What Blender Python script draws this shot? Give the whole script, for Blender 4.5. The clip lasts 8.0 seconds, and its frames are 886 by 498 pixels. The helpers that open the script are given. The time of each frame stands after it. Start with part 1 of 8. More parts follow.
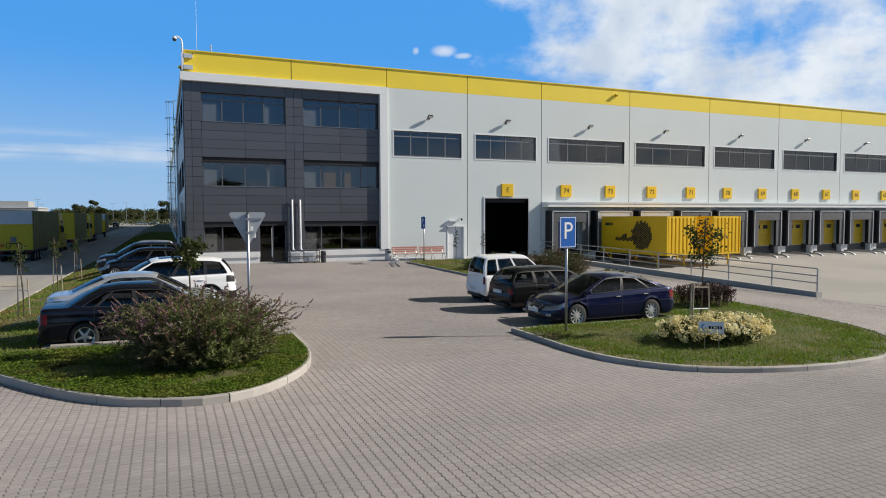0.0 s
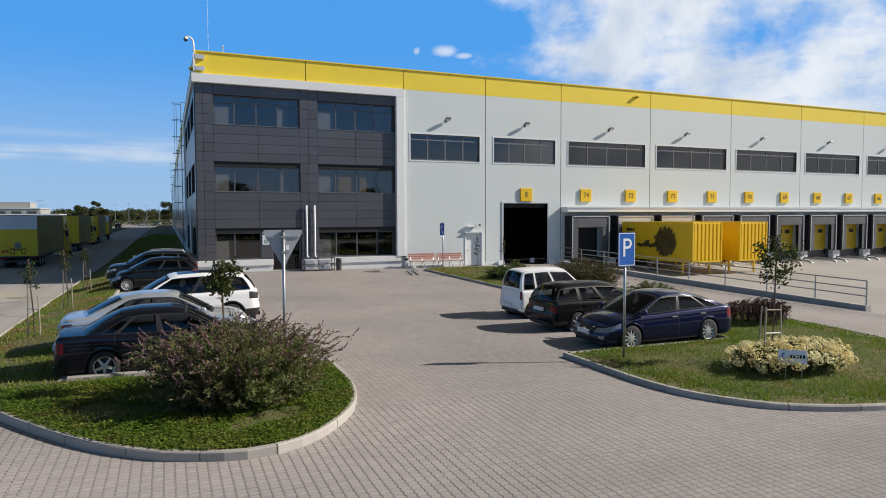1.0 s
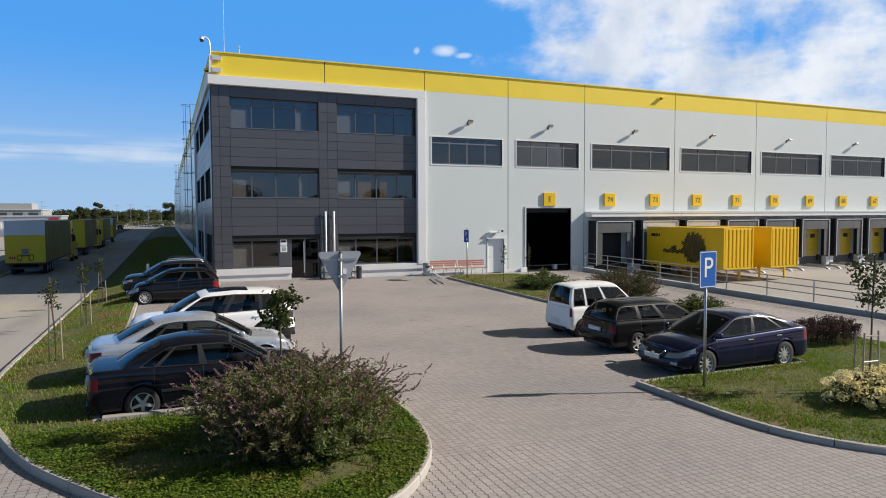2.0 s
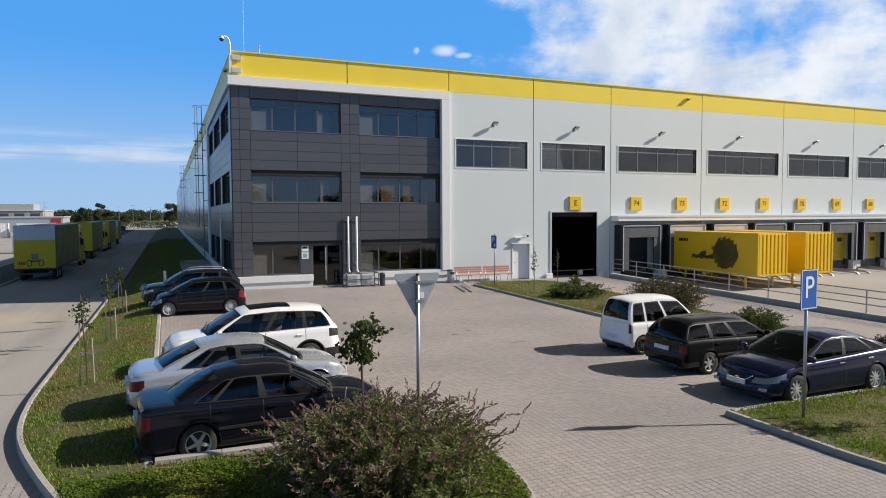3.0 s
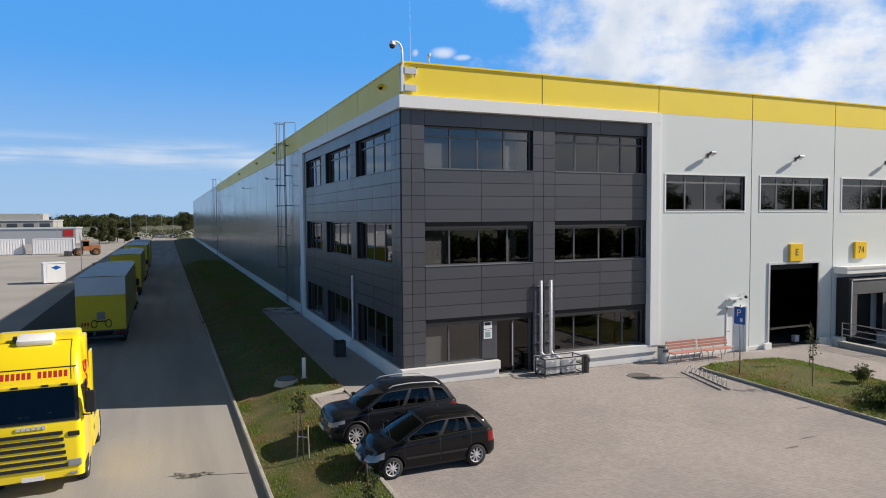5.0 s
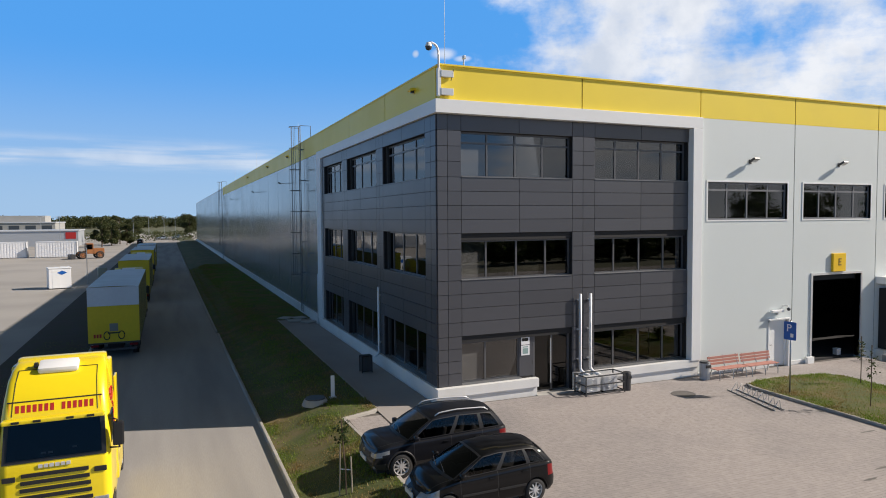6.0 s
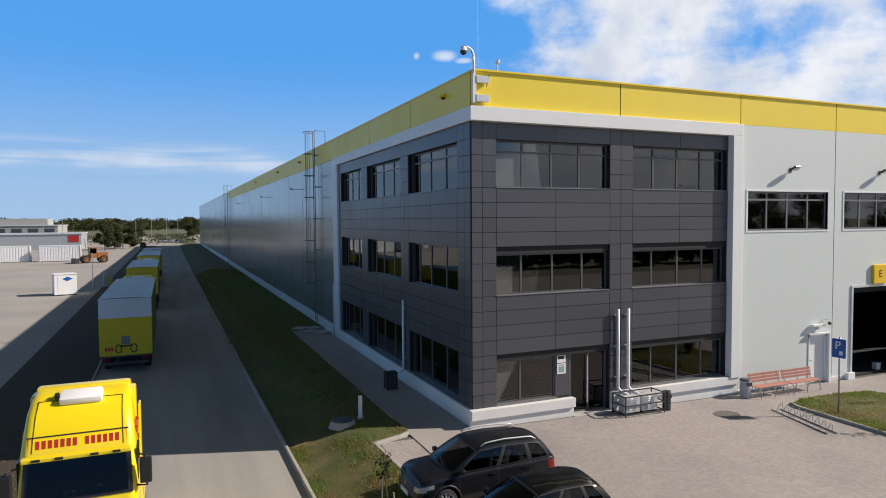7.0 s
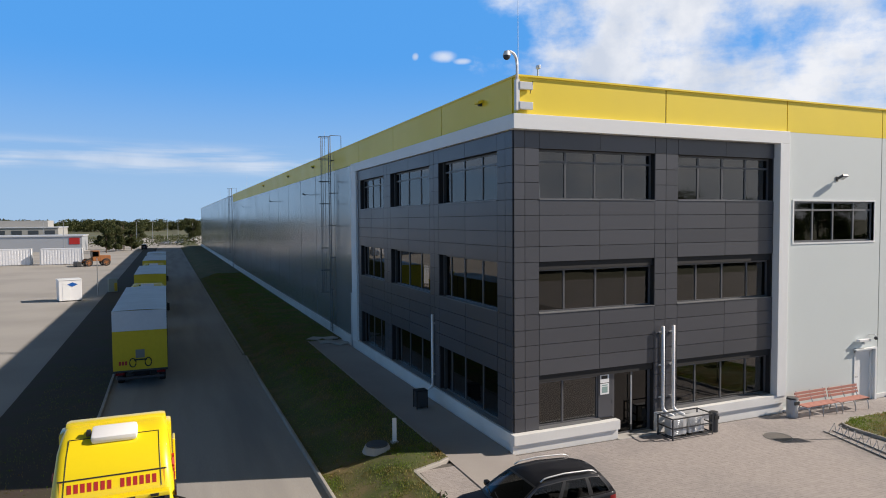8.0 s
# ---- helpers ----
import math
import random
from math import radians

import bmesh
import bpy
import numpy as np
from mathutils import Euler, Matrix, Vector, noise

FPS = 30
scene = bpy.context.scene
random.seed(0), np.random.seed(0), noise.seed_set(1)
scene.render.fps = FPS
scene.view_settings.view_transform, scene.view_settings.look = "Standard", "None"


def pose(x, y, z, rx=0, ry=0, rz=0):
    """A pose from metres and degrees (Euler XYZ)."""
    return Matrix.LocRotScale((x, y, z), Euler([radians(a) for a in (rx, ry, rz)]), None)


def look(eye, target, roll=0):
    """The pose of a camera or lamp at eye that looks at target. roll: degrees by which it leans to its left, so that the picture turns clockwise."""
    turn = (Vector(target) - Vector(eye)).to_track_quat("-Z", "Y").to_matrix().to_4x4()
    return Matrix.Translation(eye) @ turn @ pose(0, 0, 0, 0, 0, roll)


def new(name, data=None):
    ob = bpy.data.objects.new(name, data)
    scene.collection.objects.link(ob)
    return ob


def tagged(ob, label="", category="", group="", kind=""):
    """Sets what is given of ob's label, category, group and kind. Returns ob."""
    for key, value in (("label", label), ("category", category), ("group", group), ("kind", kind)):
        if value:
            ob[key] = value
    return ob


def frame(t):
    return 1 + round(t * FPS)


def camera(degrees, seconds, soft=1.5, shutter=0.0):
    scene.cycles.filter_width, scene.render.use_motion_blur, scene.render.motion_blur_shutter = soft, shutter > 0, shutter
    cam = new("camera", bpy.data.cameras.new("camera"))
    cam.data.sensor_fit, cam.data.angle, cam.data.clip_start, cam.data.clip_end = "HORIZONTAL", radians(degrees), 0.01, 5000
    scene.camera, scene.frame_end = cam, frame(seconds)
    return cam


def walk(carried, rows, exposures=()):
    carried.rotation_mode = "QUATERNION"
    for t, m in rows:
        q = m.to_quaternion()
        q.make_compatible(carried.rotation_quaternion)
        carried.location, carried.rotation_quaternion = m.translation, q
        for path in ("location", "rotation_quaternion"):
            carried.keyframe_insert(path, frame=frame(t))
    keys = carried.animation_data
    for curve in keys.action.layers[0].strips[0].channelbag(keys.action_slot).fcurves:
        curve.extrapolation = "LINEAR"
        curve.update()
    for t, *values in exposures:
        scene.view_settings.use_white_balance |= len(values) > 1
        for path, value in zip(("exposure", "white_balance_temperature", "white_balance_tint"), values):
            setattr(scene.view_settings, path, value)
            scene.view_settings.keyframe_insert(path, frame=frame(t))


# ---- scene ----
cam = camera(68.8, 8.0, soft=1.0)
PATH = [
    (0, (0.004, 0.235, 3.248), (0.789, 2.071, 3.145), -0.2),
    (0.5, (-0.177, 1.021, 3.431), (0.606, 2.859, 3.328), -0.2),
    (1, (-0.49, 1.91, 3.623), (0.293, 3.748, 3.52), -0.2),
    (1.5, (-0.831, 2.742, 3.789), (-0.049, 4.58, 3.687), -0.2),
    (1.7, (-0.973, 3.1, 3.868), (-0.19, 4.938, 3.765), -0.25),
    (2.8, (-1.945, 5.044, 4.255), (-1.163, 6.881, 4.151), -0.3),
    (3, (-2.122, 5.415, 4.306), (-1.339, 7.253, 4.202), -0.3),
    (3.2, (-2.65, 6.445, 4.563), (-1.868, 8.283, 4.459), -0.3),
    (3.5, (-3.624, 8.547, 5.051), (-2.84, 10.384, 4.945), -0.3),
    (4, (-5.179, 12.234, 5.84), (-4.396, 14.071, 5.737), -0.3),
    (4.5, (-6.378, 15.431, 6.535), (-5.594, 17.269, 6.435), -0.4),
    (5, (-7.26, 17.62, 6.98), (-6.475, 19.457, 6.882), -0.4),
    (5.2, (-7.44, 18.09, 7.05), (-6.655, 19.927, 6.952), -0.4),
    (6.3, (-8.17, 19.8, 7.46), (-7.387, 21.638, 7.368), -0.4),
    (6.5, (-8.274, 20.1, 7.523), (-7.492, 21.938, 7.433), -0.4),
    (7, (-8.617, 20.915, 7.743), (-7.835, 22.754, 7.654), -0.4),
    (7.5, (-9.029, 21.717, 7.99), (-8.245, 23.555, 7.9), -0.4),
    (8, (-9.415, 22.548, 8.187), (-8.63, 24.385, 8.1), -0.4),
]
walk(cam, [(t, look(eye, target, roll)) for t, eye, target, roll in PATH], exposures=((0, 0.03, 6500, 10), (1.7, 0.08, 6570, 12), (3, 0.13, 6600, 12), (8, 0.1, 6800, 14)))

# ---- light ----
SUN_ELEV, SUN_AZ = radians(32.5), math.atan2(0.952, -0.305)
world = bpy.data.worlds.new("sky")
scene.world = world
world.use_nodes = True
wn, wl = world.node_tree.nodes, world.node_tree.links
wn.clear()
w_out = wn.new("ShaderNodeOutputWorld")
w_bg = wn.new("ShaderNodeBackground")
w_sky = wn.new("ShaderNodeTexSky")
w_sky.sky_type = "NISHITA"
w_sky.sun_disc = False
w_sky.sun_elevation, w_sky.sun_rotation = SUN_ELEV, SUN_AZ
w_sky.air_density, w_sky.dust_density, w_sky.ozone_density = 1.0, 0.25, 3.2
w_bg.inputs["Strength"].default_value = 0.105


def wnode(kind, **inputs):
    n = wn.new(kind)
    for k, v in inputs.items():
        n.inputs[k].default_value = v
    return n


def wmath(op, a, b=None):
    n = wn.new("ShaderNodeMath")
    n.operation = op
    for i, v in enumerate((a, b)):
        if v is None:
            continue
        if isinstance(v, (int, float)):
            n.inputs[i].default_value = v
        else:
            wl.new(v, n.inputs[i])
    return n.outputs[0]


def wramp(fac, lo, hi):
    n = wn.new("ShaderNodeMapRange")
    n.interpolation_type = "SMOOTHSTEP"
    n.inputs["From Min"].default_value, n.inputs["From Max"].default_value = lo, hi
    wl.new(fac, n.inputs["Value"])
    return n.outputs["Result"]


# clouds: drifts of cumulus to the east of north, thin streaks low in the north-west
w_tc = wn.new("ShaderNodeTexCoord")
w_sep = wn.new("ShaderNodeSeparateXYZ")
wl.new(w_tc.outputs["Generated"], w_sep.inputs[0])
cx, cy, cz = w_sep.outputs
flat = wn.new("ShaderNodeCombineXYZ")
den = wmath("ADD", cz, 0.12)
wl.new(wmath("DIVIDE", cx, den), flat.inputs[0])
wl.new(wmath("DIVIDE", cy, den), flat.inputs[1])
n_big = wnode("ShaderNodeTexNoise", Scale=1.25, Detail=9.0, Roughness=0.62)
wl.new(flat.outputs[0], n_big.inputs["Vector"])
n_puff = wnode("ShaderNodeTexNoise", Scale=7.5, Detail=8.0, Roughness=0.6)
wl.new(w_tc.outputs["Generated"], n_puff.inputs["Vector"])
blend = wmath("ADD", wmath("MULTIPLY", n_big.outputs["Fac"], 0.55), wmath("MULTIPLY", n_puff.outputs["Fac"], 0.6))
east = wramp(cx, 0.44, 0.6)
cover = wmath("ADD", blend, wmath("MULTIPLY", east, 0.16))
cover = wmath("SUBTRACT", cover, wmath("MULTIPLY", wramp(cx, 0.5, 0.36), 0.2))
# more cloud in the unseen south, added to whiten skylight and pane reflections
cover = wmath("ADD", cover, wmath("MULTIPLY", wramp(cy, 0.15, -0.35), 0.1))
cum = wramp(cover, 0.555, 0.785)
streak_map = wn.new("ShaderNodeCombineXYZ")
wl.new(wmath("MULTIPLY", cx, 2.0), streak_map.inputs[0])
wl.new(wmath("MULTIPLY", cz, 26.0), streak_map.inputs[2])
n_str = wnode("ShaderNodeTexNoise", Scale=1.6, Detail=5.0, Roughness=0.55)
wl.new(streak_map.outputs[0], n_str.inputs["Vector"])
belt = wmath("MULTIPLY", wramp(cz, 0.062, 0.082), wramp(cz, 0.12, 0.094))
streak = wmath("MULTIPLY", wmath("MULTIPLY", wramp(n_str.outputs["Fac"], 0.4, 0.62), belt), 0.5)


def puff(px, pz, rx, rz):
    """A small fair-weather cloud round one direction."""
    a = wmath("DIVIDE", wmath("SUBTRACT", cx, px), rx)
    b = wmath("DIVIDE", wmath("SUBTRACT", cz, pz), rz)
    r2 = wmath("ADD", wmath("MULTIPLY", a, a), wmath("MULTIPLY", b, b))
    return wramp(wmath("ADD", r2, wmath("MULTIPLY", n_puff.outputs["Fac"], 3.0)), 2.9, 1.3)


streak = wmath("ADD", streak, wmath("MULTIPLY", wmath("ADD", puff(0.383, 0.243, 0.019, 0.009), wmath("ADD", puff(0.41, 0.236, 0.013, 0.005), puff(0.345, 0.243, 0.005, 0.006))), 0.75))
# clouds above the view are thinned to cut the fill they give
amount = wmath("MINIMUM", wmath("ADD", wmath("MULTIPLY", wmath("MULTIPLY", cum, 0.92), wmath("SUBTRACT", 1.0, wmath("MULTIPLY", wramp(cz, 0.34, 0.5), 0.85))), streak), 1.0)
w_mix = wn.new("ShaderNodeMix")
w_mix.data_type = "RGBA"
n_shade = wnode("ShaderNodeTexNoise", Scale=11.0, Detail=5.0, Roughness=0.55)
wl.new(w_tc.outputs["Generated"], n_shade.inputs["Vector"])
c_ramp = wn.new("ShaderNodeValToRGB")
c_ramp.color_ramp.elements[0].position, c_ramp.color_ramp.elements[1].position = 0.35, 0.62
c_ramp.color_ramp.elements[0].color = (5.6, 6.3, 7.2, 1)
c_ramp.color_ramp.elements[1].color = (7.9, 8.3, 8.6, 1)
wl.new(n_shade.outputs["Fac"], c_ramp.inputs["Fac"])
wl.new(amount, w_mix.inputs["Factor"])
w_azure = wn.new("ShaderNodeMix")
w_azure.data_type = "RGBA"
w_azure.inputs["Factor"].default_value = 0.88
w_azure.inputs["B"].default_value = (0.62, 3.3, 8.2, 1)
wl.new(w_sky.outputs[0], w_azure.inputs["A"])
w_haze = wn.new("ShaderNodeMix")
w_haze.data_type = "RGBA"
w_haze.inputs["B"].default_value = (3.5, 5.2, 7.0, 1)
wl.new(wmath("MULTIPLY", wramp(cz, 0.25, 0.0), 0.8), w_haze.inputs["Factor"])
wl.new(w_azure.outputs["Result"], w_haze.inputs["A"])
# unseen sky above the view dimmed and greyed to weaken the blue fill
w_zen = wn.new("ShaderNodeMix")
w_zen.data_type = "RGBA"
w_zen.blend_type = "MULTIPLY"
w_zen.inputs["B"].default_value = (0.95, 0.225, 0.088, 1)
wl.new(wramp(cz, 0.33, 0.47), w_zen.inputs["Factor"])
wl.new(w_haze.outputs["Result"], w_zen.inputs["A"])
wl.new(w_zen.outputs["Result"], w_mix.inputs["A"])
wl.new(c_ramp.outputs[0], w_mix.inputs["B"])
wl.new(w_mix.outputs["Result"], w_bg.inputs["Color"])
wl.new(w_bg.outputs[0], w_out.inputs[0])

sun = new("sun", bpy.data.lights.new("sun", "SUN"))
sun.data.energy, sun.data.angle, sun.data.color = 5.4, radians(0.55), (1.0, 0.935, 0.845)
sun_dir = Vector((0.952 * math.cos(SUN_ELEV), -0.305 * math.cos(SUN_ELEV), math.sin(SUN_ELEV))).normalized()
sun.matrix_world = look(sun_dir * 60, (0, 0, 0))


# ---- materials ----
def shader(name, color, rough=0.6, metal=0.0, vary=0.12, scale=1.0, bump=0.0, bump_scale=None, coat=0.0, spec=0.5, stretch=(1, 1, 1), tint=None, stain=0.0, stain_scale=0.25, obj_vary=0.0, isl_vary=0.0, space="Object"):
    """Principled surface with grain and broad wear; tint: second colour of the broad pattern."""
    m = bpy.data.materials.new(name)
    m.use_nodes = True
    t = m.node_tree
    n, l = t.nodes, t.links
    b = n["Principled BSDF"]
    b.inputs["Metallic"].default_value = metal
    b.inputs["Specular IOR Level"].default_value = spec
    b.inputs["Coat Weight"].default_value = coat
    b.inputs["Coat Roughness"].default_value = 0.06
    tc = n.new("ShaderNodeTexCoord")
    mp = n.new("ShaderNodeMapping")
    mp.inputs["Scale"].default_value = stretch
    if space == "World":
        geo = n.new("ShaderNodeNewGeometry")
        l.new(geo.outputs["Position"], mp.inputs["Vector"])
    else:
        l.new(tc.outputs["Object"], mp.inputs["Vector"])
    fine = n.new("ShaderNodeTexNoise")
    fine.inputs["Scale"].default_value, fine.inputs["Detail"].default_value = 14 * scale, 6
    broad = n.new("ShaderNodeTexNoise")
    broad.inputs["Scale"].default_value, broad.inputs["Detail"].default_value = stain_scale, 4
    for q in (fine, broad):
        l.new(mp.outputs[0], q.inputs["Vector"])
    mix1 = n.new("ShaderNodeMix")
    mix1.data_type = "RGBA"
    c = Vector(color)
    mix1.inputs["A"].default_value = (*(c * (1 - vary)), 1)
    mix1.inputs["B"].default_value = (*(c * (1 + vary)), 1)
    l.new(fine.outputs["Fac"], mix1.inputs["Factor"])
    last = mix1.outputs["Result"]
    if stain or tint:
        mix2 = n.new("ShaderNodeMix")
        mix2.data_type = "RGBA"
        rng = n.new("ShaderNodeMapRange")
        rng.inputs["From Min"].default_value, rng.inputs["From Max"].default_value = 0.42, 0.66
        rng.inputs["To Max"].default_value = 1.0 if tint else stain
        l.new(broad.outputs["Fac"], rng.inputs["Value"])
        l.new(rng.outputs[0], mix2.inputs["Factor"])
        l.new(last, mix2.inputs["A"])
        mix2.inputs["B"].default_value = (*(tint or c * 0.55), 1)
        last = mix2.outputs["Result"]
    if obj_vary or isl_vary:
        src = n.new("ShaderNodeObjectInfo").outputs["Random"] if obj_vary else n.new("ShaderNodeNewGeometry").outputs["Random Per Island"]
        amt = obj_vary or isl_vary
        rv = n.new("ShaderNodeMapRange")
        rv.inputs["To Min"].default_value, rv.inputs["To Max"].default_value = 1 - amt, 1 + amt
        l.new(src, rv.inputs["Value"])
        hsv = n.new("ShaderNodeHueSaturation")
        l.new(rv.outputs[0], hsv.inputs["Value"])
        l.new(last, hsv.inputs["Color"])
        last = hsv.outputs["Color"]
    l.new(last, b.inputs["Base Color"])
    rr = n.new("ShaderNodeMapRange")
    rr.inputs["To Min"].default_value, rr.inputs["To Max"].default_value = max(rough - 0.08, 0.02), min(rough + 0.08, 1)
    l.new(broad.outputs["Fac"], rr.inputs["Value"])
    l.new(rr.outputs[0], b.inputs["Roughness"])
    if bump:
        bp = n.new("ShaderNodeBump")
        bp.inputs["Strength"].default_value, bp.inputs["Distance"].default_value = min(bump, 1), 0.01
        if bump_scale:
            fb = n.new("ShaderNodeTexNoise")
            fb.inputs["Scale"].default_value, fb.inputs["Detail"].default_value = bump_scale, 5
            l.new(mp.outputs[0], fb.inputs["Vector"])
            l.new(fb.outputs["Fac"], bp.inputs["Height"])
        else:
            l.new(fine.outputs["Fac"], bp.inputs["Height"])
        l.new(bp.outputs[0], b.inputs["Normal"])
    return m


def lane_darken(m):
    """Darkens the paving of the access lane towards grey, in drawn-out patches."""
    n, l = m.node_tree.nodes, m.node_tree.links
    b = n["Principled BSDF"]
    base = b.inputs["Base Color"].links[0].from_socket
    geo = n.new("ShaderNodeNewGeometry")
    sep = n.new("ShaderNodeSeparateXYZ")
    l.new(geo.outputs["Position"], sep.inputs[0])
    lane = n.new("ShaderNodeMapRange")
    lane.interpolation_type = "SMOOTHSTEP"
    lane.inputs["From Min"].default_value, lane.inputs["From Max"].default_value = 11.5, 7.0
    l.new(sep.outputs[1], lane.inputs["Value"])
    mp = n.new("ShaderNodeMapping")
    mp.inputs["Scale"].default_value = (0.25, 0.9, 1)
    l.new(geo.outputs["Position"], mp.inputs["Vector"])
    no = n.new("ShaderNodeTexNoise")
    no.inputs["Scale"].default_value, no.inputs["Detail"].default_value = 0.7, 4
    l.new(mp.outputs[0], no.inputs["Vector"])
    amt = n.new("ShaderNodeMapRange")
    amt.inputs["From Min"].default_value, amt.inputs["From Max"].default_value = 0.36, 0.62
    amt.inputs["To Min"].default_value, amt.inputs["To Max"].default_value = 0.12, 0.6
    l.new(no.outputs["Fac"], amt.inputs["Value"])
    mul = n.new("ShaderNodeMath")
    mul.operation = "MULTIPLY"
    l.new(lane.outputs[0], mul.inputs[0])
    l.new(amt.outputs[0], mul.inputs[1])
    mx = n.new("ShaderNodeMix")
    mx.data_type = "RGBA"
    mx.inputs["B"].default_value = (0.2, 0.19, 0.185, 1)
    l.new(mul.outputs[0], mx.inputs["Factor"])
    l.new(base, mx.inputs["A"])
    l.new(mx.outputs["Result"], b.inputs["Base Color"])


def glass_shader(name, tint, rough=0.02, ior=1.5, wave=0.0):
    """Thin pane: tinted see-through with mirror gloss by Fresnel."""
    m = bpy.data.materials.new(name)
    m.use_nodes = True
    t = m.node_tree
    n, l = t.nodes, t.links
    n.remove(n["Principled BSDF"])
    tr = n.new("ShaderNodeBsdfTransparent")
    tr.inputs[0].default_value = (*tint, 1)
    gl = n.new("ShaderNodeBsdfGlossy")
    gl.inputs["Roughness"].default_value = rough
    fr = n.new("ShaderNodeFresnel")
    fr.inputs["IOR"].default_value = ior
    if wave:
        tc = n.new("ShaderNodeTexCoord")
        wv = n.new("ShaderNodeTexNoise")
        wv.inputs["Scale"].default_value, wv.inputs["Detail"].default_value = 0.9, 1
        bp = n.new("ShaderNodeBump")
        bp.inputs["Strength"].default_value, bp.inputs["Distance"].default_value = wave, 0.02
        l.new(tc.outputs["Object"], wv.inputs["Vector"])
        l.new(wv.outputs["Fac"], bp.inputs["Height"])
        l.new(bp.outputs[0], gl.inputs["Normal"])
    mx = n.new("ShaderNodeMixShader")
    l.new(fr.outputs[0], mx.inputs[0])
    l.new(tr.outputs[0], mx.inputs[1])
    l.new(gl.outputs[0], mx.inputs[2])
    l.new(mx.outputs[0], n["Material Output"].inputs[0])
    return m


M = {}
M["yellow_clad"] = shader("yellow_cladding", (0.9, 0.675, 0.045), 0.42, vary=0.03, scale=2, stain=0.1, stain_scale=0.4)
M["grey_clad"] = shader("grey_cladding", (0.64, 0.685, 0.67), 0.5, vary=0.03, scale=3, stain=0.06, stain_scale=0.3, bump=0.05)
# the front's grey cladding, glossier and darkened: this wall's shade is in the colour
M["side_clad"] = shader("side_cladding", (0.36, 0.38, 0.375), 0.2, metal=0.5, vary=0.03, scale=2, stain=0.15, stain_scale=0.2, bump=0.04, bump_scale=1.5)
M["white_clad"] = shader("white_cladding", (0.78, 0.79, 0.78), 0.45, vary=0.03, scale=3, stain=0.08, stain_scale=0.5)
M["dark_clad"] = shader("anthracite_cladding", (0.075, 0.077, 0.087), 0.32, vary=0.06, scale=3, stain=0.15, stain_scale=0.4, obj_vary=0.1)
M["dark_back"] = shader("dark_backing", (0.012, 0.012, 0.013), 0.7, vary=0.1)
M["joint"] = shader("joint_seal", (0.035, 0.036, 0.036), 0.7, vary=0.1)
M["frame_dark"] = shader("dark_window_frame", (0.1, 0.101, 0.106), 0.35, vary=0.08)
M["glass"] = glass_shader("window_glass", (0.55, 0.56, 0.57), 0.01, 1.8, 0.025)
M["glass_office"] = glass_shader("office_window_glass", (0.5, 0.51, 0.52), 0.01, 1.9, 0.01)
M["door_glass"] = glass_shader("door_glass", (0.1, 0.1, 0.1), 0.02, 1.6)
M["blind"] = shader("grey_blind", (0.5, 0.495, 0.49), 0.8, vary=0.05, stretch=(12, 1, 0.2))
M["blind_yellow"] = shader("ochre_blind", (0.4, 0.23, 0.04), 0.8, vary=0.05, stretch=(12, 1, 0.2))
# near-black on every inner surface: the unlit rooms' darkness is in the colour
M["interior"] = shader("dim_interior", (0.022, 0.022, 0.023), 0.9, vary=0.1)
M["plinth"] = shader("white_render", (0.72, 0.72, 0.70), 0.75, vary=0.05, scale=3, bump=0.2, stain=0.15, stain_scale=0.8)
M["steel"] = shader("galvanised_steel", (0.42, 0.43, 0.44), 0.42, metal=0.85, vary=0.12, scale=3)
M["steel_light"] = shader("pale_metal", (0.62, 0.63, 0.63), 0.4, metal=0.25, vary=0.05)
M["steel_dark"] = shader("dark_metal", (0.06, 0.062, 0.066), 0.45, metal=0.4, vary=0.1)
M["black"] = shader("black_rubber", (0.014, 0.014, 0.015), 0.75, vary=0.15, scale=2)
M["concrete"] = shader("cast_concrete", (0.42, 0.405, 0.38), 0.85, vary=0.12, scale=3, bump=0.3, stain=0.3, stain_scale=0.7, space="World")
M["kerb"] = shader("kerb_concrete", (0.4, 0.375, 0.34), 0.85, vary=0.18, scale=3, bump=0.3, stain=0.25, stain_scale=1.3, obj_vary=0.1, space="World")
M["road"] = shader("worn_concrete_road", (0.345, 0.325, 0.30), 0.85, vary=0.14, scale=1.5, stretch=(2.2, 0.22, 1), bump=0.25, tint=(0.27, 0.255, 0.24), stain_scale=0.3, space="World")
M["yard"] = shader("yard_concrete", (0.37, 0.35, 0.325), 0.85, vary=0.08, scale=2, bump=0.2, tint=(0.31, 0.295, 0.275), stain_scale=0.1, space="World")
M["soil"] = shader("dry_soil_and_turf", (0.055, 0.038, 0.026), 0.95, vary=0.35, scale=1.0, bump=0.8, tint=(0.05, 0.045, 0.02), stain_scale=0.7, space="World")
M["turf"] = shader("turf_base", (0.075, 0.09, 0.022), 0.95, vary=0.4, scale=1.2, bump=0.8, tint=(0.15, 0.115, 0.05), stain_scale=0.8, space="World")
M["far_turf"] = shader("far_fields", (0.09, 0.10, 0.045), 0.95, vary=0.3, scale=0.1, tint=(0.14, 0.13, 0.08), stain_scale=0.03, space="World")
M["red_wood"] = shader("red_brown_wood", (0.46, 0.21, 0.165), 0.6, vary=0.2, scale=1.5, stretch=(0.3, 4, 4), stain=0.2, stain_scale=2)
M["sign_yellow"] = shader("yellow_sign_face", (0.83, 0.52, 0.01), 0.4, vary=0.02)
M["ink"] = shader("black_ink", (0.02, 0.018, 0.015), 0.6, vary=0.05)
M["white_paint"] = shader("white_paint", (0.8, 0.8, 0.8), 0.4, vary=0.02)
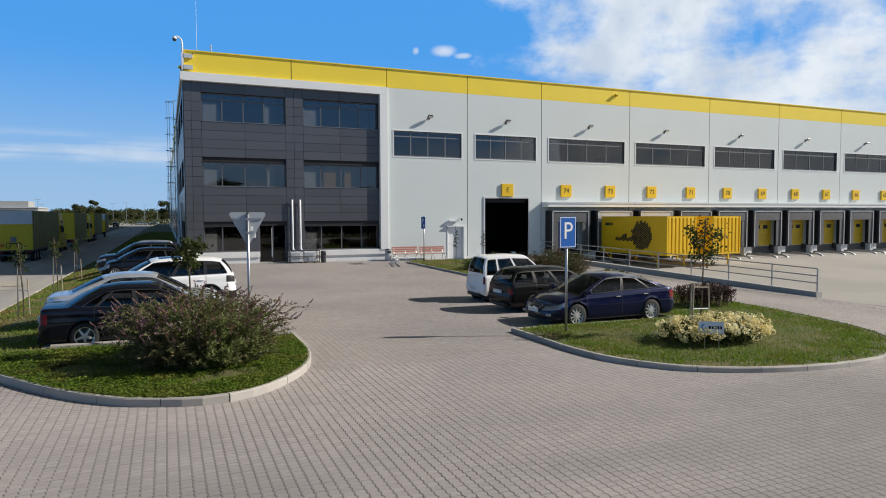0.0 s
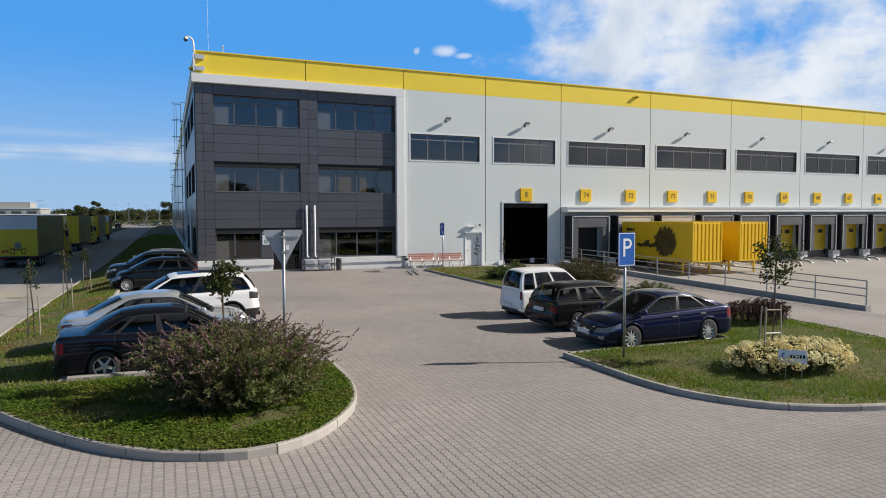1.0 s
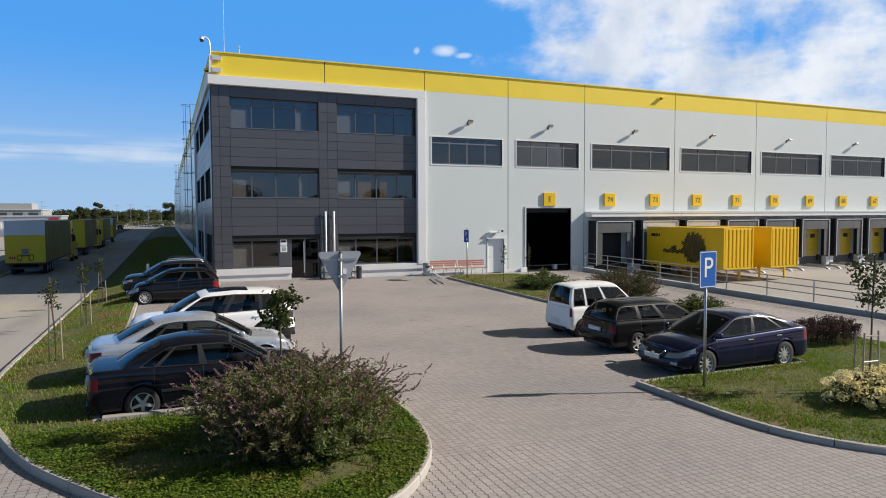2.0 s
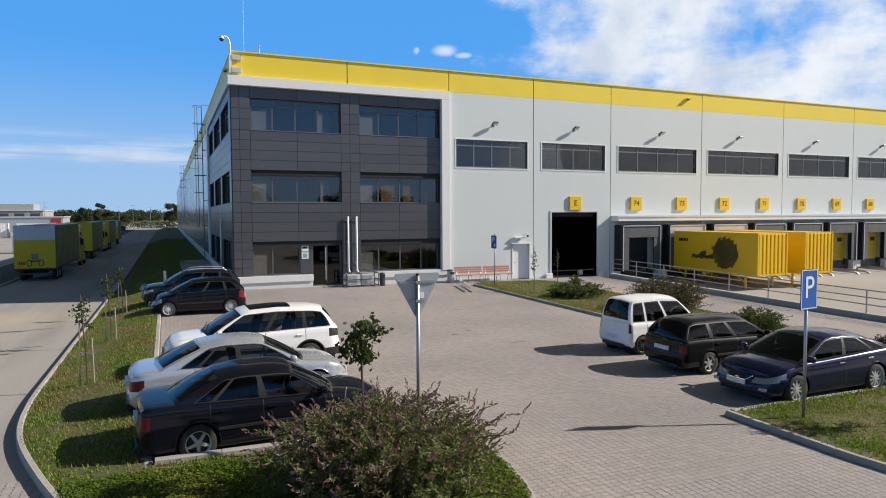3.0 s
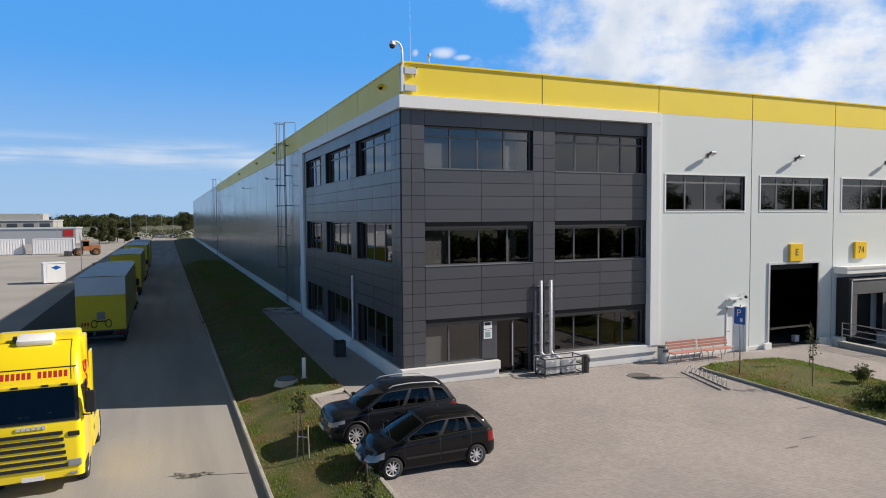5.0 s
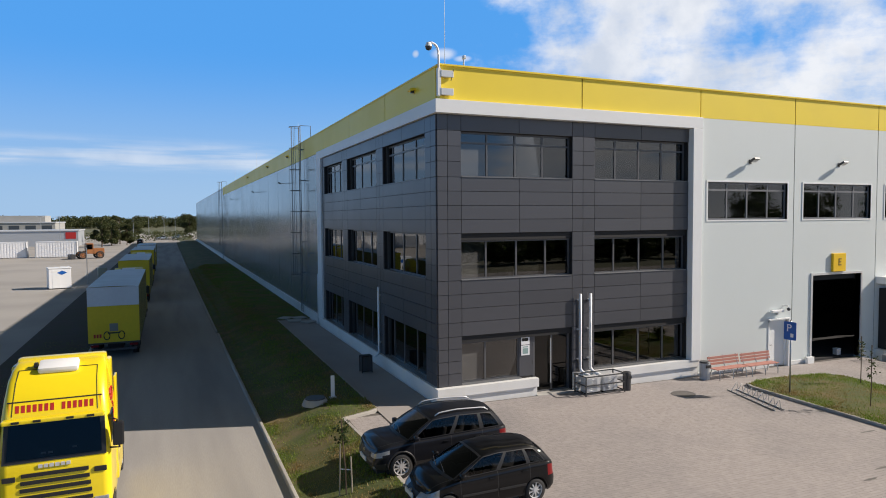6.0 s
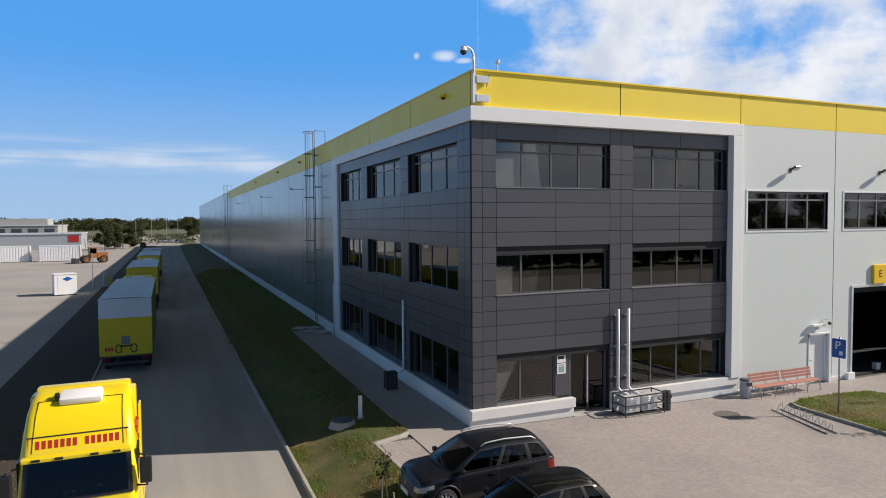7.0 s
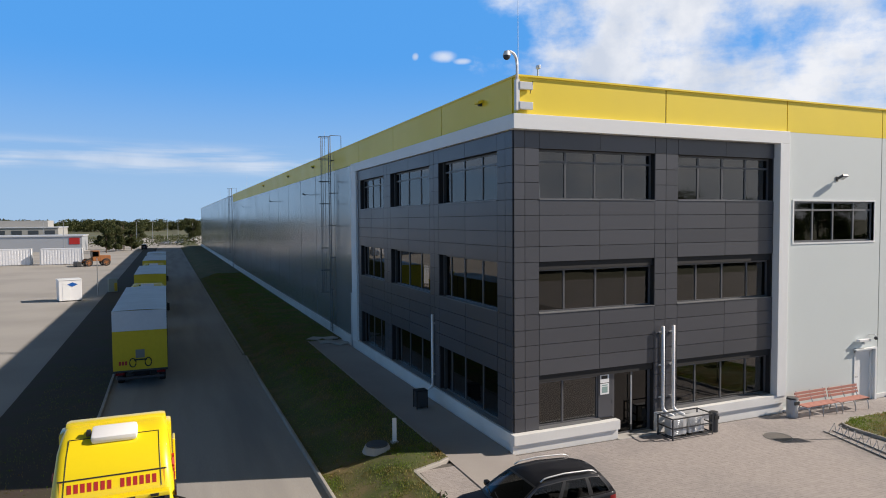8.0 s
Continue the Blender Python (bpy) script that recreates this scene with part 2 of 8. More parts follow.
M["sign_blue"] = shader("blue_sign_face", (0.012, 0.11, 0.42), 0.35, vary=0.04)
M["sign_grey"] = shader("grey_sign_back", (0.40, 0.42, 0.44), 0.5, metal=0.3, vary=0.06)
M["roof"] = shader("roof_membrane", (0.32, 0.32, 0.31), 0.8, vary=0.08)


# ---- building blocks ----
def empty(name, label="", category="", loc=(0, 0, 0), rz=0.0, group="", kind=""):
    ob = new(name)
    ob.empty_display_size = 0.2
    ob.matrix_world = pose(*loc, 0, 0, rz)
    return tagged(ob, label, category, group, kind)


def part(name, bm, material, parent=None, label="", smooth=False, at=None):
    me = bpy.data.meshes.new(name)
    bm.normal_update()
    bm.to_mesh(me)
    bm.free()
    me.materials.append(material)
    if smooth:
        for p in me.polygons:
            p.use_smooth = True
    ob = new(name, me)
    if parent is not None:
        ob.parent = parent
    if at is not None:
        ob.matrix_basis = at
    if label:
        ob["label"] = label
    return ob


def shared(name, me, parent, m):
    """A further object on an existing mesh."""
    ob = new(name, me)
    ob.parent = parent
    ob.matrix_basis = m
    return ob


def mesh_of(name, verts, faces, material, smooth=False):
    me = bpy.data.meshes.new(name)
    me.from_pydata(verts, [], faces)
    me.materials.append(material)
    if smooth:
        me.polygons.foreach_set("use_smooth", [True] * len(me.polygons))
    me.update()
    return me


def box(bm, x0, x1, y0, y1, z0, z1, bevel=0.0, m=None):
    r = bmesh.ops.create_cube(bm, size=1.0)
    vs = r["verts"]
    for v in vs:
        v.co = Vector((x0 + (v.co.x + 0.5) * (x1 - x0), y0 + (v.co.y + 0.5) * (y1 - y0), z0 + (v.co.z + 0.5) * (z1 - z0)))
    if bevel:
        es = list({e for v in vs for e in v.link_edges})
        rb = bmesh.ops.bevel(bm, geom=es, offset=bevel, segments=2, affect="EDGES", profile=0.6, clamp_overlap=True)
        vs = list({v for f in rb["faces"] for v in f.verts} | {v for v in vs if v.is_valid})
    if m is not None:
        for v in vs:
            v.co = m @ v.co
    return vs


def boxed(*a, **k):
    bm = bmesh.new()
    box(bm, *a, **k)
    return bm


def rod(bm, a, b, r, r2=None, seg=8, caps=True):
    a, b = Vector(a), Vector(b)
    d = b - a
    q = d.to_track_quat("Z", "Y").to_matrix().to_4x4()
    bmesh.ops.create_cone(bm, cap_ends=caps, segments=seg, radius1=r, radius2=r if r2 is None else r2, depth=d.length, matrix=Matrix.Translation((a + b) / 2) @ q)
    return bm


def tube(points, r, seg=8):
    """A bent pipe along points."""
    bm = bmesh.new()
    pts = [Vector(p) for p in points]
    rings = []
    for i, p in enumerate(pts):
        d = (pts[min(i + 1, len(pts) - 1)] - pts[max(i - 1, 0)]).normalized()
        q = d.to_track_quat("Z", "Y")
        rings.append([bm.verts.new(p + q @ Vector((r * math.cos(2 * math.pi * k / seg), r * math.sin(2 * math.pi * k / seg), 0))) for k in range(seg)])
    for a, b in zip(rings, rings[1:]):
        for k in range(seg):
            bm.faces.new((a[k], a[(k + 1) % seg], b[(k + 1) % seg], b[k]))
    bm.faces.new(rings[0][::-1])
    bm.faces.new(rings[-1])
    return bm


def bend(a, b, c, n=6):
    """Points of a rounded corner from a by b to c."""
    a, b, c = Vector(a), Vector(b), Vector(c)
    return [(1 - t) ** 2 * a + 2 * t * (1 - t) * b + t * t * c for t in (i / n for i in range(n + 1))]


def lettering(body, size, material, parent, m, depth=0.004):
    cu = bpy.data.curves.new("text", "FONT")
    cu.body, cu.size, cu.align_x, cu.align_y, cu.extrude = body, size, "CENTER", "CENTER", depth
    tmp = bpy.data.objects.new("text", cu)
    scene.collection.objects.link(tmp)
    bpy.context.view_layer.update()
    me = bpy.data.meshes.new_from_object(tmp)
    bpy.data.objects.remove(tmp)
    bpy.data.curves.remove(cu)
    me.materials.clear()
    me.materials.append(material)
    ob = new("lettering", me)
    ob.parent = parent
    ob.matrix_basis = m
    return ob


def smooth01(a, b, v):
    t = min(max((v - a) / (b - a), 0.0), 1.0)
    return t * t * (3 - 2 * t)


# ---- lie of the land ----
def plane_z(x, y):
    return 0.13 + 0.008 * (min(max(y, 2.0), 42.0) - 15) - 0.010 * (min(max(x, -6.0), 26.0) - 10)


def road_z(y):
    return 0.16 - 0.0086 * (min(max(y, 13.0), 58.0) - 15)


def land(x, y):
    """Height of the paved ground, without kerbs."""
    p = plane_z(x, y)
    r = road_z(y)
    r = r + (p - r) * smooth01(22.0, 14.0, y)
    z = r + (p - r) * smooth01(-4.9, -2.5, x)
    yard = -0.36 * smooth01(15.0, 24.0, y) * smooth01(24.2, 24.6, x)
    dip = 0.14 * smooth01(18.8, 24.0, x) * smooth01(40.0, 22.0, y) * smooth01(3.0, 14.0, y)
    return z + yard - dip


def sheet(name, xs, ys, lift, material, label, category="ground"):
    bm = bmesh.new()
    grid = [[bm.verts.new((x, y, land(x, y) + lift)) for x in xs] for y in ys]
    for j in range(len(ys) - 1):
        for i in range(len(xs) - 1):
            bm.faces.new((grid[j][i], grid[j][i + 1], grid[j + 1][i + 1], grid[j + 1][i]))
    return tagged(part(name, bm, material, smooth=True), label, category, kind="structure")


def steps(a, b, d):
    n = max(1, round(abs(b - a) / d))
    return [a + (b - a) * i / n for i in range(n + 1)]


def plot(name, outline, lift, material, label, category="ground", cell=0.8, crown=0.0):
    """A filled outline that follows the land."""
    from mathutils.geometry import delaunay_2d_cdt
    pts = [Vector(p) for p in outline]
    n = len(pts)
    xs, ys = [p.x for p in pts], [p.y for p in pts]

    def inside(q):
        c = False
        for i in range(n):
            a, b = pts[i], pts[i - 1]
            if (a.y > q[1]) != (b.y > q[1]) and q[0] < (b.x - a.x) * (q[1] - a.y) / (b.y - a.y) + a.x:
                c = not c
        return c
    inner = [Vector((x, y)) for x in np.arange(min(xs) + cell / 2, max(xs), cell) for y in np.arange(min(ys) + cell / 2, max(ys), cell) if inside((x, y))]
    vs, es, fs, *_ = delaunay_2d_cdt(pts + inner, [], [list(range(n))], 1, 1e-4)
    bm = bmesh.new()
    bv = []
    for v in vs:
        d = min((v - p).length for p in pts) if crown else 0
        bv.append(bm.verts.new((v.x, v.y, land(v.x, v.y) + lift + crown * smooth01(0, 1.6, d))))
    for f in fs:
        bm.faces.new([bv[i] for i in f])
    bmesh.ops.recalc_face_normals(bm, faces=bm.faces)
    if bm.faces and sum(f.normal.z for f in bm.faces) < 0:
        bmesh.ops.reverse_faces(bm, faces=bm.faces)
    def inside_all(px, py):
        c = np.zeros(len(px), bool)
        for i in range(n):
            a, b = pts[i], pts[i - 1]
            if a.y != b.y:
                c ^= ((a.y > py) != (b.y > py)) & (px < (b.x - a.x) * (py - a.y) / (b.y - a.y) + a.x)
        return c
    return tagged(part(name, bm, material, smooth=True), label, category, kind="structure"), inside_all


def rounded(points, per=0.35):
    """Catmull-Rom curve through points, sampled about every per metres."""
    P = [Vector(p) for p in points]
    P = [2 * P[0] - P[1], *P, 2 * P[-1] - P[-2]]
    out = []
    for i in range(1, len(P) - 2):
        n = max(1, round((P[i + 1] - P[i]).length / per))
        for k in range(n):
            t = k / n
            a, b, c, d = P[i - 1:i + 3]
            out.append(0.5 * ((2 * b) + (c - a) * t + (2 * a - 5 * b + 4 * c - d) * t * t + (3 * b - a - 3 * c + d) * t ** 3))
    return [tuple(p) for p in out] + [tuple(P[-2])]


# ---- ground ----
bm = bmesh.new()
gx = [-3000, -1200, -500, -250, -150, -100, -70, *steps(-50, 60, 2.0), 80, 120, 200, 400, 1200, 3000]
gy = [-3000, -1000, -300, -100, -40, -10, *steps(0, 70, 2.0), 90, 130, 200, 300, 500, 1200, 3000]
grid = [[bm.verts.new((x, y, land(x, y) - 0.16)) for x in gx] for y in gy]
for j in range(len(gy) - 1):
    for i in range(len(gx) - 1):
        bm.faces.new((grid[j][i], grid[j][i + 1], grid[j + 1][i + 1], grid[j + 1][i]))
tagged(part("ground", bm, M["far_turf"], smooth=True), "green and straw-coloured fields out to the horizon", "ground", kind="structure")

# ---- building ----
CX, FY = 0.94, 41.08          # corner of the office block
ROOF, BAND, TRIM = 12.85, 11.64, 11.15
FRAME_END = 13.5
FAR_X, FAR_Y = 113.5, 252.0
BAYS = [13.5, 19.33, 25.3, 33.25, 41.43, 49.42, 57.42, 65.42, 73.42, 81.42, 89.42, 97.42, 105.42, 113.42]
GAP = 0.024


def upright(u0, u1, z0, z1, d0, d1, side):
    """A block of a wall: front walls run along x, side walls along y; d is the depth behind the face."""
    if side:
        return boxed(CX + d0, CX + d1, u0, u1, z0, z1)
    return boxed(u0, u1, FY + d0, FY + d1, z0, z1)


wall_front = empty("wall_front", "long grey sandwich-panel facade under a yellow parapet band", "wall", kind="structure")
wall_side = empty("wall_side", "long side wall of glossy grey metal panels under a yellow parapet", "wall", kind="structure")
wall_office_front = empty("wall_office_front", "anthracite metal-clad office front in a white frame", "wall", kind="structure")
wall_office_side = empty("wall_office_side", "anthracite metal-clad office flank in a white frame", "wall", kind="structure")

# grey wall, bay by bay, round its window and door openings
WIN_Z = (7.2, 8.88)
windows_grey = []
for i, (a, b) in enumerate(zip(BAYS, BAYS[1:])):
    a2, b2 = a + GAP, b - GAP
    w0, w1 = (13.95, 18.88) if i == 0 else (a + 0.62, b - 0.48)
    windows_grey.append((w0, w1))
    bm = bmesh.new()
    holes = [(w0, w1, *WIN_Z)]
    if i == 0:
        holes.append((17.78, 18.95, 0.2, 2.44))
    if i == 1:
        holes.append((20.68, 24.2, 0.1, 4.46))
    xs = sorted({a2, b2, *(h[0] for h in holes), *(h[1] for h in holes)})
    for u0, u1 in zip(xs, xs[1:]):
        if u1 - u0 < 1e-4:
            continue
        z = -0.5
        for h in sorted((h for h in holes if h[0] <= u0 + 1e-4 and h[1] >= u1 - 1e-4), key=lambda h: h[2]):
            box(bm, u0, u1, FY, FY + 0.25, z, h[2])
            z = h[3]
        box(bm, u0, u1, FY, FY + 0.25, z, BAND - 0.004)
    bmesh.ops.remove_doubles(bm, verts=bm.verts, dist=1e-4)
    part("wall_panel", bm, M["grey_clad"], wall_front)
    part("parapet_panel", boxed(a2, b2, FY - 0.003, FY + 0.25, BAND, ROOF), M["yellow_clad"], wall_front, "yellow parapet panel")
    part("joint_strip", boxed(b - 0.03, b + 0.03, FY + 0.02, FY + 0.2, -0.4, ROOF - 0.02), M["joint"], wall_front)
for a, b in ((1.16, 7.32), (7.32, 13.5)):
    part("parapet_panel", boxed(a + (GAP if a > 2 else 0), b - GAP, FY - 0.003, FY + 0.25, BAND, ROOF), M["yellow_clad"], wall_front, "yellow parapet panel")
part("joint_strip", boxed(7.29, 7.35, FY + 0.02, FY + 0.2, BAND, ROOF - 0.02), M["joint"], wall_front)
part("coping", boxed(1.1, FAR_X, FY - 0.07, FY + 0.3, ROOF, ROOF + 0.06), M["yellow_clad"], wall_front, "yellow folded coping")

# side wall
side_edges = [FY + 0.26, 47.3, 53.5, 59.75, *steps(66.0, 138.0, 6.0)]
for a, b in zip(side_edges, side_edges[1:]):
    part("parapet_panel", boxed(1.13, 1.4, a + GAP, b - GAP, BAND, ROOF), M["yellow_clad"], wall_side, "yellow parapet panel")
    part("joint_strip", boxed(1.2, 1.36, b - 0.05, b + 0.05, 0.3, ROOF - 0.02), M["joint"], wall_side)
    if a > 59:
        a3 = 61.02 if a < 60 else a
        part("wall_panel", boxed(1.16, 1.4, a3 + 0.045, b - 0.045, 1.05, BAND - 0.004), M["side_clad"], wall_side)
for a, b in zip(steps(138.0, FAR_Y, 6.0), steps(138.0, FAR_Y, 6.0)[1:]):
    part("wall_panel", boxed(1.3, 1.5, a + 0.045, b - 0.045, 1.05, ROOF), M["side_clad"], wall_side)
    part("joint_strip", boxed(1.34, 1.46, b - 0.05, b + 0.05, 1.0, ROOF - 0.02), M["joint"], wall_side)
part("coping", boxed(1.1, 1.45, FY + 0.3, 138, ROOF, ROOF + 0.06), M["yellow_clad"], wall_side)
part("coping", boxed(1.26, 1.55, 138, FAR_Y, ROOF, ROOF + 0.06), M["steel_light"], wall_side)
part("plinth", boxed(1.05, 1.4, 61.0, FAR_Y, -0.6, 1.05), M["plinth"], wall_side, "pale rendered plinth")

# closing walls, roof and floor
tagged(part("wall_east", boxed(FAR_X, FAR_X + 0.3, FY, FAR_Y, -0.6, ROOF), M["grey_clad"]), "plain grey end wall of the hall", "wall", kind="structure")
tagged(part("wall_north", boxed(1.5, FAR_X, FAR_Y, FAR_Y + 0.3, -0.6, ROOF), M["grey_clad"]), "plain grey rear wall of the hall", "wall", kind="structure")
tagged(part("roof", boxed(1.41, FAR_X, FY + 0.26, FAR_Y, 12.3, 12.5), M["roof"]), "flat grey membrane roof of the hall", "roof", kind="structure")
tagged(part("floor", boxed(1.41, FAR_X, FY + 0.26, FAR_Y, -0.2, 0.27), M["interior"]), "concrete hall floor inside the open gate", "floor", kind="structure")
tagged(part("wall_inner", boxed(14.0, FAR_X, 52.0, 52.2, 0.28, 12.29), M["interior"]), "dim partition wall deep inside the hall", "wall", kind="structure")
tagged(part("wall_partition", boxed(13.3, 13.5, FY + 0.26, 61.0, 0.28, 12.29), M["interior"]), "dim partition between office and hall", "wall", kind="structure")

# white frame round the office block
frame_ob = empty("facade_frame", "broad white metal frame round the anthracite office block", "facade frame", kind="structure")
part("frame_top", boxed(CX, FRAME_END, FY - 0.16, FY + 0.16, TRIM, BAND - 0.004, bevel=0.012), M["white_clad"], frame_ob)
part("frame_top", boxed(CX, CX + 0.32, FY + 0.163, 61.0, TRIM, BAND - 0.004, bevel=0.012), M["white_clad"], frame_ob)
part("frame_post", boxed(12.97, FRAME_END, FY - 0.16, FY + 0.16, 1.03, TRIM - 0.002, bevel=0.012), M["white_clad"], frame_ob)
part("frame_post", boxed(CX, CX + 0.32, 59.9, 61.0, 0.95, TRIM - 0.002, bevel=0.012), M["white_clad"], frame_ob)

# plinth of the office block
plinth = empty("plinth", "white rendered plinth with a projecting upper course", "plinth", kind="structure")
for a, b in ((CX + 0.02, 5.26), (6.98, FRAME_END)):
    part("plinth_course", boxed(a, b, FY - 0.12, FY + 0.14, 0.74, 1.08, bevel=0.01), M["plinth"], plinth)
    part("plinth_foot", boxed(a + 0.0, b - 0.03, FY - 0.03, FY + 0.14, -0.1, 0.737), M["plinth"], plinth)
part("plinth_course", boxed(CX + 0.02, CX + 0.28, FY + 0.143, 61.0, 0.74, 1.08, bevel=0.01), M["plinth"], plinth)
part("plinth_foot", boxed(CX + 0.1, CX + 0.28, FY + 0.143, 61.0, -0.3, 0.737), M["plinth"], plinth)

# dark cladding: cassettes on a dark backing wall with window openings
ROWS_Z = (1.09, 2.93, 5.03, 6.78, 8.87, 10.57, TRIM)
FRONT_WIN = [(2.06, 6.95), (8.03, 12.9)]
SIDE_WIN = [(42.3, 47.5), (48.5, 53.8), (54.9, 59.3)]
Z_LINES = [1.09, 1.55, 2.01, 2.47, 2.93, 3.455, 3.98, 4.505, 5.03, 5.61, 6.2, 6.78, 7.30, 7.825, 8.35, 8.87, 9.44, 10.0, 10.57, TRIM]


def cladding(wall, side, columns, wide, ends):
    u_lo, u_hi = ends
    wins = SIDE_WIN if side else FRONT_WIN
    holes = []
    for k, (a, b) in enumerate(wins):
        for z0, z1 in ((ROWS_Z[0], ROWS_Z[1]), (ROWS_Z[2], ROWS_Z[3]), (ROWS_Z[4], ROWS_Z[5])):
            if not side and k == 0 and z0 < 2:
                # the entrance door stands in this bay and reaches the floor
                holes += [(a, 5.24, z0, z1), (5.24, b, 0.3, z1)]
            else:
                holes.append((a, b, z0, z1))
    us = sorted({u_lo, u_hi, *(h[0] for h in holes), *(h[1] for h in holes)})
    back = bmesh.new()
    for u0, u1 in zip(us, us[1:]):
        z = 0.3
        for h in sorted((h for h in holes if h[0] <= u0 + 1e-4 and h[1] >= u1 - 1e-4), key=lambda h: h[2]):
            if h[2] - z > 1e-3:
                o = box(back, u0, u1, FY + 0.16, FY + 0.42, z, h[2]) if not side else box(back, CX + 0.16, CX + 0.42, u0, u1, z, h[2])
            z = h[3]
        if not side:
            box(back, u0, u1, FY + 0.16, FY + 0.42, z, BAND)
        else:
            box(back, CX + 0.16, CX + 0.42, u0, u1, z, BAND)
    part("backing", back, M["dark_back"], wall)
    g = 0.009
    for u0, u1 in columns:
        for z0, z1 in zip(Z_LINES, Z_LINES[1:]):
            part("cassette", upright(u0 + g, u1 - g, z0 + g, z1 - g, 0.115, 0.157, side), M["dark_clad"], wall)
    for u0, u1 in wide:
        for z0, z1 in zip(Z_LINES, Z_LINES[1:]):
            zm = (z0 + z1) / 2
            if any(h0 < zm < h1 for h0, h1 in ((1.0, 2.93), (5.03, 6.78), (8.87, 10.57))):
                continue
            part("cassette", upright(u0 + g, u1 - g, z0 + g, z1 - g, 0.115, 0.157, side), M["dark_clad"], wall)


cladding(wall_office_front, False, [(CX + 0.16, 1.51), (1.51, 2.06), (6.95, 7.46), (7.46, 8.03)], [(2.06, 4.52), (4.52, 6.95), (8.03, 10.38), (10.38, 12.96)], (CX + 0.42, 13.3))
cladding(wall_office_side, True, [(FY + 0.16, 41.72), (41.72, 42.3), (47.5, 48.0), (48.0, 48.5), (53.8, 54.35), (54.35, 54.9), (59.3, 59.9)], [(42.3, 44.9), (44.9, 47.5), (48.5, 51.15), (51.15, 53.8), (54.9, 57.1), (57.1, 59.3)], (FY + 0.16, 61.0))


# ---- windows ----
def window(name, u0, u1, z0, z1, side, label, panes, transom=None, depth=0.36, blinds=(), fr=0.07, sill=True, trim=False, face=0.0):
    """Framed window set back in its opening. panes: fractions of the width where the mullions stand."""
    ob = empty(name, label, "window", kind="structure")

    def blk(nm, a, b, c, d, e0, e1, mat, lab=""):
        return part(nm, upright(a, b, c, d, e0, e1, side), M[mat], ob, lab)
    wf = bmesh.new()
    cuts = [u0 + (u1 - u0) * f for f in panes]

    def add(a, b, c, d, e0, e1):
        if side:
            box(wf, CX + e0, CX + e1, a, b, c, d)
        else:
            box(wf, a, b, FY + e0, FY + e1, c, d)
    d0, d1 = depth, depth + 0.07
    add(u0, u1, z1 - fr, z1, d0, d1)
    add(u0, u1, z0, z0 + fr, d0, d1)
    add(u0, u0 + fr, z0 + fr, z1 - fr, d0, d1)
    add(u1 - fr, u1, z0 + fr, z1 - fr, d0, d1)
    for c in cuts:
        add(c - fr / 2, c + fr / 2, z0 + fr, z1 - fr, d0, d1)
    edges = [u0 + fr, *[q for c in cuts for q in (c - fr / 2, c + fr / 2)], u1 - fr]
    bays = list(zip(edges[::2], edges[1::2]))
    zt = z0 + (z1 - z0) * transom if transom else None
    if zt:
        for a, b in bays:
            add(a, b, zt - fr / 2, zt + fr / 2, d0, d1)
    part("window_frame", wf, M["frame_grey" if trim else "frame_dark"], ob)
    for a, b in bays:
        for c, d in (((z0 + fr, zt - fr / 2), (zt + fr / 2, z1 - fr)) if zt else ((z0 + fr, z1 - fr),)):
            p = blk("pane", a - 0.01, b + 0.01, c - 0.01, d + 0.01, d0 + 0.03, d0 + 0.042, "glass" if trim else "glass_office")
            p.visible_shadow = False
    if sill:
        blk("window_sill", u0 + 0.003, u1 - 0.003, z0 - 0.001, z0 + 0.025, 0.09, d0 - 0.003, "sill", "grey metal sill")
    for f0, f1, *other in blinds:
        blk("blind", u0 + (u1 - u0) * f0, u0 + (u1 - u0) * f1, z0 + 0.02, z1 - 0.02, d1 + 0.02, d1 + 0.045, other[0] if other else "blind")
    if trim:
        tb = bmesh.new()
        for a, b, c, d in ((u0 - 0.07, u1 + 0.07, z1, z1 + 0.07), (u0 - 0.07, u1 + 0.07, z0 - 0.07, z0), (u0 - 0.07, u0, z0, z1), (u1, u1 + 0.07, z0, z1)):
            if side:
                box(tb, CX - 0.025, CX + 0.2, a, b, c, d)
            else:
                box(tb, a, b, FY - 0.025, FY + 0.2, c, d)
        part("window_trim", tb, M["white_clad"], ob, "white metal trim")
    return ob


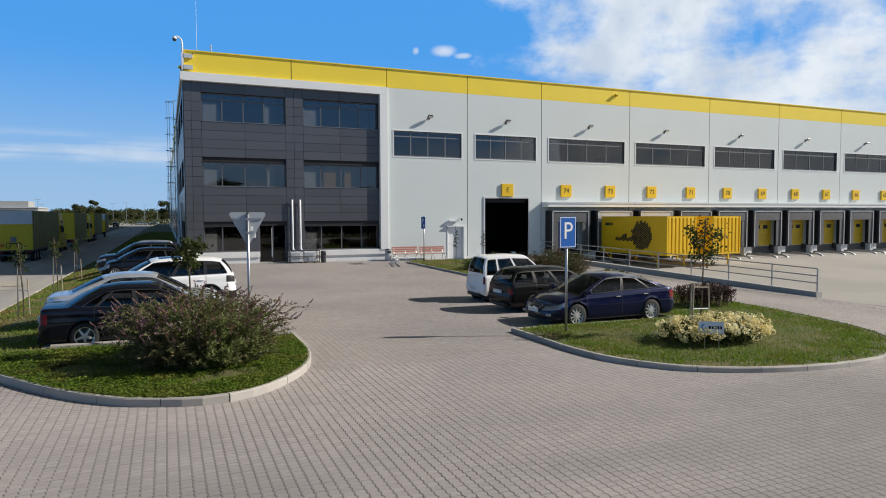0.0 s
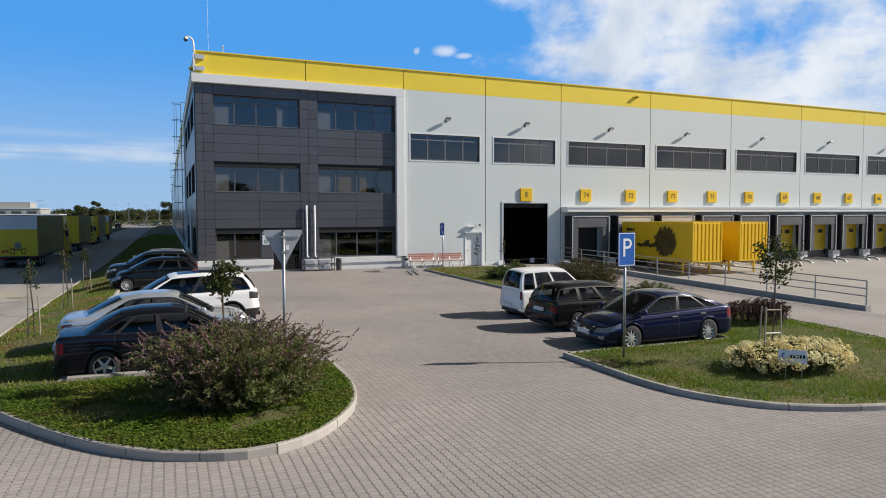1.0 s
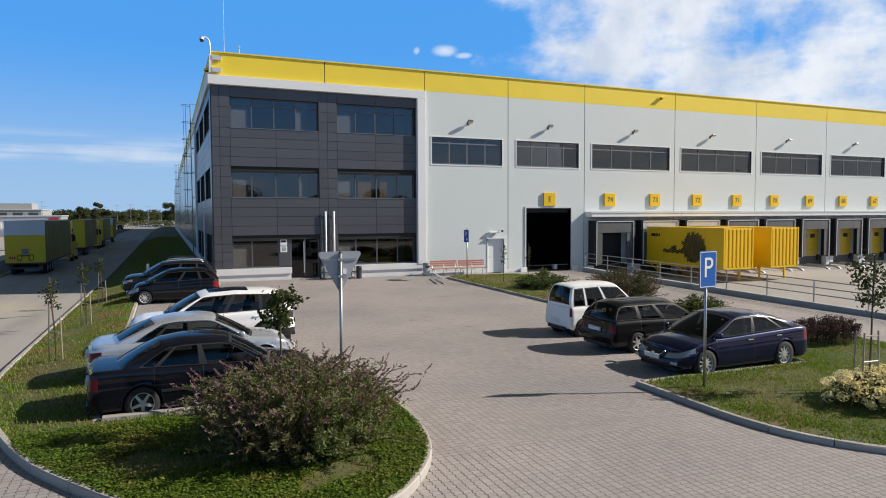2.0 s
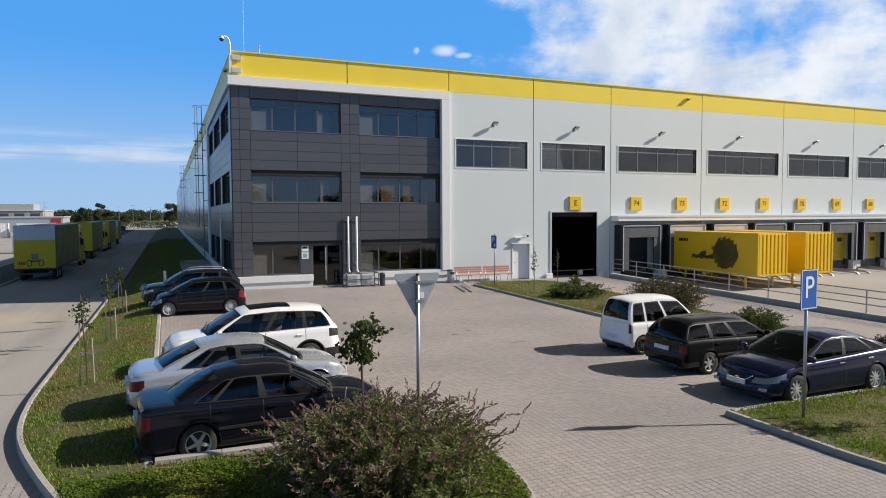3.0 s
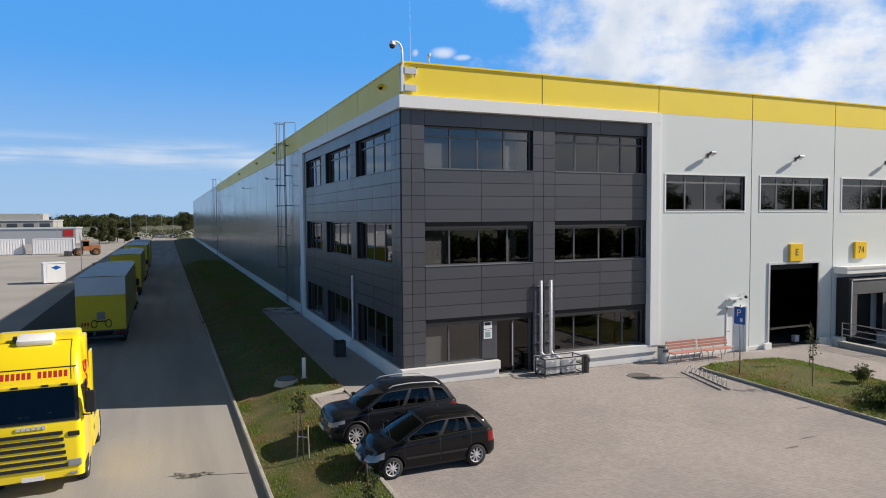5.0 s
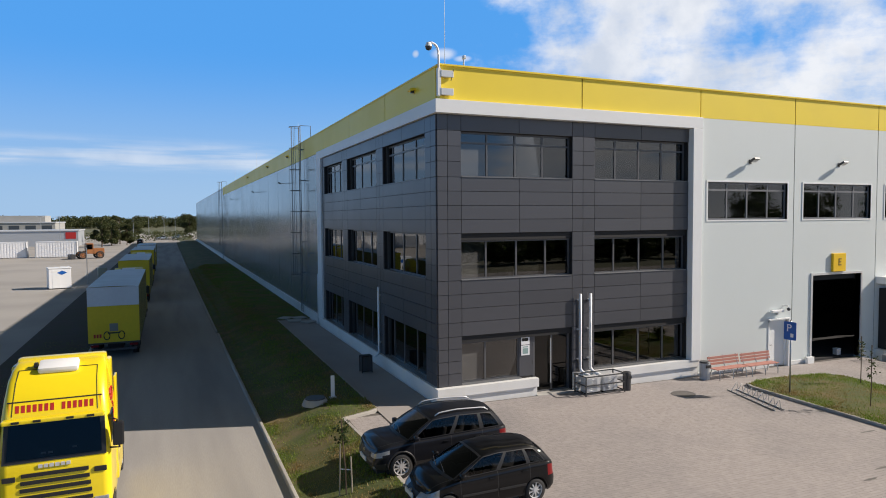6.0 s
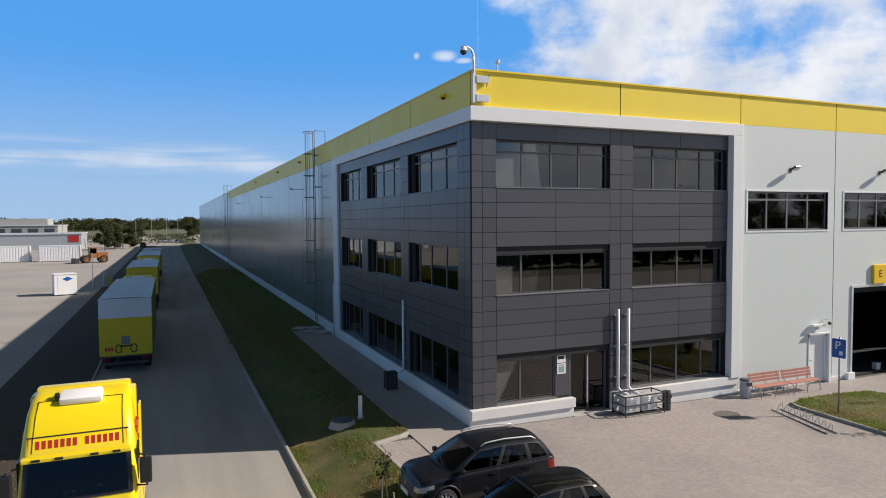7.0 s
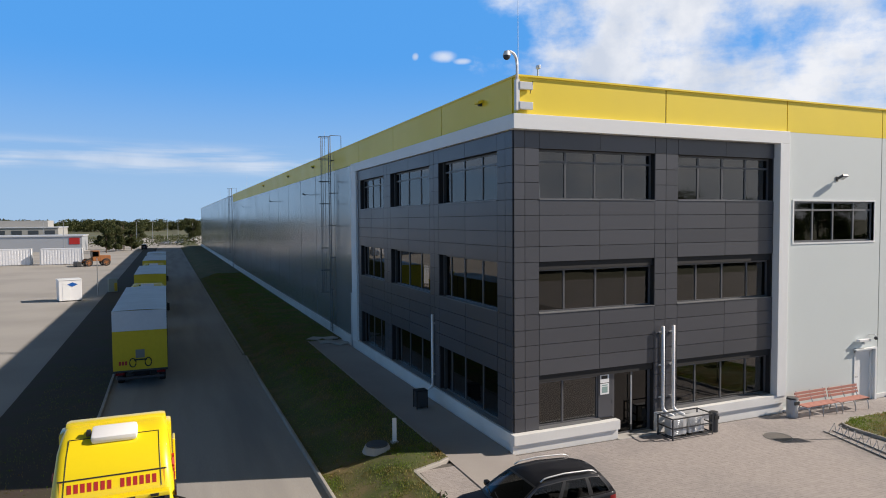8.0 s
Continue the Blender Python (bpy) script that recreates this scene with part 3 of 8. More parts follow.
M["frame_grey"] = shader("grey_window_frame", (0.17, 0.173, 0.182), 0.4, vary=0.05)
M["sill"] = shader("grey_sill", (0.2, 0.205, 0.21), 0.4, metal=0.3, vary=0.05)
k = 0
for (z0, z1), tr in (((8.87, 10.57), 0.76), ((5.03, 6.78), None), ((1.09, 2.93), None)):
    for j, (a, b) in enumerate(FRONT_WIN):
        k += 1
        head = 0.0 if tr else 0.26
        b2 = b
        if z0 < 2 and j == 0:
            b2 = 4.62
        pn = (0.24, 0.49, 0.74) if tr else ((0.23, 0.5, 0.77) if b2 == b else (0.42,))
        bl = ((0.02, 0.236), (0.746, 0.88)) if tr else ((0.02, 0.23), (0.78, 0.87)) if b2 == b else ((0.03, 0.41),)
        window(f"window_{k}", a, b2, z0, z1 - head, False, "dark-framed office window with drawn grey blinds at the edges" if z0 > 2 else "ground-floor office window in a deep dark reveal", pn, tr, 0.34, bl + ((0.27, 0.48, "blind_yellow"), (0.55, 0.72, "blind_yellow")) if (j == 1 and 4 < z0 < 8) else bl)
        if head:
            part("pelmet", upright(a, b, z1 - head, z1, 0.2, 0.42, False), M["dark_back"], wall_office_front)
    for j, (a, b) in enumerate(SIDE_WIN):
        k += 1
        window(f"window_{k}", a, b, z0, z1, True, "dark-framed office window set deep in the cladding", (0.3, 0.6, 0.85), tr, 0.34, ((0.02, 0.28),))
for i, (a, b) in enumerate(windows_grey):
    k += 1
    window(f"window_{k}", a, b, *WIN_Z, False, "wide dark-framed strip window with white trim high in the grey wall", (0.25, 0.5, 0.76), 0.79, 0.1, (), fr=0.075, sill=False, trim=True)
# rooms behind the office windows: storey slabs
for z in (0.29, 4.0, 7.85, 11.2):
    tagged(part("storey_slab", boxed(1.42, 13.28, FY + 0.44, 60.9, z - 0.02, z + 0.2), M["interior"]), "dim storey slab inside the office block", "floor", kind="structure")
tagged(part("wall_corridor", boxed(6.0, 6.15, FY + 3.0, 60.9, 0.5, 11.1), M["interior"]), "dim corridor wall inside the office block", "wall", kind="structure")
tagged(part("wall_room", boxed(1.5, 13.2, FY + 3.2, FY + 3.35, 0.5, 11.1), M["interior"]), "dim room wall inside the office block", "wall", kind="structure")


# ---- paving, road, yards, verges ----
M["paving"] = shader("block_paving", (0.36, 0.33, 0.305), 0.85, vary=0.1, scale=1.5, bump=0.35, bump_scale=30, tint=(0.31, 0.28, 0.26), stain_scale=0.25, space="World")
M["joint_sand"] = shader("dark_joint_sand", (0.14, 0.128, 0.118), 0.95, vary=0.3, scale=2, tint=(0.12, 0.11, 0.1), stain_scale=0.3, space="World")
sheet("pavement", steps(-8.2, -5.1, 0.8), steps(4.5, 12.03, 1.0), -0.011, M["joint_sand"], "dark sanded bed of the block paving", "pavement")
sheet("pavement", [-5.02, *steps(-4.9, -2.5, 0.4), *steps(-2.0, 24.2, 1.5), 24.5], steps(4.5, 17.0, 1.05), -0.012, M["joint_sand"], "dark sanded bed of the block paving", "pavement")
sheet("pavement", [-2.55, *steps(-2.0, 24.2, 1.5), 24.5], steps(17.0, 41.2, 1.05), -0.012, M["joint_sand"], "dark sanded bed of the block paving", "pavement")
sheet("forecourt", steps(-40, 80, 3.0), steps(-15, 9.0, 3.0), -0.02, M["paving"], "grey block-paved access lane in front of the car park", "pavement")
sheet("dock_yard", [24.5, 24.7, *steps(26, 114, 4.0)], steps(9.0, 41.2, 1.5), -0.012, M["yard"], "pale concrete loading yard in front of the docks", "yard")
sheet("road", [-12.2, -11, -9.5, -8, -6.5, -5.04], [*steps(9.0, 60, 1.5), *steps(64, 420, 10)], -0.015, M["road"], "worn grey concrete road along the building", "road")
sheet("road", [-5.04, -4.7, -4.2], steps(16.95, 43.0, 1.0), -0.015, M["road"], "worn grey concrete road edge under the kerb", "road")
sheet("storage_yard", [-140, -100, -70, -50, -40, -30, -22, -16.2], steps(40, 260, 6), -0.1, M["yard"], "pale concrete storage yard beyond the verge", "yard")
sheet("side_walk", [-1.2, -0.4, 0.4, 1.0], steps(38.2, 64.0, 1.6), 0.02, M["paving"], "block-paved footpath beside the office block", "pavement")

LEFT_KERB = rounded([(2.86, 16.6), (2.86, 15.4), (2.76, 14.1), (2.48, 13.04), (1.94, 12.15), (1.27, 11.52), (0.48, 11.3), (-0.39, 11.57), (-0.86, 11.84), (-1.55, 12.46), (-2.35, 13.46), (-3.3, 14.95), (-4.1, 17.0), (-4.75, 19.4), (-5.02, 22.0), (-5.05, 25.0)])
LEFT_PLOT = LEFT_KERB + [(-5.05, y) for y in steps(26, 43, 1.0)] + [(-1.2, 43.0), (-1.2, 41.5), (-1.6, 41.2), (-2.65, 40.8), (-2.6, 39.4)] + [(-2.55, y) for y in steps(38, 17, 1.0)] + [(-2.55, 16.6), (-1, 16.6), (1, 16.6)]
RIGHT_KERB = rounded([(8.45, 15.25), (8.46, 14.2), (8.47, 13.3), (8.5, 12.5), (8.68, 11.6), (9.0, 10.95), (9.55, 10.3), (10.4, 9.8), (11.6, 9.43), (13.1, 9.28), (14.4, 9.4), (15.6, 9.9), (17.2, 11.2), (18.1, 13.6), (18.5, 17.0), (18.7, 24.0), (19.0, 31.0), (19.3, 38.2)])
RIGHT_PLOT = RIGHT_KERB + [(18.9, 39.0), (17, 39.3), (15, 39.3), (14.1, 38.9)] + [(13.95, y) for y in steps(38, 15.6, 1.0)] + [(13.9, 15.25), (11, 15.25)]
left_verge, in_left = plot("grass_verge", LEFT_PLOT, 0.085, M["turf"], "grassy kerbed island with worn brown patches", "grass", crown=0.03)
right_verge, in_right = plot("grass_island", RIGHT_PLOT, 0.085, M["turf"], "mown grass island between car park and loading yard", "grass", crown=0.03)
sheet("grass_strip", [-5.05, -4.4, -3.4, -2.2, -1.2], steps(43.0, 64.0, 1.5), 0.06, M["turf"], "mown grass strip along the side wall", "grass")
sheet("grass_strip", [-5.05, -4.4, -3.4, -2.2, -1.2, 0, 1.04], steps(64.0, 252, 4.7), 0.06, M["turf"], "mown grass strip along the side wall", "grass")
sheet("soil_verge", [-16.2, -15.2, -14.2, -13.2, -12.3], [*steps(22.0, 64.0, 1.5), *steps(68, 260, 8)], 0.02, M["soil"], "strip of dry soil and thin turf beside the road", "verge")


def kerb_run(name, pts, label, width=0.13, top=0.105, closed=False, stone=1.0):
    """Kerb stones laid end to end along a line."""
    ob = empty(name, label, "kerb", kind="structure")
    P = [Vector((*p, 0)) for p in pts]
    acc, start = 0.0, 0
    for i in range(1, len(P)):
        acc += (P[i] - P[i - 1]).length
        if acc >= stone - 1e-3 or i == len(P) - 1:
            seg = P[start:i + 1]
            bm = bmesh.new()
            rows = []
            for q, p in enumerate(seg):
                d = (seg[min(q + 1, len(seg) - 1)] - seg[max(q - 1, 0)]).normalized()
                o = Vector((-d.y, d.x, 0)) * width / 2
                pp = p + d * (0.006 if q == 0 else -0.006 if q == len(seg) - 1 else 0)
                z = land(p.x, p.y)
                rows.append([bm.verts.new(v) for v in (
                    (*(pp + o).xy, z - 0.15), (*(pp + o).xy, z + top - 0.02), (*(pp + o * 0.7).xy, z + top),
                    (*(pp - o * 0.7).xy, z + top), (*(pp - o).xy, z + top - 0.02), (*(pp - o).xy, z - 0.15))])
            for a, b in zip(rows, rows[1:]):
                for k in range(5):
                    bm.faces.new((a[k], b[k], b[k + 1], a[k + 1]))
            bm.faces.new(rows[0])
            bm.faces.new(rows[-1][::-1])
            bmesh.ops.recalc_face_normals(bm, faces=bm.faces)
            part("kerb_stone", bm, M["kerb"], ob)
            acc, start = 0.0, i
    return ob


kerb_run("kerb", LEFT_KERB + [(-5.05, y) for y in steps(26, 64, 1.0)], "pale concrete kerb round the verge, slightly weathered", width=0.11, top=0.135)
kerb_run("kerb", [(-5.1 - 0.01 * i, y) for i, y in enumerate(steps(65, 250, 5.0))], "pale concrete kerb along the road", stone=5.0)
kerb_run("kerb", RIGHT_KERB, "pale concrete kerb round the grass island")
kerb_run("kerb", [(-1.25, 41.45), (-1.65, 41.2), (-2.6, 40.85), (-2.55, 39.6)] + [(-2.5, y) for y in steps(38.6, 16.6, 1.0)], "low concrete edging of the parking bays", 0.14, 0.1)
kerb_run("kerb", [(x, 16.6) for x in steps(-2.4, 2.7, 1.0)], "low concrete edging of the parking bays", 0.14, 0.17)
kerb_run("kerb", [(x, 15.25) for x in steps(8.58, 13.9, 1.0)], "low concrete edging of the parking bays", 0.14, 0.1)
kerb_run("kerb", [(13.97, y) for y in steps(15.4, 38.6, 1.0)] + [(14.2, 39.0), (15, 39.3), (17, 39.3), (18.9, 39.0), (19.3, 38.3)], "concrete edging of the planted island", 0.14, 0.1)
kerb_run("kerb", [(-12.25, y) for y in steps(24, 250, 4.0)], "pale concrete kerb along the road", stone=4.0)
kerb_run("kerb", [(-1.2, y) for y in steps(41.5, 64, 1.0)], "thin concrete edging of the footpath", 0.1, 0.07)

M["stain"] = shader("dark_oil_stain", (0.13, 0.12, 0.11), 0.6, vary=0.3, scale=0.6, space="World")


def stain(x, y, rx, ry, seed, lift=-0.004):
    rng = random.Random(seed)
    out = [(x + rx * math.cos(a) * rng.uniform(0.55, 1.1), y + ry * math.sin(a) * rng.uniform(0.5, 1.1)) for a in (i * 2 * math.pi / 18 for i in range(18))]
    plot("oil_stain", out, lift, M["stain"], "dark irregular oil stain on the paving", "stain", cell=0.6)


# dark shapes on the road (x below -3) and small smudges on the paving
for i, (x, y, rx, ry) in enumerate(((-7.6, 34.2, 0.75, 0.13), (-6.6, 34.4, 0.5, 0.05), (-7.2, 29.3, 0.55, 0.16), (-8.3, 27.2, 0.8, 0.1), (-6.4, 30.3, 0.5, 0.05), (9.2, 30.6, 0.35, 0.06), (10.4, 31.0, 0.4, 0.05), (13.1, 33.2, 0.45, 0.06), (6.8, 25.4, 0.2, 0.1), (7.6, 25.9, 0.22, 0.06), (8.2, 23.5, 0.4, 0.05))):
    stain(x, y, rx, ry, i, 0.0 if x > -3 else -0.008)


# ---- facade fittings ----
def numbered_sign(x, body):
    ob = empty("dock_sign", "square yellow sign box with a black %s above the %s" % ("letter" if body == "E" else "number", "gate" if body == "E" else "dock"), "sign", (x, FY, 5.05), group="signs over the docks")
    part("sign_box", boxed(-0.46, 0.46, -0.13, -0.002, -0.45, 0.45, bevel=0.02), M["sign_yellow"], ob)
    lettering(body, 0.5, M["ink"], ob, pose(0, -0.135, 0, 90))


DOCKS = [27.4, 31.4, 35.42, 39.44, 43.45, 47.5, 51.54, 55.57, 59.6, 63.7, 67.7, 71.7, 75.7, 79.7]
numbered_sign(22.45, "E")
for i, x in enumerate(DOCKS):
    numbered_sign(x, str(74 - i))


def floodlight(x, z=9.98):
    ob = empty("floodlight", "dark floodlight on a short wall arm above the strip windows", "wall lamp", (x, FY, z), group="wall floodlights")
    part("wall_plate", boxed(-0.06, 0.06, -0.03, -0.001, -0.1, 0.1), M["steel_dark"], ob)
    part("arm", tube([(0, -0.02, 0), (0, -0.08, 0.02), (0, -0.16, 0.06)], 0.025), M["steel_dark"], ob)
    part("lamp_head", boxed(-0.17, 0.17, -0.14, 0.14, -0.05, 0.05, bevel=0.02, m=pose(0, -0.27, 0.07, -28)), M["steel_dark"], ob)
    part("lens", boxed(-0.14, 0.14, -0.11, 0.11, -0.06, -0.052, m=pose(0, -0.27, 0.07, -28)), M["steel_light"], ob, "pale glass lens")


for x in (16.62, 22.58, 29.7, 37.0, 45.15, 53.2, 61.2, 69.2, 77.2):
    floodlight(x - 0.27 * (x + 2.65) / 34.6, 9.82)

# white service door
door = empty("door_1", "closed white metal service door with a white frame and a lamp above", "door", (18.36, FY, 0.24), kind="structure")
part("door_leaf", boxed(-0.52, 0.52, 0.06, 0.11, 0.03, 2.12, bevel=0.005), M["white_clad"], door)
fb = bmesh.new()
box(fb, -0.585, -0.52, -0.03, 0.2, 0, 2.2)
box(fb, 0.52, 0.585, -0.03, 0.2, 0, 2.2)
box(fb, -0.585, 0.585, -0.03, 0.2, 2.12, 2.2)
part("door_frame", fb, M["white_clad"], door)
part("handle", tube([(-0.42, 0.055, 1.05), (-0.42, 0.0, 1.05), (-0.3, 0.0, 1.05)], 0.012), M["steel_dark"], door, "dark lever handle")
part("hinge_side_return", boxed(0.6, 0.72, -0.16, -0.001, 0.0, 2.3), M["white_clad"], door)
part("canopy", boxed(-0.66, 0.62, -0.17, -0.03, 2.24, 2.3), M["white_clad"], door)
dl = empty("wall_lamp", "white bulkhead lamp on a bracket over the service door", "wall lamp", (18.3, FY, 2.9))
part("lamp_body", boxed(-0.45, 0.3, -0.2, -0.04, -0.06, 0.05, bevel=0.02), M["white_paint"], dl)
part("bracket", boxed(-0.04, 0.04, -0.1, -0.001, -0.2, -0.06), M["steel_light"], dl)
dc = empty("security_camera", "small white dome camera on a wall arm above the door", "camera", (18.75, FY, 3.1))
part("arm", tube([(0, 0, 0), (0, -0.25, 0.05), (0, -0.3, -0.05)], 0.02), M["white_paint"], dc)
bm = bmesh.new()
bmesh.ops.create_uvsphere(bm, u_segments=12, v_segments=8, radius=0.08, matrix=Matrix.Translation((0, -0.3, -0.12)))
part("dome", bm, M["steel_dark"], dc, smooth=True)

# open gate
gate = empty("door_2", "tall open sectional gate with pale metal jambs and a dark interior", "gate", (22.44, FY, 0.22), kind="structure")
for sx in (-1, 1):
    part("jamb", boxed(min(sx * 1.76, sx * 1.87), max(sx * 1.76, sx * 1.87), -0.05, 0.25, 0.0, 4.24), M["steel_light"], gate)
    part("corner_guard", boxed(min(sx * 1.78, sx * 2.25), max(sx * 1.78, sx * 2.25), -0.22, -0.055, -0.12, 0.32, bevel=0.02), M["white_clad"], gate, "low white impact block")
part("head", boxed(-1.87, 1.87, -0.05, 0.25, 4.24, 4.35), M["steel_light"], gate)
# leaf takes the near-black interior colour in place of the gate's shade
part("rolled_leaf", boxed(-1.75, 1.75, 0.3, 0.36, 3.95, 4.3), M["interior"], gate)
gb = empty("floor_box", "small pale box standing in the open gate", "box", (23.25, FY + 0.5, 0.28))
part("case", boxed(-0.15, 0.15, -0.12, 0.12, 0, 0.3, bevel=0.02), M["steel_light"], gb)
part("lid", boxed(-0.16, 0.16, -0.13, 0.13, 0.3, 0.33, bevel=0.008), M["white_paint"], gb)
base = empty("wall_base", "pale concrete base course of the grey wall", "plinth", kind="structure")
for a, b in ((13.5, 17.7), (18.98, 20.2), (24.7, 25.35)):
    part("base_course", boxed(a, b, FY - 0.05, FY - 0.001, -0.1, 0.42 if a < 19 else 0.36), M["plinth"], base)

# canopy over the docks
canopy = empty("dock_canopy", "white projecting fascia above the loading docks", "canopy", kind="structure")
for a, b in zip([25.42, *BAYS[3:]], BAYS[3:]):
    part("fascia", boxed(a + 0.008, b - 0.008, FY - 0.78, FY - 0.74, 3.86, 4.22), M["white_clad"], canopy)
    part("canopy_deck", boxed(a, b, FY - 0.74, FY - 0.001, 4.12, 4.2), M["white_clad"], canopy)
part("canopy_end", boxed(25.38, 25.42, FY - 0.78, FY - 0.001, 3.86, 4.22), M["white_clad"], canopy)
part("gutter_line", boxed(25.3, 113.4, FY - 0.82, FY - 0.78, 4.1, 4.22), M["steel_light"], canopy)

M["curtain"] = shader("grey_dock_curtain", (0.11, 0.112, 0.116), 0.7, vary=0.2, scale=0.6, stain=0.5, stain_scale=1.2)
M["curtain_pale"] = shader("pale_dock_curtain", (0.5, 0.5, 0.5), 0.7, vary=0.12, scale=0.6, stain=0.3, stain_scale=1.2)
M["dock_yellow"] = shader("yellow_sectional_door", (0.6, 0.40, 0.02), 0.5, vary=0.06, stain=0.25, stain_scale=0.8)
M["body_yellow"] = shader("yellow_container_paint", (0.84, 0.52, 0.01), 0.4, vary=0.05, scale=0.6, stain=0.18, stain_scale=0.5)


def dock(x, door_open, pale=False):
    ob = empty("dock_shelter", "black-sided dock shelter with grey curtains and %s" % ("an open dark doorway" if door_open else "a closed yellow sectional door"), "loading dock", (x, FY, 0.0), group="loading docks")
    for sx in (-1, 1):
        part("side_wing", boxed(min(sx * 1.58, sx * 1.74), max(sx * 1.58, sx * 1.74), -0.72, -0.004, 0.5, 3.56, bevel=0.01), M["black"], ob)
        part("front_edge", boxed(min(sx * 1.54, sx * 1.6), max(sx * 1.54, sx * 1.6), -0.76, -0.722, 0.5, 3.56), M["steel_light"], ob, "pale metal edge strip")
        part("side_curtain", boxed(min(sx * 1.05, sx * 1.57), max(sx * 1.05, sx * 1.57), -0.69, -0.66, 0.55, 3.0), M["curtain"], ob)
        part("bumper", boxed(min(sx * 1.0, sx * 1.25), max(sx * 1.0, sx * 1.25), -0.2, -0.004, 0.15, 0.62, bevel=0.02), M["black"], ob, "black rubber bumper")
        part("pillar", boxed(min(sx * 1.6, sx * 1.99), max(sx * 1.6, sx * 1.99), -0.5, -0.004, -0.55, 0.48), M["plinth"], ob, "white rendered pillar foot")
    part("top_curtain", boxed(-1.57, 1.57, -0.71, -0.68, 2.75, 3.54), M["curtain_pale" if pale else "curtain"], ob)
    part("top_edge", boxed(-1.6, 1.6, -0.76, -0.722, 3.5, 3.56), M["steel_light"], ob, "pale metal edge strip")
    part("roof_sheet", boxed(-1.74, 1.74, -0.72, -0.004, 3.56, 3.6), M["black"], ob)
    part("pit_wall", boxed(-1.58, 1.58, -0.05, -0.004, -0.55, 0.5), M["steel_dark"], ob)
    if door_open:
        # no opening is cut: a near-black sheet stands for the doorway's shade
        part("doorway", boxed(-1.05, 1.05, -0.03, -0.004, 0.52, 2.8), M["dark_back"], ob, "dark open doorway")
    else:
        leaf = None
        for j in range(5):
            leaf = part("door_section", boxed(-1.15, 1.15, -0.06, -0.004, 0.55 + j * 0.47, 1.01 + j * 0.47, bevel=0.008), M["dock_yellow"], ob)
            if j == 3:
                for sx in (-0.45, 0.45):
                    part("vision_panel", boxed(sx - 0.27, sx + 0.27, -0.075, -0.061, 2.02, 2.34, bevel=0.004), M["black"], leaf)
    return ob


for i, x in enumerate(DOCKS):
    dock(x, i == 0, i in (1, 2))


def wheel_guide(x, y):
    ob = empty("wheel_guide", "bent steel tube wheel guide bolted to the loading yard", "wheel guide", (x, y, -0.37), group="wheel guides")
    pts = [(0, 0, 0.0), (0, 0, 0.22)] + bend((0, 0, 0.22), (0, 0, 0.33), (0, -0.15, 0.33)) + [(0, -2.2, 0.33)] + bend((0, -2.2, 0.33), (0.1, -2.6, 0.33), (0.3, -2.7, 0.1)) + [(0.34, -2.72, 0.0)]
    part("tube", tube(pts, 0.075), M["steel"], ob, smooth=True)
    part("foot_plate", boxed(-0.14, 0.14, -0.14, 0.14, 0.0, 0.02), M["steel"], ob)
    part("foot_plate", boxed(0.2, 0.48, -2.86, -2.58, 0.0, 0.02), M["steel"], ob)


for x in DOCKS[:12]:
    for sx in (-1.45, 1.35):
        wheel_guide(x + sx, FY - 1.0)


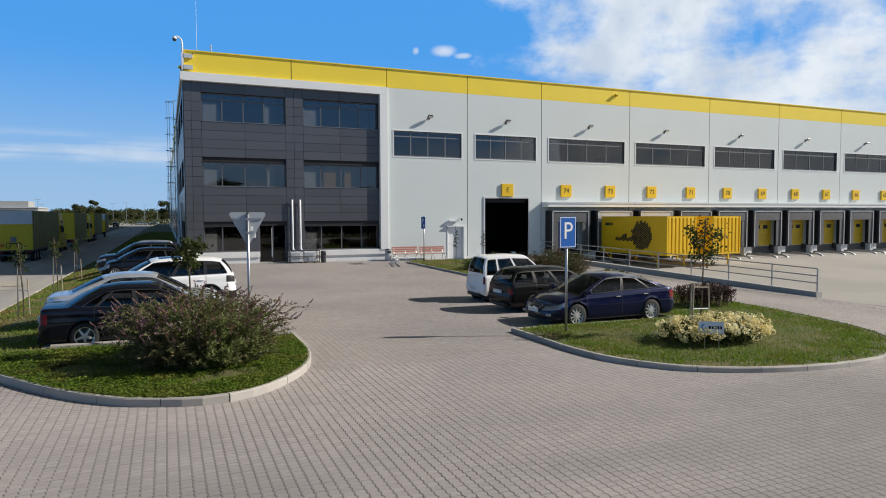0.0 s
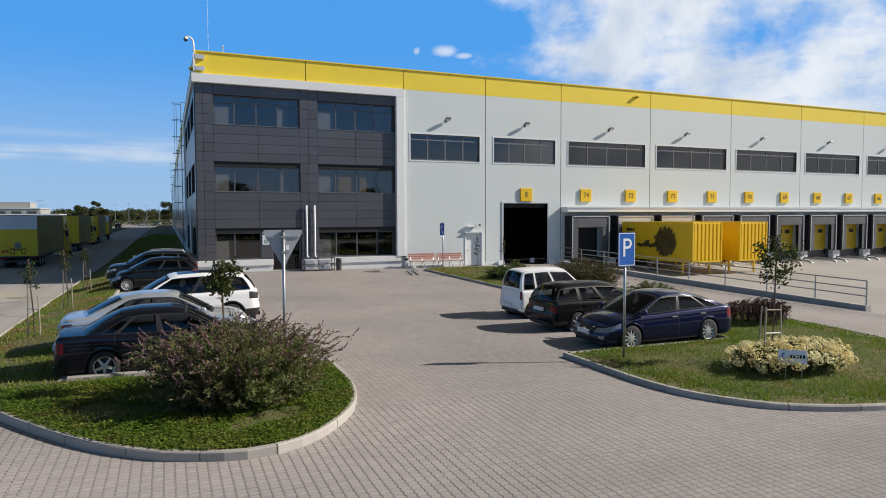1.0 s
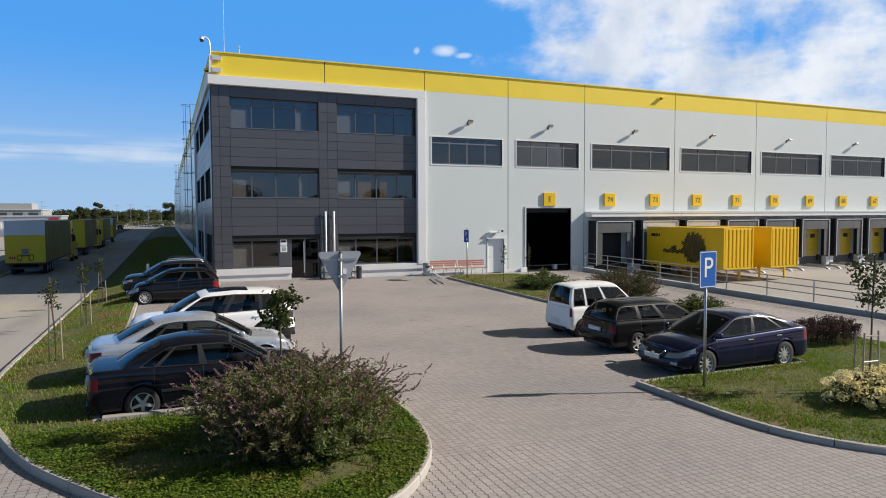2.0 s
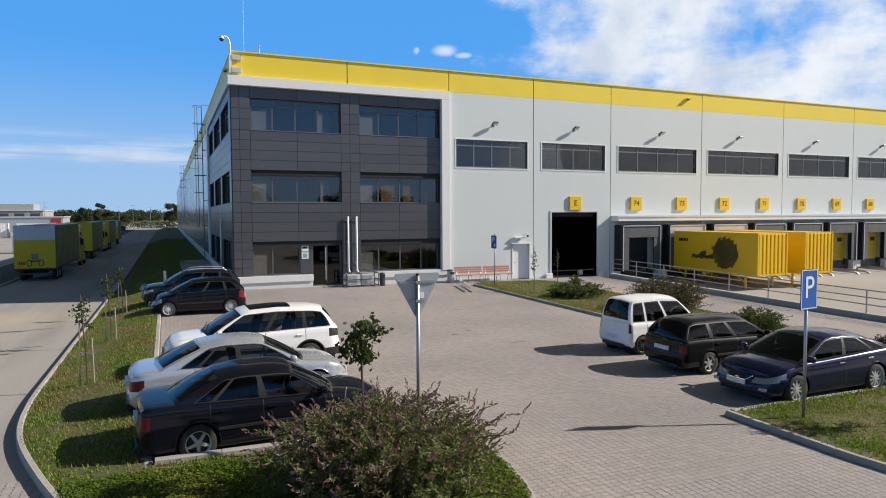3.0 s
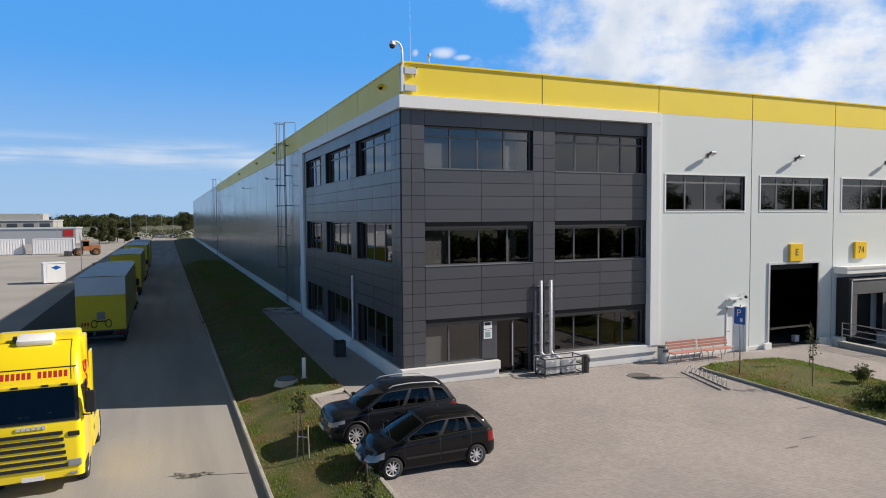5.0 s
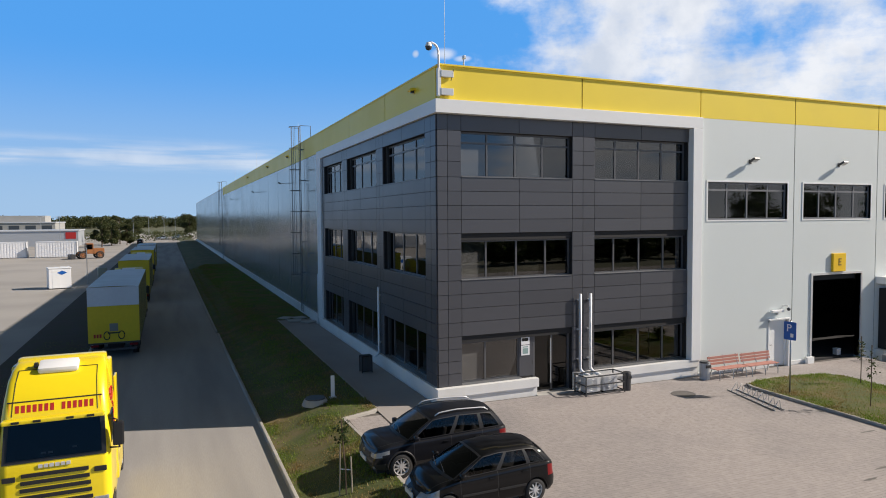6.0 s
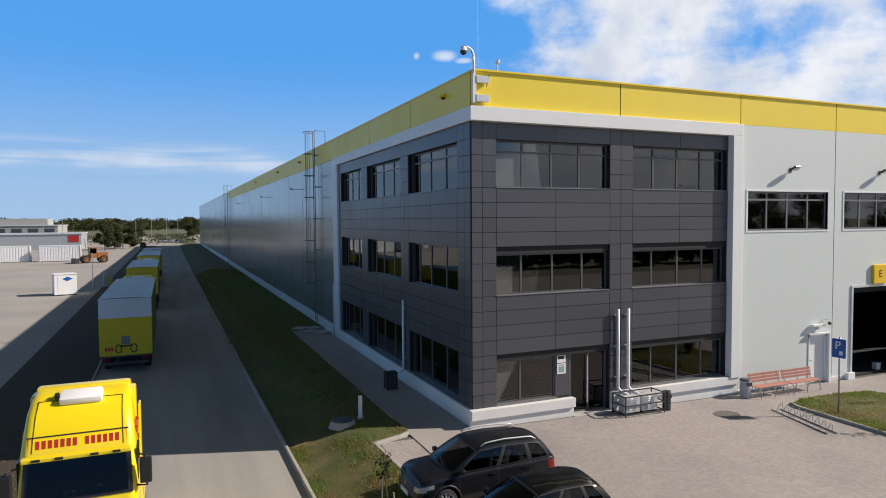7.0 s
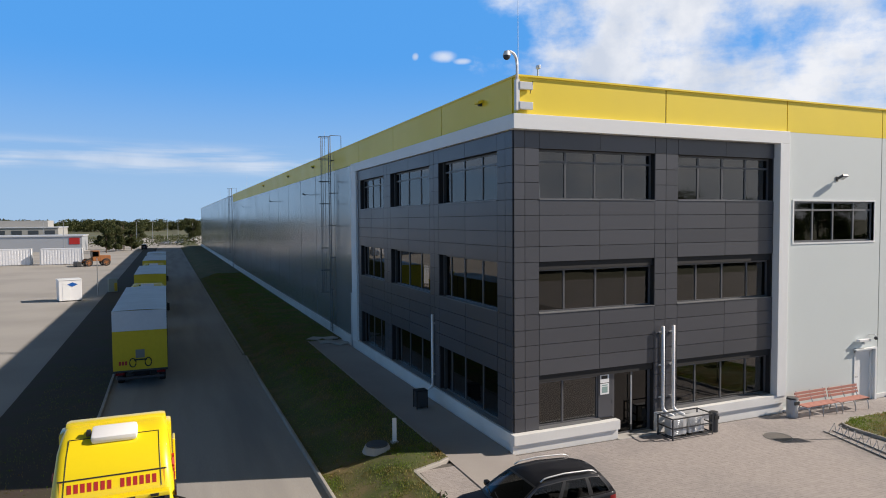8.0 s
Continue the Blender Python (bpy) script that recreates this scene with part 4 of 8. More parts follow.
def swap_body(x, y0, y1, logo):
    """Container on folding legs, its open end at the dock."""
    ob = empty("swap_container", "yellow ribbed swap-body container on legs with a dark printed emblem", "container", (x, y0, -0.37), group="swap containers")
    L, z0, z1, w = y1 - y0, 0.96, 3.52, 1.25
    bm = bmesh.new()
    box(bm, -w + 0.03, w - 0.03, 0.06, L, z0, z1 - 0.02)
    part("shell", bm, M["body_yellow"], ob)
    ribs = 7
    for i in range(ribs):
        a = -w + 0.12 + i * (2 * w - 0.24) / ribs
        part("rib", boxed(a, a + 0.21, 0.0, 0.059, z0 + 0.1, z1 - 0.1, bevel=0.03), M["body_yellow"], ob)
    for sx in (-1, 1):
        part("corner_post", boxed(min(sx * (w - 0.1), sx * w), max(sx * (w - 0.1), sx * w), 0.0, 0.12, z0 - 0.02, z1, bevel=0.015), M["body_yellow"], ob)
        part("bottom_rail", boxed(min(sx * (w - 0.08), sx * w), max(sx * (w - 0.08), sx * w), 0.12, L, z0 - 0.05, z0 + 0.1), M["body_yellow"], ob)
        part("top_rail", boxed(min(sx * (w - 0.06), sx * w), max(sx * (w - 0.06), sx * w), 0.12, L, z1 - 0.1, z1), M["body_yellow"], ob)
        for yy in (0.9, L - 1.1):
            part("leg", boxed(sx * (w - 0.12) - 0.05, sx * (w - 0.12) + 0.05, yy, yy + 0.1, 0.0, z0 - 0.03), M["body_yellow"], ob)
            part("brace", rod(bmesh.new(), (sx * (w - 0.12), yy + 0.05, 0.45), (sx * (w - 0.12), yy + 0.75, z0 - 0.05), 0.03), M["body_yellow"], ob)
    part("cross_rail", boxed(-w + 0.1, w - 0.1, 0.02, 0.1, z0 - 0.02, z0 + 0.12), M["body_yellow"], ob)
    part("top_cross_rail", boxed(-w + 0.1, w - 0.1, 0.02, 0.1, z1 - 0.12, z1 - 0.01), M["body_yellow"], ob)
    if logo:
        # dark speckled emblem and a short bar for the wordmark
        dot = boxed(-w - 0.004, -w + 0.028, -0.046, 0.046, -0.05, 0.05)
        first = part("logo_mark", dot, M["ink"], ob)
        spots_ = []
        for j in range(-8, 9):
            for i in range(-9, 10):
                du, dv = i * 0.125, j * 0.125 + (0.062 if i % 2 else 0)
                if (du / 1.05) ** 2 + (dv / 0.98) ** 2 < 1.0 + 0.16 * math.sin(i * 2.1 + j):
                    spots_.append((2.5 + du, 2.2 + dv))
        for i in range(14):
            u = 3.58 + i * 0.125
            for j in range(4 if 4.0 < u < 4.5 else 2):
                spots_.append((u, 1.84 + j * 0.12 + 0.05 * math.sin(i * 1.7)))
        first.matrix_basis = pose(0, *spots_[0])
        for u, v in spots_[1:]:
            shared("logo_mark", first.data, ob, pose(0, u, v))
        for k, wd in enumerate((0.22, 0.16, 0.14, 0.1)):
            u = 6.45 - k * 0.24
            part("wordmark_bar", boxed(-w - 0.004, -w + 0.028, u - wd, u, 2.86, 3.06), M["ink"], ob)
    return ob


swap_body(31.33, 33.35, 40.3, True)
swap_body(35.35, 33.35, 40.3, True)

# retaining wall with railing beside the walkway
ramp = empty("retaining_wall", "low concrete retaining wall sloping down beside the loading yard", "retaining wall", kind="structure")
RY = steps(40.1, 18.5, 2.4)


def ramp_top(y):
    return 0.46 + (y - 40.1) * (0.40 / 21.6)


for a, b in zip(RY, RY[1:]):
    bm = boxed(24.48, 24.8, b + 0.008, a - 0.008, -0.7, 0.0)
    for v in bm.verts:
        if v.co.z > -0.1:
            v.co.z = ramp_top(v.co.y)
    part("wall_block", bm, M["concrete"], ramp)
rail = empty("railing", "galvanised pipe railing along the retaining wall", "railing")
for y in RY:
    part("post", rod(bmesh.new(), (24.64, y - (0.12 if y > 20 else -0.1), ramp_top(y) - 0.02), (24.64, y - (0.12 if y > 20 else -0.1), ramp_top(y) + 0.95), 0.03), M["steel"], rail)
for h in (0.35, 0.65, 0.95):
    for a, b in zip(RY, RY[1:]):
        part("rail_pipe", rod(bmesh.new(), (24.64, a - 0.12, ramp_top(a) + h), (24.64, b - 0.12 if b > 20 else b + 0.1, ramp_top(b) + h), 0.024), M["steel"], rail)

# entrance
ent = empty("door_3", "dark glazed entrance door with a long steel pull handle", "door", (5.24, FY + 0.32, 0.38), kind="structure")
eb = bmesh.new()
for a, b, c, d in ((0.0, 0.09, 0, 2.5), (1.6, 1.72, 0, 2.5), (0.0, 1.72, 2.4, 2.5), (0.82, 0.9, 0.0, 2.4), (0.09, 1.6, 0, 0.08)):
    box(eb, a, b, 0, 0.07, c, d)
part("door_frame", eb, M["frame_dark"], ent)
for a, b in ((0.09, 0.82), (0.9, 1.6)):
    part("pane", boxed(a, b, 0.025, 0.04, 0.08, 2.4), M["door_glass"], ent)
part("pull_handle", rod(bmesh.new(), (0.78, -0.07, 0.35), (0.78, -0.07, 2.15), 0.022), M["steel_light"], ent, "long steel pull handle")
for z in (0.6, 1.2, 1.9):
    part("hinge", boxed(-0.02, 0.05, -0.03, 0.0, z, z + 0.14), M["frame_dark"], ent)
part("side_panel", boxed(-0.62, -0.001, -0.02, 0.07, 0.72, 2.5), M["dark_clad"], ent)
part("threshold", boxed(-0.05, 1.75, -0.5, 0.0, -0.08, 0.02), M["concrete"], ent)
note = empty("notice", "two white notices with green and grey print beside the entrance", "notice", (4.88, FY + 0.29, 2.2))
part("sheet_upper", boxed(-0.19, 0.19, -0.012, -0.001, 0.16, 0.5), M["white_paint"], note)
part("sheet_lower", boxed(-0.19, 0.19, -0.012, -0.001, -0.26, 0.13), M["white_paint"], note)
M["print_green"] = shader("green_print", (0.25, 0.36, 0.34), 0.6, vary=0.05)
part("print_bar", boxed(-0.15, 0.12, -0.016, -0.0125, 0.3, 0.42), M["ink"], note)
part("print_block", boxed(-0.12, 0.12, -0.016, -0.0125, -0.2, 0.02), M["print_green"], note)
part("print_bar", boxed(-0.12, 0.12, -0.016, -0.0125, 0.05, 0.09), M["print_green"], note)

# pipes
for x in (7.25, 7.74):
    ob = empty("cable_duct", "white vertical pipe duct on the dark cladding", "pipe", (x, FY, 0))
    pts = [(0, -0.02, 4.27), (0, -0.02, 1.3)] + bend((0, -0.02, 1.3), (0.0, -0.05, 1.08), (0.22, -0.32, 1.0)) + [(0.26, -0.4, 0.9)]
    part("pipe", tube(pts, 0.062, 10), M["white_paint"], ob, smooth=True)
    for z in (1.6, 2.8, 4.0):
        part("clip", boxed(-0.08, 0.08, 0.03, 0.114, z, z + 0.05), M["steel_light"], ob)
ob = empty("cable_duct", "white vertical pipe duct on the shaded flank", "pipe", (CX, 48.05, 0))
part("pipe", tube([(0.02, 0, 4.2), (0.02, 0, 1.2)] + bend((0.02, 0, 1.2), (0.0, 0, 1.05), (-0.15, 0.12, 0.95)), 0.055, 10), M["white_paint"], ob, smooth=True)
for z in (1.6, 3.8):
    part("clip", boxed(0.03, 0.114, -0.08, 0.08, z, z + 0.05), M["steel_light"], ob)
dp = empty("downpipe", "pale rain pipe at the end of the white frame", "pipe", (1.0, 61.3, 0))
part("pipe", rod(bmesh.new(), (0, 0, 0.2), (0, 0, 3.8), 0.055), M["steel_light"], dp, smooth=True)
part("clip", boxed(0.04, 0.16, -0.06, 0.06, 3.0, 3.05), M["steel_light"], dp)

# air conditioners in a cage
acz = land(7.8, 40.4)
for x in (7.35, 8.18):
    ob = empty("condenser_unit", "pale grey air-conditioning condenser standing in a steel cage", "air conditioner", (x, 40.5, acz + 0.08), group="condenser units")
    part("case", boxed(-0.36, 0.36, -0.17, 0.17, 0.0, 0.6, bevel=0.02), M["steel_light"], ob)
    part("grille_panel", boxed(-0.32, 0.2, -0.178, -0.171, 0.05, 0.55, bevel=0.003), M["sign_grey"], ob, "dull grey fan panel")
    bm = bmesh.new()
    for r in (0.08, 0.16, 0.23):
        for i in range(20):
            a, b = 2 * math.pi * i / 20, 2 * math.pi * (i + 1) / 20
            rod(bm, (r * math.cos(a) - 0.05, -0.18, 0.3 + r * math.sin(a)), (r * math.cos(b) - 0.05, -0.18, 0.3 + r * math.sin(b)), 0.005, seg=4)
    part("fan_grille", bm, M["steel"], ob)
    for sx in (-0.28, 0.28):
        part("foot", boxed(sx - 0.03, sx + 0.03, -0.2, 0.2, -0.08, 0.0), M["black"], ob)
cage = empty("steel_cage", "dark square-tube steel cage round the condensers", "cage", (6.84, 40.08, acz))
for x in (0, 1.85):
    for y in (0, 0.75):
        part("upright", boxed(x, x + 0.04, y, y + 0.04, 0, 0.78), M["steel_dark"], cage)
for z in (0.06, 0.4, 0.74):
    part("front_bar", boxed(0.04, 1.85, 0.0, 0.04, z, z + 0.04), M["steel_dark"], cage)
    for x in (0, 1.85):
        part("side_bar", boxed(x + 0.003, x + 0.037, 0.04, 0.75, z, z + 0.04), M["steel_dark"], cage)
part("back_bar", boxed(0.04, 1.85, 0.752, 0.788, 0.74, 0.78), M["steel_dark"], cage)


def litter_bin(loc, r, h, material, label):
    ob = empty("litter_bin", label, "litter bin", loc)
    bm = bmesh.new()
    bmesh.ops.create_cone(bm, cap_ends=True, segments=18, radius1=r * 0.94, radius2=r, depth=h, matrix=Matrix.Translation((0, 0, h / 2)))
    part("drum", bm, material, ob, smooth=False)
    bm = bmesh.new()
    bmesh.ops.create_cone(bm, cap_ends=True, segments=18, radius1=r * 1.05, radius2=r * 0.9, depth=0.06, matrix=Matrix.Translation((0, 0, h + 0.03)))
    part("rim", bm, M["steel_dark"], ob)
    part("opening", boxed(-r * 0.6, r * 0.6, -r * 1.03, -r * 0.9, h * 0.72, h * 0.9), M["black"], ob)


litter_bin((9.02, 40.35, land(9, 40.3)), 0.17, 0.68, M["steel_dark"], "slim dark metal bin beside the condensers")
litter_bin((13.32, 40.5, land(13.3, 40.5)), 0.22, 0.72, M["sign_grey"], "grey metal litter bin beside the bench")
lb = empty("litter_bin", "square dark wire-sided litter bin beside the flank wall", "litter bin", (0.1, 47.3, land(0.1, 47.3) + 0.02))
for sx in (-0.3, 0.26):
    for sy in (-0.26, 0.22):
        part("corner_post", boxed(sx, sx + 0.04, sy, sy + 0.04, 0, 0.86), M["black"], lb)
for sx in (-0.27, 0.25):
    part("side_slats", boxed(sx, sx + 0.012, -0.22, 0.22, 0.06, 0.84), M["steel_dark"], lb)
for sy in (-0.24, 0.24):
    part("side_slats", boxed(-0.26, 0.26, sy - 0.01, sy, 0.06, 0.84), M["steel_dark"], lb)
part("lid", boxed(-0.31, 0.31, -0.27, 0.27, 0.86, 0.9, bevel=0.01), M["black"], lb)
lb.matrix_basis = lb.matrix_basis @ Matrix.Diagonal((0.82, 0.82, 0.84, 1))


def bench(x):
    ob = empty("bench", "red-brown slatted bench with curved steel legs against the wall", "bench", (x, 40.45, land(x, 40.4)), group="benches")
    for i in range(4):
        part("seat_slat", boxed(-0.9, 0.9, -0.38 + i * 0.115, -0.28 + i * 0.115, 0.44, 0.475, bevel=0.006), M["red_wood"], ob)
    for i in range(3):
        part("back_slat", boxed(-0.9, 0.9, 0.11 + i * 0.03, 0.14 + i * 0.03, 0.56 + i * 0.125, 0.665 + i * 0.125, bevel=0.006), M["red_wood"], ob)
    for sx in (-0.78, 0.0, 0.78):
        part("leg", tube(bend((sx, -0.42, 0), (sx, -0.44, 0.5), (sx, -0.2, 0.42)) + bend((sx, -0.05, 0.42), (sx, 0.1, 0.42), (sx, 0.22, 0.94)), 0.02), M["steel"], ob)
        part("rear_leg", tube([(sx, 0.02, 0.42), (sx, 0.12, 0.2), (sx, 0.16, 0.0)], 0.02), M["steel"], ob)


bench(14.5)
bench(16.42)

# bicycle rack along the island
rack = empty("bicycle_rack", "low galvanised bicycle rack with a row of wheel loops", "bicycle rack", (13.2, 38.7, land(13.2, 38) + 0.0), rz=-104)
part("base_bar", boxed(0, 2.9, -0.02, 0.02, 0.0, 0.04), M["steel"], rack)
part("base_bar", boxed(0, 2.9, -0.4, -0.36, 0.0, 0.04), M["steel"], rack)
for i in range(9):
    x = 0.15 + i * 0.32
    part("wheel_loop", tube([(x, 0, 0.03), (x, -0.05, 0.3)] + bend((x, -0.05, 0.3), (x + 0.05, -0.1, 0.45), (x + 0.1, -0.2, 0.3)) + [(x + 0.1, -0.38, 0.03)], 0.011, 6), M["steel"], rack)


def road_sign(x, y, h, name, label):
    z = land(x, y)
    ob = empty(name, label, "road sign", (x, y, z))
    part("pole", rod(bmesh.new(), (0, 0, -0.1), (0, 0, h), 0.031, seg=12), M["steel"], ob, smooth=True)
    part("cap", rod(bmesh.new(), (0, 0, h), (0, 0, h + 0.03), 0.034, 0.02, seg=12), M["black"], ob)
    return ob


def rounded_plate(w, h, r, d):
    bm = bmesh.new()
    vs = []
    for cx_, cz_, a0 in ((w - r, h - r, 0), (-w + r, h - r, 90), (-w + r, -h + r, 180), (w - r, -h + r, 270)):
        for i in range(6):
            a = radians(a0 + i * 18)
            vs.append(bm.verts.new((cx_ + r * math.cos(a), 0, cz_ + r * math.sin(a))))
    f = bm.faces.new(vs)
    e = bmesh.ops.extrude_face_region(bm, geom=[f])
    for v in e["geom"]:
        if isinstance(v, bmesh.types.BMVert):
            v.co.y += d
    bmesh.ops.recalc_face_normals(bm, faces=bm.faces)
    return bm


ob = road_sign(9.50, 14.33, 2.98, "parking_sign", "blue parking sign with a white letter on a steel pole")
s_rot = pose(0, 0, 2.68, 0, 0, 6)
part("plate", rounded_plate(0.27, 0.40, 0.04, 0.012), M["sign_blue"], ob, at=s_rot @ pose(0, -0.055, 0))
bm = bmesh.new()
for a, b, c, d in ((-0.255, 0.255, 0.37, 0.385), (-0.255, 0.255, -0.385, -0.37), (-0.255, -0.24, -0.37, 0.37), (0.24, 0.255, -0.37, 0.37)):
    box(bm, a, b, -0.06, -0.0555, c, d)
part("border", bm, M["white_paint"], ob, "white border line", at=s_rot)
lettering("P", 0.62, M["white_paint"], ob, s_rot @ pose(0, -0.058, 0.02, 90))
for z in (2.5, 2.86):
    part("clamp", boxed(-0.06, 0.06, -0.045, 0.04, z - 0.02, z + 0.02), M["steel_dark"], ob)

ob = road_sign(14.6, 37.35, 2.95, "disabled_parking_sign", "blue disabled-parking sign on a slim steel pole in the grass")
s_rot = pose(0, 0, 2.55, 0, 0, -82)
part("plate", rounded_plate(0.25, 0.36, 0.04, 0.012), M["sign_blue"], ob, at=s_rot @ pose(0, -0.055, 0))
lettering("P", 0.42, M["white_paint"], ob, s_rot @ pose(-0.04, -0.058, 0.1, 90))
part("symbol", boxed(0.02, 0.14, -0.06, -0.0555, -0.25, -0.1), M["white_paint"], ob, "small white symbol", at=s_rot)

ob = road_sign(1.71, 15.5, 3.0, "give_way_sign", "grey back of a triangular give-way sign on a steel pole")
ob.matrix_basis = ob.matrix_basis @ Matrix.Diagonal((1, 1, 1.03, 1))
bm = bmesh.new()
tri = []
for cx_, cz_, a0 in ((0.38, 0.30, -30), (-0.38, 0.30, 90), (0.0, -0.36, 210)):
    for i in range(5):
        a = radians(a0 + i * 30)
        tri.append(bm.verts.new((cx_ + 0.05 * math.cos(a), 0, cz_ + 0.05 * math.sin(a))))
f = bm.faces.new(tri)
e = bmesh.ops.extrude_face_region(bm, geom=[f])
for v in e["geom"]:
    if isinstance(v, bmesh.types.BMVert):
        v.co.y += 0.014
bmesh.ops.recalc_face_normals(bm, faces=bm.faces)
s_rot = pose(0, 0, 2.7, 0, 0, -4) @ Matrix.Diagonal((0.92, 1, 0.95, 1))
part("plate", bm, M["sign_grey"], ob, "grey sheet-metal back", at=s_rot @ pose(0, 0.036, 0))
for z in (-0.12, 0.2):
    part("stiffener", boxed(-0.34 if z > 0 else -0.14, 0.34 if z > 0 else 0.14, 0.012, 0.034, z - 0.02, z + 0.02), M["steel"], ob, at=s_rot)
    part("clamp", boxed(-0.05, 0.05, -0.04, 0.012, z - 0.022, z + 0.022), M["steel"], ob, at=s_rot)
part("sticker", boxed(0.06, 0.13, 0.028, 0.034, -0.08, 0.02), M["white_paint"], ob, "small white sticker", at=s_rot)

# roof corner: camera mast, boxes, rods
mast = empty("camera_mast", "white curved mast with a dome camera on the roof corner", "camera", (1.1, 41.0, 0))
part("mast", tube([(0, -0.02, 12.3), (0, -0.02, 13.2)] + bend((0, -0.02, 13.2), (-0.02, -0.02, 13.62), (-0.36, -0.06, 13.58)), 0.045), M["white_paint"], mast, smooth=True)
part("junction_box", boxed(0.06, 0.55, -0.1, 0.04, 12.42, 12.66, bevel=0.01), M["steel_light"], mast)
part("junction_box", boxed(0.06, 0.55, -0.1, 0.04, 11.78, 12.02, bevel=0.01), M["steel_light"], mast)
part("bracket", boxed(-0.06, 0.06, -0.08, 0.06, 11.75, 12.72), M["white_paint"], mast)
part("cable", tube(bend((0.5, -0.08, 12.6), (0.62, -0.1, 12.9), (0.45, -0.08, 12.3)), 0.014, 6), M["black"], mast)
bm = bmesh.new()
bmesh.ops.create_uvsphere(bm, u_segments=14, v_segments=10, radius=0.12, matrix=Matrix.Translation((-0.4, -0.06, 13.42)))
dome = part("dome", bm, M["steel_dark"], mast, "dark dome", smooth=True)
part("dome_collar", rod(bmesh.new(), (-0.4, -0.06, 13.44), (-0.4, -0.06, 13.58), 0.13, 0.08, 14), M["white_paint"], mast)
lr = empty("lightning_rod", "thin tall lightning rod on the roof", "lightning rod", (1.95, 42.4, 12.5))
part("rod", rod(bmesh.new(), (0, 0, 0.1), (0, 0, 3.7), 0.014, 0.006, 6), M["steel_light"], lr)
part("foot", boxed(-0.15, 0.15, -0.15, 0.15, 0, 0.1), M["concrete"], lr)
for i in range(5):
    y = 72 + i * 26
    lr2 = empty("lightning_rod", "thin tall lightning rod on the roof edge", "lightning rod", (1.9, y, 12.5))
    part("rod", rod(bmesh.new(), (0, 0, 0.1), (0, 0, 2.6), 0.013, 0.006, 6), M["steel_light"], lr2)
    part("foot", boxed(-0.12, 0.12, -0.12, 0.12, 0, 0.1), M["concrete"], lr2)
rc = empty("roof_camera", "small pale camera on a short post behind the parapet", "camera", (2.75, 42.4, 12.5))
part("post", rod(bmesh.new(), (0, 0, 0), (0, 0, 1.1), 0.03), M["steel_light"], rc)
part("housing", boxed(-0.05, 0.05, -0.12, 0.07, 1.0, 1.13, bevel=0.02), M["steel_light"], rc)


def roof_hood(x, y, rz, material="yellow_clad"):
    ob = empty("roof_floodlight", "yellow hooded floodlight fixed to the parapet", "wall lamp", (x, y, 12.45), rz=rz)
    part("hood", boxed(-0.17, 0.17, -0.22, 0.0, -0.05, 0.05, bevel=0.02, m=pose(0, 0, 0, 14)), M[material], ob)
    part("bracket", boxed(-0.05, 0.05, -0.12, 0.02, -0.15, 0.0), M["steel_dark"], ob)


roof_hood(31.9, FY - 0.04, 0)
for y in (43.6, 72.5, 83.5, 100.0):
    roof_hood(1.12, y, -90)
for y in (74.0, 92.0, 118.0):
    ob = empty("wall_floodlight", "small dark floodlight on the flank wall", "wall lamp", (1.15, y, 10.3), rz=-90, group="flank floodlights")
    part("arm", tube([(0, 0, 0), (0, -0.4, 0.05)], 0.02), M["steel_dark"], ob)
    part("lamp_head", boxed(-0.14, 0.14, -0.12, 0.12, -0.04, 0.04, m=pose(0, -0.5, 0.05, -25)), M["steel_dark"], ob)


M["ladder_steel"] = shader("weathered_ladder_steel", (0.14, 0.145, 0.15), 0.5, metal=0.6, vary=0.12, scale=3)


def cat_ladder(y, x, z0, z1, cage_from):
    ob = empty("roof_ladder", "galvanised caged roof ladder on the flank wall", "ladder", (x, y, 0))
    for sy in (-0.25, 0.25):
        part("stringer", rod(bmesh.new(), (-0.25, sy, z0), (-0.25, sy, z1 + 1.1), 0.03, seg=6), M["ladder_steel"], ob)
        for z in steps(z0 + 0.6, z1 - 0.6, 2.2):
            part("stand_off", boxed(-0.25, 0.0, sy - 0.025, sy + 0.025, z, z + 0.05), M["ladder_steel"], ob)
    for z in steps(z0 + 0.2, z1, 0.3):
        part("rung", rod(bmesh.new(), (-0.25, -0.25, z), (-0.25, 0.25, z), 0.016, seg=5), M["ladder_steel"], ob)
    for z in steps(cage_from, z1 + 1.0, 1.45):
        part("hoop", tube([(-0.25, -0.3, z)] + bend((-0.25, -0.36, z), (-1.0, -0.5, z), (-0.98, 0, z), 5) + bend((-0.98, 0, z), (-1.0, 0.5, z), (-0.25, 0.36, z), 5), 0.022, 5), M["ladder_steel"], ob)
    for a in (-0.33, -0.12, 0.12, 0.33):
        part("cage_strip", rod(bmesh.new(), (-0.93 + abs(a) * 0.9, a, cage_from), (-0.93 + abs(a) * 0.9, a, z1 + 1.0), 0.016, seg=5), M["ladder_steel"], ob)
    part("roof_rail", tube([(-0.25, -0.25, z1 + 1.1), (0.5, -0.25, z1 + 1.1), (0.5, -0.25, z1)], 0.025, 6), M["ladder_steel"], ob)


cat_ladder(66.2, 1.14, 0.7, 12.9, 3.4)
cat_ladder(138.5, 1.25, 0.3, 12.9, 3.0)

